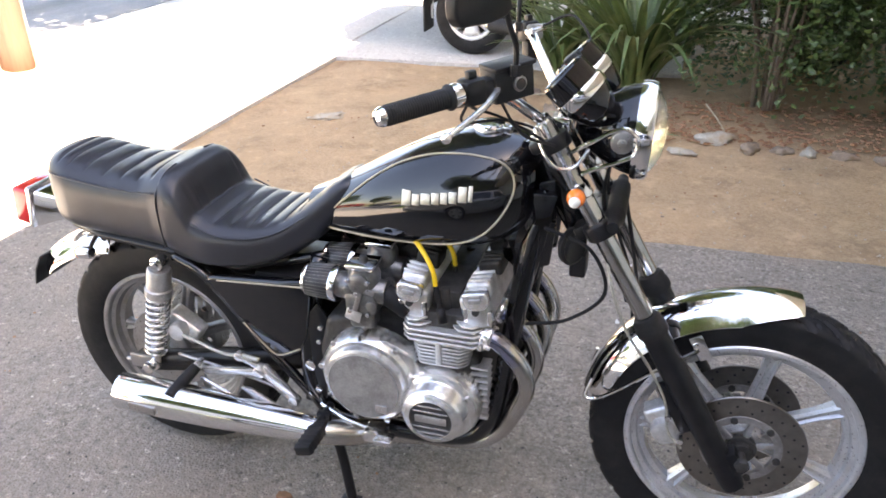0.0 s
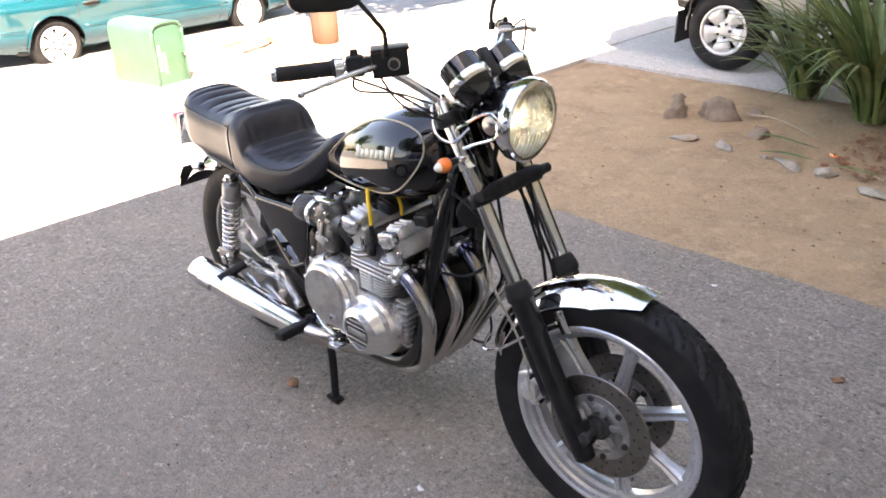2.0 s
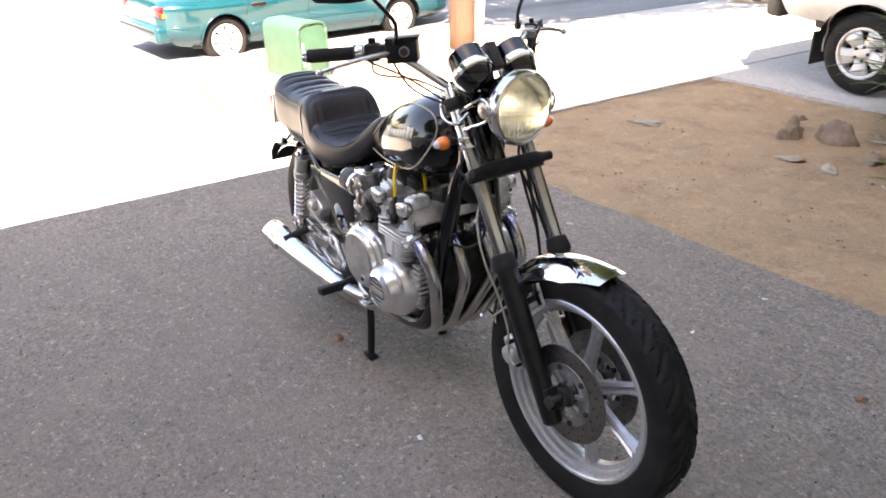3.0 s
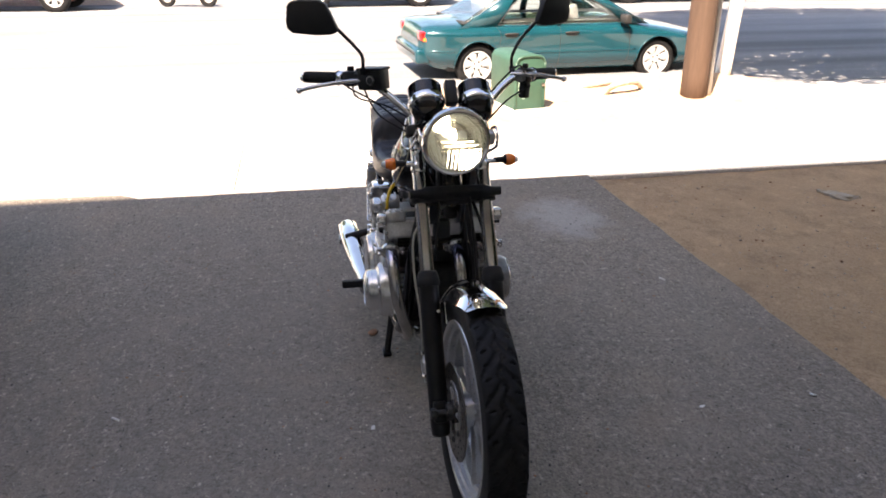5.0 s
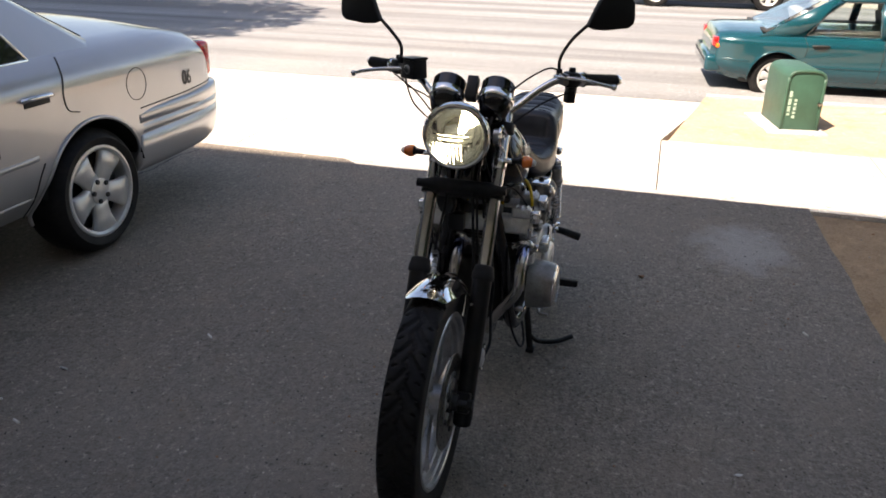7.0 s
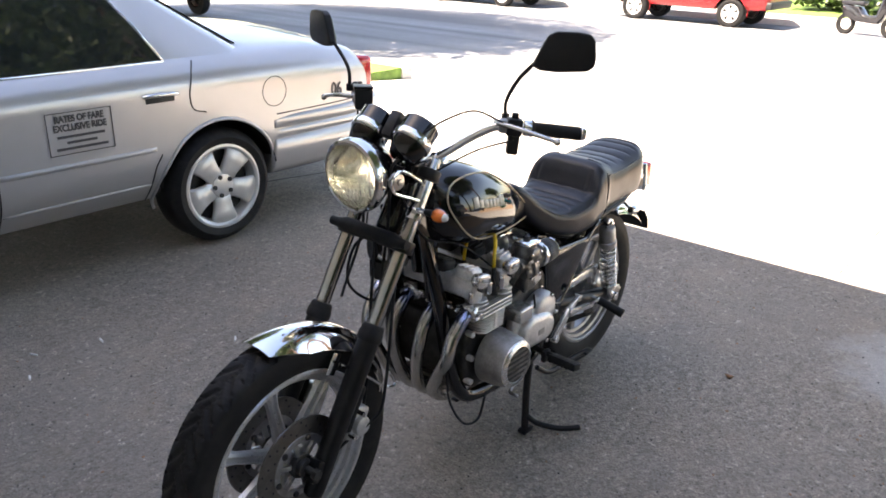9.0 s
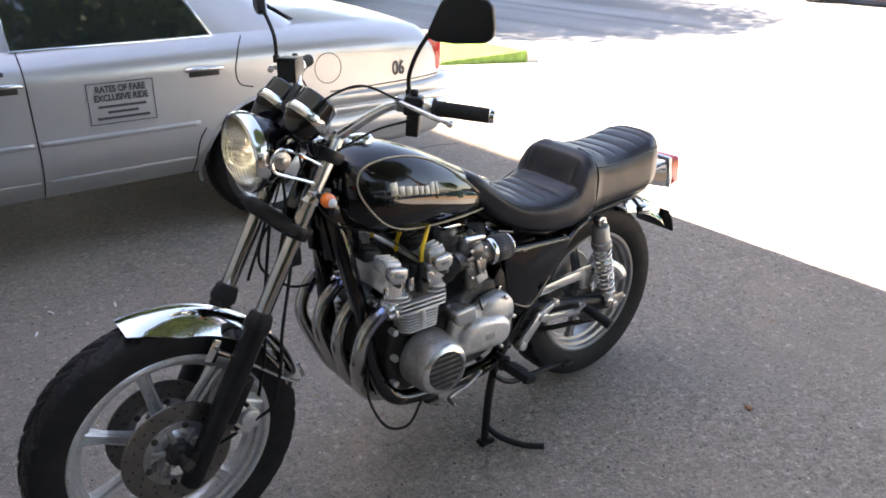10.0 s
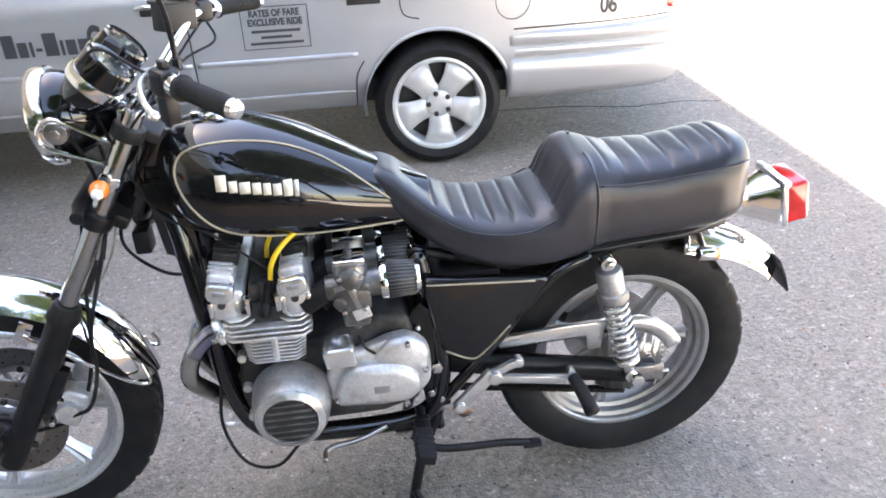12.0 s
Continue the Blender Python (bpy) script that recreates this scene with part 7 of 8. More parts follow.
            part("door_handle", bm, o.get("handle_mat", CHROME), hd)
        for x, z in o.get("mirrors", ()):
            bm = B()
            box(bm, (x, sy * (wb + 0.10), z), (0.10, 0.18, 0.12), None, 0.03, 3)
            part("door_mirror", bm, DARK_TRIM, ob)
    for nm, mat_, c_, s_ in o.get("boxes", ()):
        for sy in ((-1, 1) if c_[1] else (1,)):
            bm = B()
            box(bm, (c_[0], sy * c_[1], c_[2]), s_, None, min(s_) * 0.25, 3)
            part(nm, bm, mat_, ob)
    bm = B()
    box(bm, ((L0 + L1) / 2, 0, lerp(sill, 0) + 0.075), (L1 - L0 - 0.7, 2 * lerp(wid, 0) - 0.24, 0.12), None, 0.03)
    part("underbody", bm, DARK_TRIM, ob)
    return ob, body, side_y


# the taxi: local x = world x - 1.5, its near flank faces the motorcycle
CX, CY = 1.53, -3.085
cab_o = dict(
    ends=(-2.64, 2.70), hubs=(-1.350, 1.560), wheel_r=0.314, arch=0.362, rim=WHEEL_SILVER, spokes=5, rim_k=0.72, track=0.018,
    width=[(-2.64, 0.72), (-2.57, 0.87), (-2.40, 0.945), (-2.1, 0.975), (-1.4, 0.992), (0.3, 0.995), (1.6, 0.985), (2.3, 0.93), (2.6, 0.80), (2.70, 0.66)],
    sill=[(-2.64, 0.40), (-2.42, 0.33), (-1.9, 0.30), (-1.3, 0.305), (1.6, 0.305), (2.4, 0.25), (2.7, 0.30)],
    belt=[(-2.64, 0.64), (-2.55, 0.68), (-2.48, 0.90), (-2.39, 0.955), (-2.0, 0.995), (-1.4, 1.005), (0.8, 0.985), (1.3, 0.93), (2.3, 0.80), (2.62, 0.70), (2.70, 0.58)],
    crown=[(-2.64, 0.0), (-2.44, 0.04), (-2.2, 0.07), (-1.7, 0.085), (1.0, 0.08), (2.4, 0.06), (2.7, 0.0)],
    glass_z=(0.965, 1.455), glass_x=(1.42, 0.55, -0.95, -1.72), glass_w=(0.905, 0.640),
    windows=[[(-1.115, 0.992), (-0.20, 0.990), (-0.20, 1.370), (-0.82, 1.372), (-0.93, 1.300), (-1.02, 1.170)], [(-0.09, 0.990), (0.93, 0.990), (0.62, 1.21), (0.42, 1.345), (-0.09, 1.37)]],
    seams=[[(-0.22, 0.985), (-0.225, 0.62), (-0.23, 0.30)], [(-1.26, 0.985), (-1.215, 0.93), (-1.185, 0.84), (-1.20, 0.76), (-1.27, 0.735)], [(0.95, 0.97), (0.97, 0.6), (0.95, 0.28)], [(-1.0, 0.56), (-0.96, 0.48), (-0.95, 0.30)], [(-1.72, 0.656), (-2.1, 0.659), (-2.40, 0.665), (-2.56, 0.668)]],
    mouldings=[(-0.975, -0.235, 0.590, 0.590, 0.014), (-0.215, 0.93, 0.590, 0.590, 0.014), (-0.96, -0.235, 0.405, 0.405, 0.008), (-0.215, 0.93, 0.405, 0.405, 0.008)],
    handles=[(-1.02, 0.835), (-0.11, 0.845)], mirrors=[(0.95, 1.02)],
    boxes=[("tail_lamp", RED_LENS, (-2.49, 0.850, 0.79), (0.13, 0.13, 0.215)), ("headlamp", POLISHED, (2.50, 0.72, 0.66), (0.18, 0.30, 0.14))])
taxi, taxi_body, taxi_side = car("taxi", (CX, CY, 0), "silver-beige taxi saloon with dark lettering on its doors", SILVER_CAR, cab_o)


def rear_bumper():
    """A moulded bumper that stands proud of the body and wraps round the tail."""
    half = [(-1.700, 0.978), (-1.80, 0.980), (-2.00, 0.982), (-2.25, 0.974), (-2.43, 0.950), (-2.57, 0.905), (-2.65, 0.82), (-2.69, 0.64), (-2.71, 0.35), (-2.72, 0.0)]
    run = curve_points([(x, y, 0) for x, y in half] + [(x, -y, 0) for x, y in half[-2::-1]], 4)
    sec = [(-0.10, 0.295), (-0.060, 0.300), (-0.022, 0.345), (0.000, 0.430), (0.006, 0.512), (0.001, 0.515), (0.001, 0.520), (0.007, 0.523), (0.009, 0.566), (0.004, 0.569), (0.004, 0.574), (0.010, 0.577), (0.010, 0.622), (0.004, 0.640), (-0.10, 0.648)]
    rings = []
    for i, p in enumerate(run):
        d = (run[min(i + 1, len(run) - 1)] - run[max(i - 1, 0)]).normalized()
        n_ = Vector((-d.y, d.x, 0))
        if n_.dot(Vector((p.x + 1.5, p.y, 0))) < 0:
            n_ = -n_
        rings.append([(p.x + n_.x * o, p.y + n_.y * o, z + (0.02 if z > 0.6 else 0.0) * max(0, -2.2 - p.x)) for o, z in sec])
    bm = B()
    loft(bm, rings)
    part("bumper", bm, SILVER_CAR, taxi, "body-coloured wraparound rear bumper", 30)


rear_bumper()


def on_taxi(x, z, lift=0.0045):
    """A pose on the flank that faces the motorcycle, for a plate or lettering at world x and height z."""
    y = taxi_side(x - CX, z)
    dy = (taxi_side(x - CX, z + 0.02) - taxi_side(x - CX, z - 0.02)) / 0.04
    up = Vector((0, dy, 1)).normalized()
    n_ = Vector((0, 1, -dy)).normalized()
    m = Matrix.Identity(4)
    right = Vector((-1, 0, 0))
    for i, v in enumerate((right, up, n_)):
        m[0][i], m[1][i], m[2][i] = v
    return Matrix.Translation(Vector((x - CX, y, z)) + n_ * lift) @ m


def flat_bar(name, w, h, mat, parent, m, label=""):
    bm = B()
    box(bm, (0, 0, 0), (w, h, 0.0012))
    ob = part(name, bm, mat, parent, label)
    ob.matrix_basis = m
    return ob


text_mesh("lettering", "06", 0.078, INK, taxi_body, on_taxi(-0.655, 0.735), "black fleet number lettering", width=0.085)
text_mesh("lettering", "C", 0.112, INK, taxi_body, on_taxi(1.712, 0.738), "black door lettering", width=0.062, weight=0.06)
text_mesh("lettering", "AB", 0.066, INK, taxi_body, on_taxi(1.608, 0.718), "black door lettering", width=0.115, weight=0.03)
x = 2.108
for w, h in ((0.052, 0.100), (0.040, 0.066), (0.014, 0.066), (0.026, 0.014), (0.058, 0.100), (0.014, 0.066), (0.042, 0.066), (0.042, 0.066)):
    flat_bar("name_block", w, h, INK, taxi_body, on_taxi(x - w / 2, 0.685 + h / 2 if h > 0.02 else 0.715), "plain dark block in place of a company name")
    x -= w + 0.011
flat_bar("name_bar", 0.19, 0.016, ALLOY_DARK, taxi_body, on_taxi(1.64, 0.660), "plain grey bar of small writing")
# fare notice on the rear door
for dz, w, h in ((0.094, 0.304, 0.004), (-0.094, 0.304, 0.004)):
    flat_bar("notice_border", w, h, INK, taxi_body, on_taxi(0.918, 0.742 + dz))
for dx in (-0.150, 0.150):
    flat_bar("notice_border", 0.004, 0.188, INK, taxi_body, on_taxi(0.918 + dx, 0.742))
text_mesh("notice_lettering", "RATES OF FARE", 0.029, INK, taxi_body, on_taxi(0.918, 0.806), width=0.225, weight=0.06)
text_mesh("notice_lettering", "EXCLUSIVE RIDE", 0.029, INK, taxi_body, on_taxi(0.918, 0.766), width=0.245, weight=0.06)
for z, w in ((0.727, 0.22), (0.700, 0.14), (0.673, 0.24)):
    flat_bar("notice_line", w, 0.012, INK, taxi_body, on_taxi(0.918, z), "plain dark bar of small writing")
bm = B()
pts = [on_taxi(-0.185 + 0.082 * math.cos(a), 0.785 + 0.082 * math.sin(a), 0.0).translation for a in [math.tau * k / 36 for k in range(37)]]
tube(bm, pts, 0.0024, 5, 1)
part("fuel_flap_gap", bm, DARK_TRIM, taxi_body)
flat_bar("lock_slot", 0.062, 0.020, DARK_TRIM, taxi_body, on_taxi(1.415, 0.912))

saloon_o = dict(
    ends=(-2.05, 2.25), hubs=(-1.30, 1.26), wheel_r=0.282, arch=0.312, rim=WHEEL_SILVER, spokes=7, rim_k=0.66,
    width=[(-2.05, 0.60), (-1.97, 0.74), (-1.72, 0.82), (-1.2, 0.845), (1.2, 0.845), (1.9, 0.78), (2.2, 0.62), (2.25, 0.54)],
    sill=[(-2.05, 0.34), (-1.8, 0.25), (-1.2, 0.20), (1.3, 0.19), (2.25, 0.23)],
    belt=[(-2.05, 0.62), (-2.02, 0.72), (-1.97, 0.772), (-1.8, 0.785), (-1.2, 0.79), (0.7, 0.775), (1.0, 0.745), (1.9, 0.60), (2.2, 0.52), (2.25, 0.46)],
    crown=[(-2.05, 0.0), (-1.78, 0.05), (1.0, 0.06), (2.0, 0.05), (2.25, 0.0)],
    glass_z=(0.755, 1.215), glass_x=(1.12, 0.30, -0.75, -1.55), glass_w=(0.780, 0.545),
    windows=[[(-1.02, 0.790), (-0.22, 0.790), (-0.22, 1.155), (-0.62, 1.155), (-0.80, 1.025)], [(-0.14, 0.790), (0.78, 0.790), (0.55, 0.945), (0.20, 1.145), (-0.14, 1.155)]],
    seams=[[(-0.18, 0.785), (-0.18, 0.50), (-0.19, 0.25)], [(-1.05, 0.785), (-1.0, 0.66), (-1.02, 0.55)], [(0.80, 0.77), (0.82, 0.50), (0.80, 0.23)]],
    mouldings=[(-0.98, 0.92, 0.44, 0.44, 0.014), (-1.92, -1.62, 0.485, 0.475, 0.012)], handles=[(-0.86, 0.665), (-0.02, 0.665)], handle_mat=DARK_TRIM, mirrors=[(0.72, 0.84)], trim=DARK_TRIM, glass=CLEAR_CAR_GLASS, open_cabin=True,
    pillars=[[(-1.55, 0.755), (-1.00, 0.775), (-0.80, 1.025), (-0.60, 1.16), (-0.72, 1.205)], [(-0.225, 0.765), (-0.135, 0.765), (-0.135, 1.185), (-0.225, 1.185)], [(0.76, 0.775), (1.12, 0.755), (0.30, 1.205), (0.19, 1.15), (0.53, 0.955)], [(-0.72, 1.205), (-0.64, 1.147), (0.22, 1.143), (0.30, 1.205)]],
    boxes=[("tail_lamp", RED_LENS, (-1.985, 0.60, 0.665), (0.12, 0.24, 0.115)), ("indicator", AMBER, (-1.965, 0.715, 0.625), (0.09, 0.05, 0.05)), ("bumper", TEAL_CAR, (-2.01, 0.0, 0.41), (0.20, 1.44, 0.20)), ("rub_strip", DARK_TRIM, (-2.10, 0.0, 0.44), (0.03, 1.30, 0.03)), ("headlamp", POLISHED, (2.08, 0.52, 0.50), (0.14, 0.28, 0.09))])
sat, _, _ = car("saloon_car", Matrix.Translation((-7.10, 2.93, -0.28)) @ Matrix.Rotation(radians(93.5), 4, "Z") @ Matrix.Scale(0.950, 4), "teal saloon parked at the kerb", TEAL_CAR, saloon_o)

wagon_o = dict(
    ends=(-2.15, 2.2), hubs=(-1.33, 1.30), wheel_r=0.36, arch=0.41, rim=WHEEL_SILVER, spokes=5, rim_k=0.60,
    width=[(-2.15, 0.72), (-2.05, 0.83), (-1.2, 0.87), (1.6, 0.87), (2.1, 0.78), (2.2, 0.66)],
    sill=[(-2.15, 0.52), (-1.2, 0.44), (1.3, 0.42), (2.2, 0.48)],
    belt=[(-2.15, 0.90), (-2.08, 1.08), (1.0, 1.08), (1.3, 1.04), (2.05, 0.94), (2.2, 0.80)],
    crown=[(-2.15, 0.0), (-1.9, 0.03), (1.4, 0.05), (2.2, 0.0)],
    glass_z=(1.05, 1.66), glass_x=(1.15, 0.55, -1.95, -2.08), glass_w=(0.82, 0.66),
    windows=[[(-1.9, 1.10), (-1.05, 1.10), (-1.05, 1.56), (-1.85, 1.56)], [(-0.95, 1.10), (-0.10, 1.10), (-0.10, 1.56), (-0.95, 1.56)], [(0.0, 1.10), (0.85, 1.10), (0.5, 1.56), (0.0, 1.56)]],
    seams=[[(-0.05, 1.07), (-0.05, 0.5)], [(0.9, 1.07), (0.9, 0.5)], [(-1.0, 1.07), (-0.98, 0.85)]], mouldings=[(-0.9, 0.86, 0.66, 0.66, 0.03)], handles=[(-0.78, 0.95), (0.08, 0.95)], trim=DARK_TRIM, mould_mat=DARK_TRIM,
    boxes=[("bumper", DARK_TRIM, (-2.18, 0.0, 0.58), (0.16, 1.5, 0.18)), ("bumper", DARK_TRIM, (2.2, 0.0, 0.58), (0.16, 1.5, 0.18)), ("tail_lamp", RED_LENS, (-2.12, 0.72, 0.86), (0.08, 0.14, 0.24))])
neigh = dict(wagon_o, wheel_r=0.315, arch=0.365, boxes=wagon_o["boxes"] + [("tow_bar", DARK_TRIM, (-2.34, 0.0, 0.42), (0.22, 0.07, 0.06)), ("mud_flap", DARK_TRIM, (-1.74, 0.70, 0.30), (0.015, 0.24, 0.26))])
car("off_road_car", (0.83, 5.55, 0), "pale off-road car parked on the next driveway", WHITE_CAR, neigh)
red_o = dict(wagon_o, belt=[(-2.15, 0.80), (-2.08, 0.98), (1.0, 1.00), (1.3, 0.98), (2.05, 0.90), (2.2, 0.76)])
FAR_X, FAR_Z = -18.35, -0.355
for nm, y, turn, mat_, lab in (("far_car", -7.45, 90, RED_CAR, "red off-road car parked across the street"), ("far_car", 1.4, -90, DARK_CAR, "dark off-road car parked across the street"),
                               ("far_car", 9.8, -90, WHITE_CAR, "white estate car parked across the street"), ("far_car", -14.5, 90, DARK_CAR, "dark estate car parked across the street")):
    car(nm, Matrix.Translation((FAR_X, y, FAR_Z)) @ Matrix.Rotation(radians(turn), 4, "Z"), lab, mat_, red_o)
suv_o = dict(wagon_o, boxes=[("bumper", CHROME, (2.2, 0.0, 0.56), (0.16, 1.5, 0.17)), ("grille", CHROME, (2.17, 0.0, 0.80), (0.10, 0.9, 0.20)), ("bumper", DARK_TRIM, (-2.18, 0.0, 0.58), (0.16, 1.5, 0.18))])
car("kerbside_car", Matrix.Translation((-7.35, -16.2, -0.20)) @ Matrix.Rotation(radians(90), 4, "Z"), "dark off-road car with a chrome bumper at the kerb", DARK_CAR, suv_o)


def scooter():
    ob = empty("scooter", Matrix.Translation((-18.6, -3.2, FAR_Z)) @ Matrix.Rotation(radians(75), 4, "Z"), "small dark scooter parked across the street", "scooter")
    for x in (-0.55, 0.55):
        bm = B()
        lathe(bm, [(0.14, -0.03), (0.22, -0.04), (0.25, 0), (0.22, 0.04), (0.14, 0.03)], (x, 0, 0.25), (0, 1, 0), 24, close=True)
        part("tyre", bm, RUBBER, ob)
    bm = B()
    prism(bm, [(-0.6, 0.42), (-0.2, 0.32), (0.25, 0.30), (0.42, 0.60), (0.38, 0.90), (0.28, 0.90), (0.20, 0.50), (-0.1, 0.48), (-0.25, 0.66), (-0.65, 0.70)], "xz", -0.14, 0.14, 0.03)
    part("body", bm, DARK_CAR, ob)
    bm = B()
    box(bm, (-0.42, 0, 0.74), (0.55, 0.24, 0.09), None, 0.03)
    part("seat", bm, VINYL, ob)
    bm = B()
    tube(bm, [(0.30, -0.3, 1.0), (0.34, 0, 0.95), (0.30, 0.3, 1.0)], 0.014, 8)
    cyl(bm, (0.34, 0, 0.95), (0.56, 0, 0.25), 0.025, None, 10)
    part("handlebar", bm, CHROME, ob)


scooter()


# ---- street furniture ----
def utility_box():
    m = Matrix.Translation((-4.06, 1.64, -0.085)) @ Matrix.Rotation(radians(10), 4, "Z")
    ob = empty("utility_box", m, "green metal utility cabinet with a curved top", "utility box")
    w, d, h = 0.155, 0.28, 0.575
    prof = [(-w, 0.0), (w, 0.0), (w, h - 0.10)] + [(w * math.copysign(abs(math.cos(a)) ** 0.55, math.cos(a)), h - 0.10 + 0.10 * abs(math.sin(a)) ** 0.7) for a in [math.pi * k / 14 for k in range(1, 14)]] + [(-w, h - 0.10)]
    bm = B()
    prism(bm, prof, "yz", -d, d, 0.008)
    body = part("body", bm, GREEN_BOX, ob)
    bm = B()      # rounded hood lip that stands proud round the door
    edge = [(d + 0.004, y * 0.95, z * 0.985) for y, z in prof[1:]] + [(d + 0.004, -w * 0.95, 0.0)]
    tube(bm, edge, 0.014, 8, 2)
    part("hood_lip", bm, GREEN_BOX, ob)
    bm = B()
    ins = [(y * 0.90, 0.012 + z * 0.945) for y, z in prof]
    prism(bm, ins, "yz", d - 0.002, d + 0.005, 0.002)
    door = part("door", bm, GREEN_BOX, ob)
    for y, z0, hs in ((-0.108, 0.40, (0.05, 0.03)), (-0.108, 0.315, (0.03, 0.045, 0.02)), (-0.062, 0.335, (0.02, 0.02, 0.03, 0.02, 0.025))):
        for hh in hs:
            bm = B()
            box(bm, (d + 0.006, y, z0 - hh / 2), (0.002, 0.024, hh))
            part("stencil_bar", bm, STENCIL, door, "plain pale bar of worn stencilling")
            z0 -= hh + 0.012
    bm = B()
    cyl(bm, (d + 0.010, 0.13, 0.30), (d + 0.030, 0.13, 0.30), 0.016, None, 12, 0.003)
    part("lock", bm, STEEL, door)
    bm = B()
    box(bm, (-4.02, 1.61, -0.045), (0.78, 0.50, 0.07), Matrix.Rotation(radians(10), 4, "Z"), 0.012)
    tagged(part("concrete_pad", bm, CONCRETE), "small pale concrete pad under the utility cabinet", "pad")


def utility_pole():
    ob = empty("utility_pole", (-4.05, 3.50, -0.11), "weathered brown wooden utility pole", "pole")
    bm = B()
    rings = []
    for k in range(25):
        z = 9.0 * k / 24 - 0.05
        r = 0.132 - 0.03 * k / 24
        rings.append([(math.cos(a) * r * (1 + 0.03 * noise.noise(Vector((math.cos(a) * 2, math.sin(a) * 2, z * 0.3)))), math.sin(a) * r * (1 + 0.03 * noise.noise(Vector((math.cos(a) * 2, math.sin(a) * 2, z * 0.3)))), z) for a in [math.tau * j / 20 for j in range(20)]])
    loft(bm, rings)
    part("shaft", bm, POLE_WOOD, ob)
    bm = B()
    cyl(bm, (0.02, 0.152, -0.05), (0.02, 0.140, 4.0), 0.028, None, 12)
    part("conduit", bm, STEEL, ob, "grey conduit up the pole")
    bm = B()
    tube(bm, [(-4.72, 4.17, -0.06), (-4.69, 4.24, 1.1), (-4.64, 4.40, 2.4)], 0.085, 14, 4, 0.06)
    tagged(part("guy_guard", bm, WHITE_PLASTIC), "leaning white plastic guard over a guy wire", "wire guard")
    cyl_b = B()
    cyl(cyl_b, (-4.64, 4.40, 2.4), (-3.9, 7.4, 9.0), 0.006, None, 6)
    tagged(part("guy_wire", cyl_b, STEEL), "thin steel guy wire above its white guard", "wire")


utility_box()
utility_pole()
for pts, r in (([(-4.30, 2.60, -0.03), (-4.25, 2.72, 0.09), (-4.28, 2.95, 0.11), (-4.40, 3.10, 0.02)], 0.035), ([(-4.65, 2.40, -0.02), (-4.60, 2.75, 0.05), (-4.62, 3.20, 0.06), (-4.70, 3.60, -0.02)], 0.03), ([(-4.55, 3.55, -0.03), (-4.62, 3.9, 0.07), (-4.55, 4.3, 0.05), (-4.6, 4.7, -0.03)], 0.035)):
    bm = B()
    tube(bm, pts, r, 10, 8, r * 0.6)
    tagged(part("tree_root", bm, PALE_STONE), "bleached surface root in the sandy strip", "root", "roots beside the pole")


# ---- plants ----
def strap_plant(at, count, size, seed, label):
    rnd = random.Random(seed)
    ob = empty("flax_plant", at, label, "plant", "strap-leaved plants")
    for k in range(count):
        a = math.tau * k * 0.382 + rnd.uniform(-0.25, 0.25)
        reach = size * rnd.uniform(0.45, 1.0)
        rise = size * rnd.uniform(0.75, 1.25) * (1.35 - reach / size * 0.55)
        droop = rnd.uniform(0.15, 0.75) * rise * (reach / size)
        hw = rnd.uniform(0.011, 0.021)
        e, s_ = Vector((math.cos(a), math.sin(a), 0)), Vector((-math.sin(a), math.cos(a), 0))
        o = e * rnd.uniform(0.02, 0.12) + s_ * rnd.uniform(-0.06, 0.06)
        rows = []
        n = 9
        for i in range(n + 1):
            t = i / n
            p = o + e * reach * t ** 1.35 + Vector((0, 0, rise * t - droop * t ** 2.6))
            w = hw * (0.55 + 1.3 * t * (1 - t) + 0.2) * (1 - t ** 4) + 0.0006
            fold = Vector((0, 0, -w * 0.55))
            rows.append([p + s_ * w, p + fold, p - s_ * w])
        bm = B()
        loft(bm, rows, cap=False, closed=False)
        part("leaf", bm, STRAP, ob)
    return ob


def bush_mesh(rnd, centre, rad, leaves, size, hollow=0.35):
    """A crown of many small bent leaves round twiggy clumps."""
    verts, faces = [], []
    clumps = [Vector((rnd.gauss(0, 0.5), rnd.gauss(0, 0.5), rnd.gauss(0, 0.45))) for _ in range(max(8, leaves // 90))]
    for k in range(leaves):
        c = rnd.choice(clumps)
        p = c + Vector((rnd.gauss(0, 0.17), rnd.gauss(0, 0.17), rnd.gauss(0, 0.17)))
        if p.length > 1.15:
            p = p.normalized() * rnd.uniform(0.8, 1.15)
        p = Vector(centre) + Vector((p.x * rad[0], p.y * rad[1], p.z * rad[2]))
        if p.z < 0.02:
            p.z = 0.02 + rnd.random() * 0.15
        d = Vector((rnd.uniform(-1, 1), rnd.uniform(-1, 1), rnd.uniform(-0.7, 0.5))).normalized()
        u = d.cross(Vector((rnd.uniform(-1, 1), rnd.uniform(-1, 1), 1.2))).normalized()
        n_ = d.cross(u)
        L, W = size * rnd.uniform(0.7, 1.3), size * rnd.uniform(0.25, 0.42)
        i = len(verts)
        verts += [p, p + d * L * 0.45 + u * W + n_ * W * 0.3, p + d * L * 0.5, p + d * L * 0.45 - u * W + n_ * W * 0.3, p + d * L - n_ * L * 0.12]
        faces += [(i, i + 1, i + 2), (i, i + 2, i + 3), (i + 1, i + 4, i + 2), (i + 2, i + 4, i + 3)]
    return verts, faces


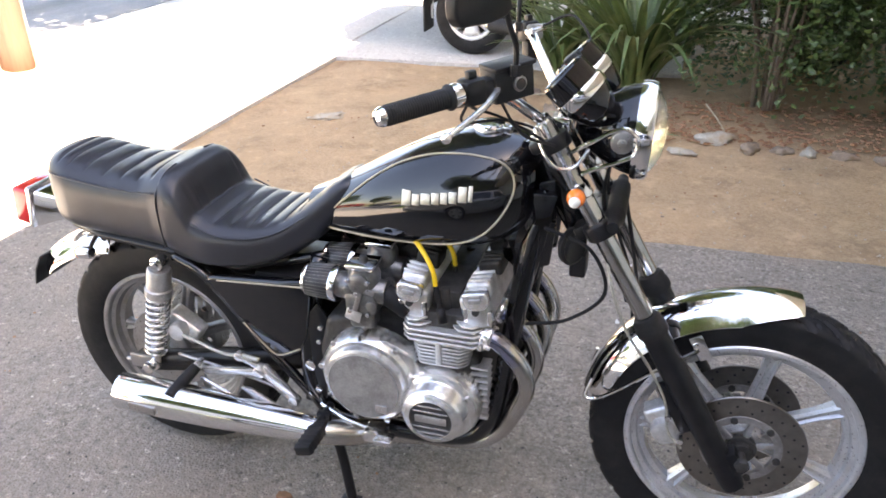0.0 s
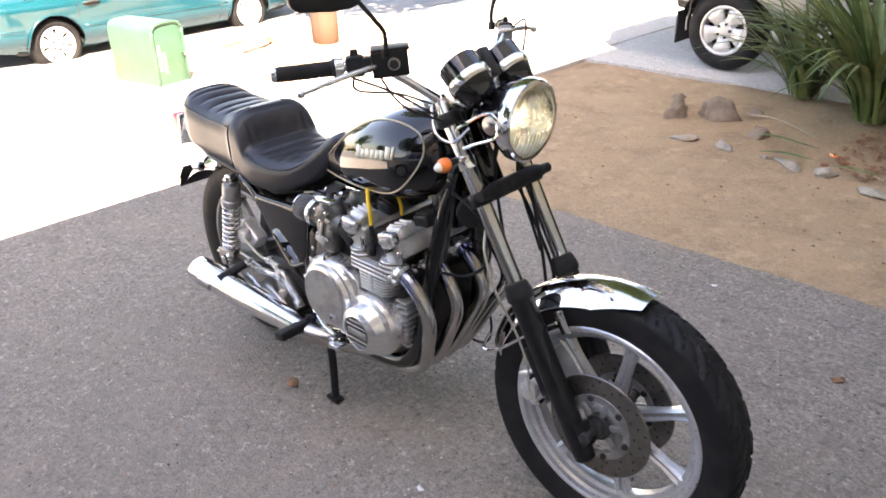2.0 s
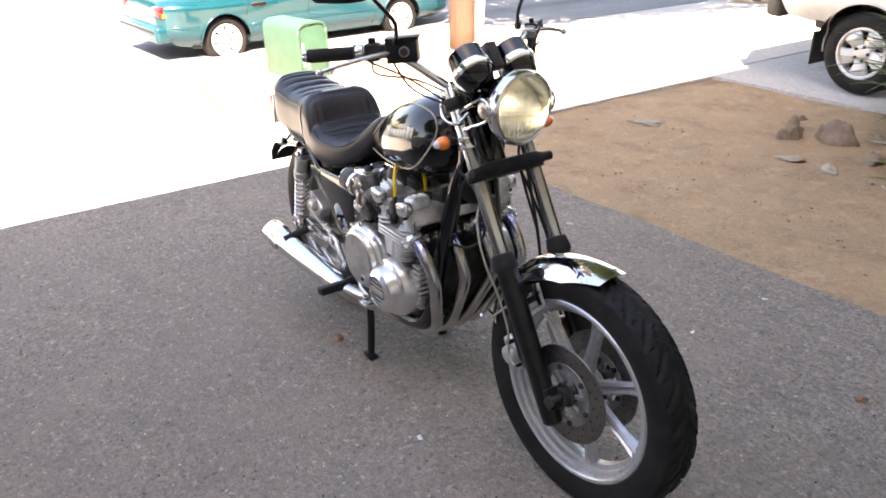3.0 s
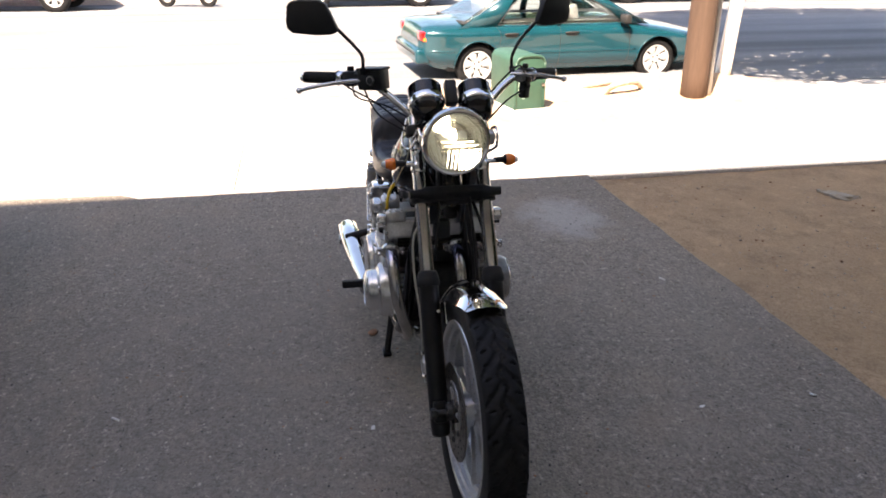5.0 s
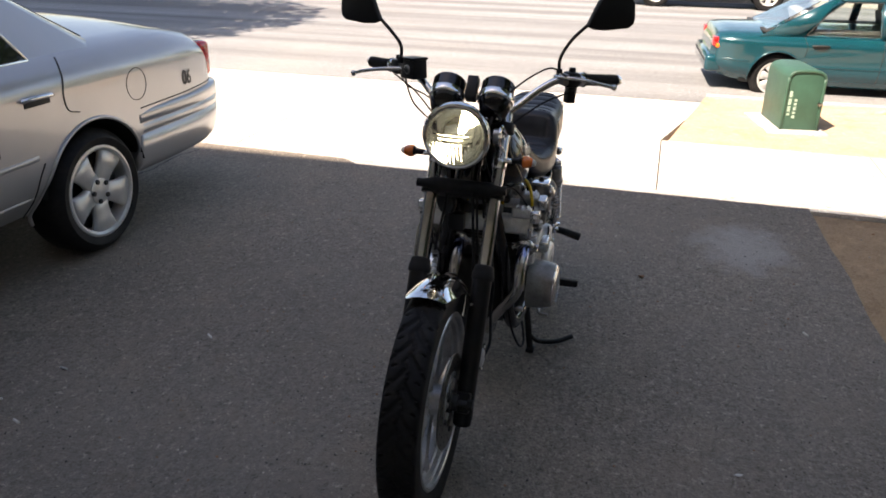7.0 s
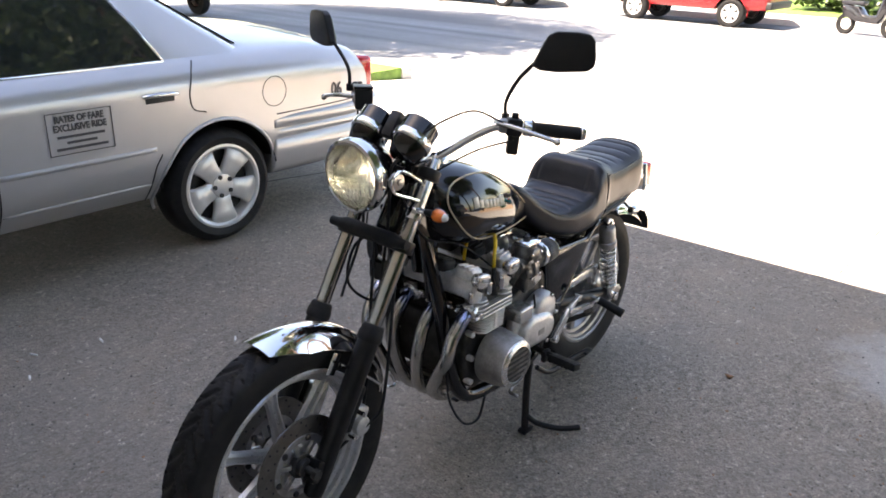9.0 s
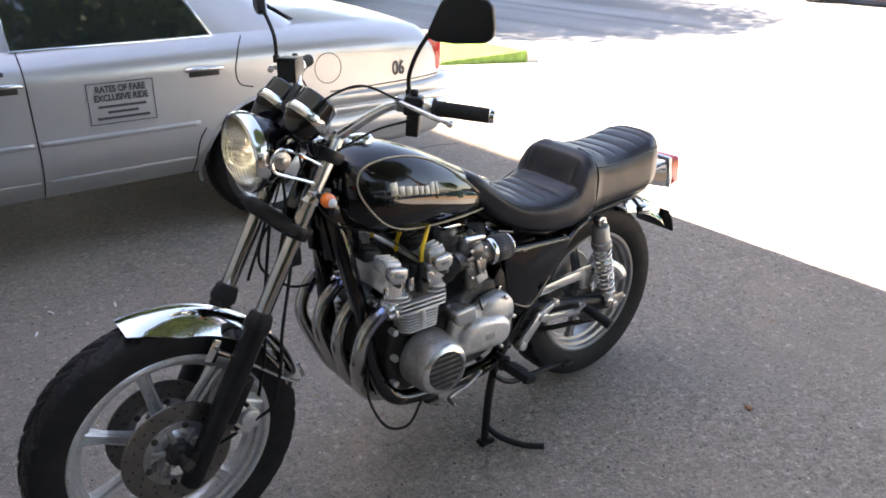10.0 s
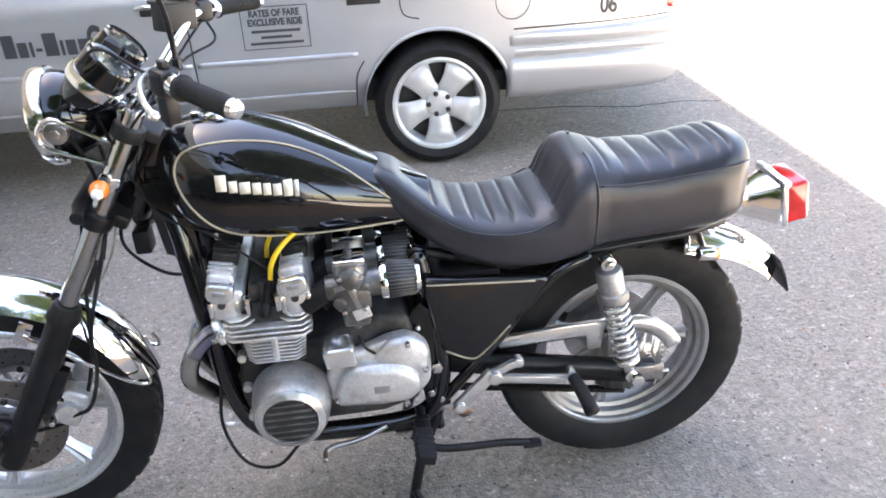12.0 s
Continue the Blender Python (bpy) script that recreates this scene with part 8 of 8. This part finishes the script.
def shrub(name, at, rad, height, leaves, size, seed, label, cat, stems=7, mat=LEAF):
    rnd = random.Random(seed)
    ob = empty(name, at, label, cat)
    for k in range(stems):
        a = math.tau * k / stems + rnd.uniform(-0.4, 0.4)
        e = Vector((math.cos(a) * rad[0], math.sin(a) * rad[1], 0))
        bm = B()
        tube(bm, [e * 0.12, e * 0.22 + Vector((0, 0, height * 0.3)), e * rnd.uniform(0.3, 0.6) + Vector((rnd.uniform(-.1, .1), rnd.uniform(-.1, .1), height * rnd.uniform(0.6, 0.85)))], 0.016, 7, 5, 0.005)
        part("stem", bm, BARK, ob)
    v, f = bush_mesh(rnd, (0, 0, height * 0.50), (rad[0], rad[1], height * 0.54), leaves, size)
    me = bpy.data.meshes.new("crown")
    me.from_pydata(v, [], f)
    me.materials.append(mat)
    cr = new("crown", me)
    cr.parent = ob
    return ob


def tree(at, trunk_h, r, rad, leaves, size, seed, label, lean=0.0):
    rnd = random.Random(seed)
    ob = empty("tree", at, label, "tree", "trees round the lot")
    bm = B()
    tube(bm, [(0, 0, -0.1), (0.05, 0.03, trunk_h * 0.5), (0.0, 0.1, trunk_h), (0.1, 0.1, trunk_h + rad * 0.7)], r, 12, 6, r * 0.35)
    part("trunk", bm, BARK, ob)
    for k in range(7):
        a = math.tau * k / 7 + rnd.uniform(-0.3, 0.3)
        e = Vector((math.cos(a), math.sin(a), 0)) * rad * rnd.uniform(0.5, 0.8)
        bm = B()
        z = trunk_h * rnd.uniform(0.75, 1.0)
        tube(bm, [(0, 0.05, z), e * 0.4 + Vector((0, 0, z + rad * 0.3)), e + Vector((0, lean * 0.7, z + rad * rnd.uniform(0.4, 0.8)))], r * 0.4, 8, 5, r * 0.08)
        part("limb", bm, BARK, ob)
    v, f = bush_mesh(rnd, (0, lean, trunk_h + rad * 0.6), (rad, rad, rad * 0.75), leaves, size)
    me = bpy.data.meshes.new("crown")
    me.from_pydata(v, [], f)
    me.materials.append(LEAF)
    cr = new("crown", me)
    cr.parent = ob
    return ob


strap_plant((0.88, 4.10, 0.0), 190, 1.22, 4, "tall green strap-leaved plant at the dirt's edge")
strap_plant((0.30, 4.42, 0.0), 70, 0.70, 9, "smaller green strap-leaved plant at the dirt's edge")
for k, (x, y, rx, ry, h, n, sd) in enumerate(((1.75, 3.75, 0.62, 0.55, 1.7, 5200, 1), (2.55, 3.60, 0.65, 0.6, 2.1, 6000, 2), (3.35, 3.55, 0.70, 0.6, 2.3, 6000, 3), (4.15, 3.30, 0.6, 0.7, 2.4, 4500, 5), (1.95, 4.75, 0.8, 0.7, 2.4, 5000, 6), (3.0, 4.8, 0.9, 0.8, 2.8, 5000, 7))):
    shrub("shrub", (x, y, 0.0), (rx, ry), h, int(n * 1.45), 0.050, sd, "dense dark green shrub behind the stones", "shrub", 12)
# Unseen crowns: those near y -9 darken tank reflections, the leafiest dapple the road.
for x, y, th, r, rad, n, sd, lean in ((3.4, 8.6, 2.4, 0.16, 2.4, 9000, 11, 0), (-0.6, 11.0, 2.6, 0.18, 2.6, 9000, 12, 0), (1.6, -8.2, 2.2, 0.17, 2.3, 9000, 13, 0), (4.0, -9.5, 2.6, 0.2, 2.6, 9000, 14, 0), (-4.2, -15.4, 5.2, 0.24, 4.9, 42000, 15, 0), (-4.6, 9.4, 5.4, 0.22, 4.8, 46000, 16, -2.8)):
    tree((x, y, 0.0), th, r, rad, n, 0.20, sd, "broad dark green tree added round the lot", lean)
for y, rr, h, sd in ((-30, 3.2, 2.2, 31), (-22, 2.4, 1.5, 32), (-16, 2.0, 1.2, 33), (-10.5, 2.2, 1.3, 34), (-5, 1.8, 1.0, 35), (0.5, 2.0, 1.4, 36), (6, 2.2, 1.2, 37), (12, 2.4, 1.6, 38), (19, 3.0, 2.0, 39)):
    shrub("hedge", (-24.0, y, -0.2), (1.4, rr), h, 2600, 0.22, sd, "clipped green hedge across the street", "hedge", 4)
for y, th, rad, sd in ((-34, 3, 3.4, 41), (-19, 3, 3.0, 42), (-6, 3.4, 3.4, 43), (9, 3, 3.2, 44), (24, 3, 3.4, 45)):
    tree((-28, y, -0.2), th, 0.25, rad, 5000, 0.34, sd, "leafy tree across the street")


# ---- small things on the ground ----
def stone(at, s, seed, mat, label, cat="stone", group=""):
    bm = B()
    bmesh.ops.create_icosphere(bm, subdivisions=3, radius=1.0)
    for v in bm.verts:
        k = 0.78 * (1 + 0.50 * noise.noise(v.co * 1.1 + Vector((seed * 7.3, 0, 0))) + 0.30 * noise.noise(v.co * 2.6 + Vector((0, seed * 3.1, 0))) + 0.16 * noise.noise(v.co * 6 + Vector((0, 0, seed * 1.3))) - 0.22 * max(0, abs(v.co.x) + abs(v.co.y) - 1.15))
        v.co = Vector((v.co.x * s[0] * k, v.co.y * s[1] * k, max(-0.35, v.co.z) * s[2] * k))
    ob = part("stone", bm, mat, None, "", 30)
    ob.matrix_basis = Matrix.Translation(at) @ Matrix.Rotation(seed * 1.7, 4, "Z")
    return tagged(ob, label, cat, group)


G = "stones along the shrubs"
for k, (x, y, sx, sy_, sz, mt, lb) in enumerate((
        (-0.20, 3.50, 0.125, 0.095, 0.150, ROCK, "grey-brown rock on the soil"), (0.05, 3.62, 0.185, 0.12, 0.165, ROCK, "large brown rock on the soil"), (0.42, 3.42, 0.14, 0.08, 0.06, ROCK, "rough brown clod of earth"),
        (0.10, 3.06, 0.11, 0.07, 0.025, PALE_STONE, "flat pale piece of broken concrete"), (0.36, 3.05, 0.10, 0.06, 0.030, PALE_STONE, "flat pale piece of broken concrete"), (-0.98, 2.98, 0.14, 0.08, 0.022, PALE_STONE, "flat pale piece of broken concrete"),
        (0.78, 2.99, 0.13, 0.05, 0.022, PALE_STONE, "flat pale piece of broken concrete"), (0.98, 2.98, 0.085, 0.05, 0.035, PALE_STONE, "pale stone on the soil"), (1.27, 2.85, 0.10, 0.055, 0.022, PALE_STONE, "flat pale piece of broken concrete"),
        (1.64, 2.98, 0.09, 0.06, 0.045, ROCK, "grey stone edging the shrubs"), (1.80, 2.98, 0.07, 0.05, 0.04, ROCK, "grey stone edging the shrubs"), (1.95, 2.97, 0.08, 0.05, 0.045, PALE_STONE, "pale stone edging the shrubs"),
        (2.12, 2.95, 0.09, 0.06, 0.05, ROCK, "brown stone edging the shrubs"), (2.32, 2.93, 0.08, 0.06, 0.045, ROCK, "brown stone edging the shrubs"), (1.45, 3.10, 0.16, 0.10, 0.06, PALE_STONE, "pale broken slab beside the shrubs"),
        (0.62, 3.02, 0.03, 0.025, 0.02, PALE_STONE, "small pale pebble on the soil"), (-0.4, 3.9, 0.06, 0.04, 0.03, ROCK, "small brown stone on the soil"), (0.22, 3.85, 0.12, 0.05, 0.035, ROCK, "brown stone on the soil"))):
    stone((x, y, -0.025), (sx, sy_, sz), k + 1, mt, lb, "stone", G)
for pts, w in (([(0.58, 3.00, 0.012), (0.72, 3.02, 0.030), (0.90, 3.05, 0.012)], 0.017), ([(0.42, 3.30, 0.01), (0.60, 3.22, 0.05), (0.86, 3.26, 0.012)], 0.015), ([(0.98, 3.02, 0.008), (1.10, 3.03, 0.02), (1.26, 3.02, 0.008)], 0.012)):
    bm = B()
    run = curve_points(pts, 6)
    rows = []
    for i, p in enumerate(run):
        k = w * (1 - abs(2 * i / (len(run) - 1) - 1) ** 3) + 0.001
        rows.append([p + Vector((0.2, 1, 0)).normalized() * k, p + Vector((0, 0, -k * 0.4)), p - Vector((0.2, 1, 0)).normalized() * k])
    loft(bm, rows, cap=False, closed=False)
    tagged(part("fallen_leaf", bm, STRAP), "fallen green strap leaf lying on the soil", "leaf", "fallen strap leaves")
for p in ([(1.38, 3.40, 0.10), (1.45, 3.28, 0.05), (1.52, 3.12, -0.01)], [(0.2, 3.7, 0.0), (0.45, 3.62, 0.03), (0.75, 3.5, -0.01)]):
    bm = B()
    tube(bm, p, 0.006, 6, 6, 0.003)
    tagged(part("dry_stalk", bm, STALK), "dry brown fallen stalk on the soil", "stalk", "fallen stalks")


def butt(x, y, a, L=0.034, r=0.0042, mat=BUTT, label="small white cigarette end on the asphalt", name="cigarette_end", cat="litter"):
    bm = B()
    cyl(bm, (-L / 2, 0, r), (L / 2, 0, r), r, None, 10, 0.001)
    ob = part(name, bm, mat)
    ob.matrix_basis = Matrix.Translation((x, y, 0.0005)) @ Matrix.Rotation(a, 4, "Z")
    tagged(ob, label, cat, "litter on the asphalt")


for x, y, a in ((0.841, -1.131, 0.9), (1.224, -1.523, 1.4), (0.081, 1.247, 0.5), (1.551, -1.44, 1.2), (1.463, -1.604, 2.0)):
    butt(x, y, a)


def scrap(x, y, s, seed, mat, label, name, cat, curl=0.4):
    rnd = random.Random(seed)
    bm = B()
    n = 9
    rim = [(math.cos(math.tau * k / n) * s * rnd.uniform(0.6, 1.1), math.sin(math.tau * k / n) * s * 0.6 * rnd.uniform(0.6, 1.1)) for k in range(n)]
    lo = [(a, b_, 0.002 + curl * (a * a + b_ * b_) / s * rnd.uniform(0.3, 0.8)) for a, b_ in rim]
    loft(bm, [lo, [(a, b_, c + 0.0015) for a, b_, c in lo]])
    ob = part(name, bm, mat)
    ob.matrix_basis = Matrix.Translation((x, y, 0.0)) @ Matrix.Rotation(seed, 4, "Z")
    tagged(ob, label, cat, "litter on the asphalt")


scrap(1.047, -0.255, 0.016, 3, BUTT, "small white scrap of paper on the asphalt", "paper_scrap", "litter", 0.6)
scrap(1.125, 1.352, 0.014, 4, BUTT, "small white scrap of paper on the asphalt", "paper_scrap", "litter", 0.6)
scrap(1.124, 0.914, 0.014, 5, BUTT, "small pale scrap of paper on the asphalt", "paper_scrap", "litter", 0.5)
scrap(0.372, -0.192, 0.036, 6, DRY_LEAF, "curled dry brown leaf on the asphalt", "dry_leaf", "leaf", 0.28)
scrap(1.72, 1.02, 0.03, 7, DRY_LEAF, "curled dry brown leaf on the asphalt", "dry_leaf", "leaf", 0.8)
scrap(-0.30, 0.55, 0.022, 8, DRY_LEAF, "curled dry leaf behind the motorcycle", "dry_leaf", "leaf", 0.8)
scrap(0.95, 3.20, 0.045, 9, AMBER, "bright orange dead leaf below the plant", "dry_leaf", "leaf", 0.8)


def scatter(name, count, region, size, mat, label, cat, seed, flat=0.6, dense=None):
    """Loose grains too many to count, as one mesh."""
    rnd = random.Random(seed)
    v, f = [], []
    for _ in range(count):
        if dense:
            x, y = rnd.gauss(dense[0], dense[2]), rnd.gauss(dense[1], dense[3])
        else:
            x, y = rnd.uniform(region[0], region[1]), rnd.uniform(region[2], region[3])
        s = size * rnd.uniform(0.4, 1.5)
        z = region[4] if region else 0.0
        a = rnd.uniform(0, math.tau)
        i = len(v)
        n = 5
        ring = [(x + math.cos(a + math.tau * k / n) * s * rnd.uniform(0.6, 1.1), y + math.sin(a + math.tau * k / n) * s * rnd.uniform(0.6, 1.1)) for k in range(n)]
        v += [(p, q, z - 0.001) for p, q in ring] + [(x + (p - x) * 0.6, y + (q - y) * 0.6, z + s * flat) for p, q in ring]
        f += [tuple(i + n + k for k in range(n))] + [(i + k, i + (k + 1) % n, i + n + (k + 1) % n, i + n + k) for k in range(n)]
    me = bpy.data.meshes.new(name)
    me.from_pydata(v, [], f)
    me.materials.append(mat)
    tagged(new(name, me), label, cat, kind="stuff")


scatter("gravel", 2600, (-1.5, 3.2, -2.0, 1.5, 0.0), 0.0030, PALE_STONE, "scattered pale grit on the asphalt", "gravel", 51)
scatter("gravel", 1500, (-1.5, 3.2, -2.0, 1.5, 0.0), 0.0036, DARK_TRIM, "scattered dark grit on the asphalt", "gravel", 54)
scatter("leaf_litter", 260, (-1.5, 3.2, -2.0, 1.5, 0.0), 0.0055, DRY_LEAF, "small dry leaf bits on the asphalt", "leaf litter", 59, 0.25)
scatter("gravel", 420, (-1.4, 3.0, 1.68, 3.1, -0.024), 0.0055, PALE_STONE, "scattered small stones on the soil", "gravel", 52)
scatter("leaf_litter", 60, (-1.4, 3.2, 1.75, 3.1, -0.022), 0.009, DRY_LEAF, "small dry leaf bits on the soil", "leaf litter", 57, 0.3)
scatter("leaf_litter", 40, (-1.4, 3.2, 1.75, 3.1, -0.022), 0.010, ROCK, "small brown clods on the soil", "leaf litter", 58, 0.3)
scatter("leaf_litter", 1300, (0.9, 3.6, 3.0, 3.9, -0.02), 0.018, DRY_LEAF, "dry brown leaves under the shrubs", "leaf litter", 55, 0.3)
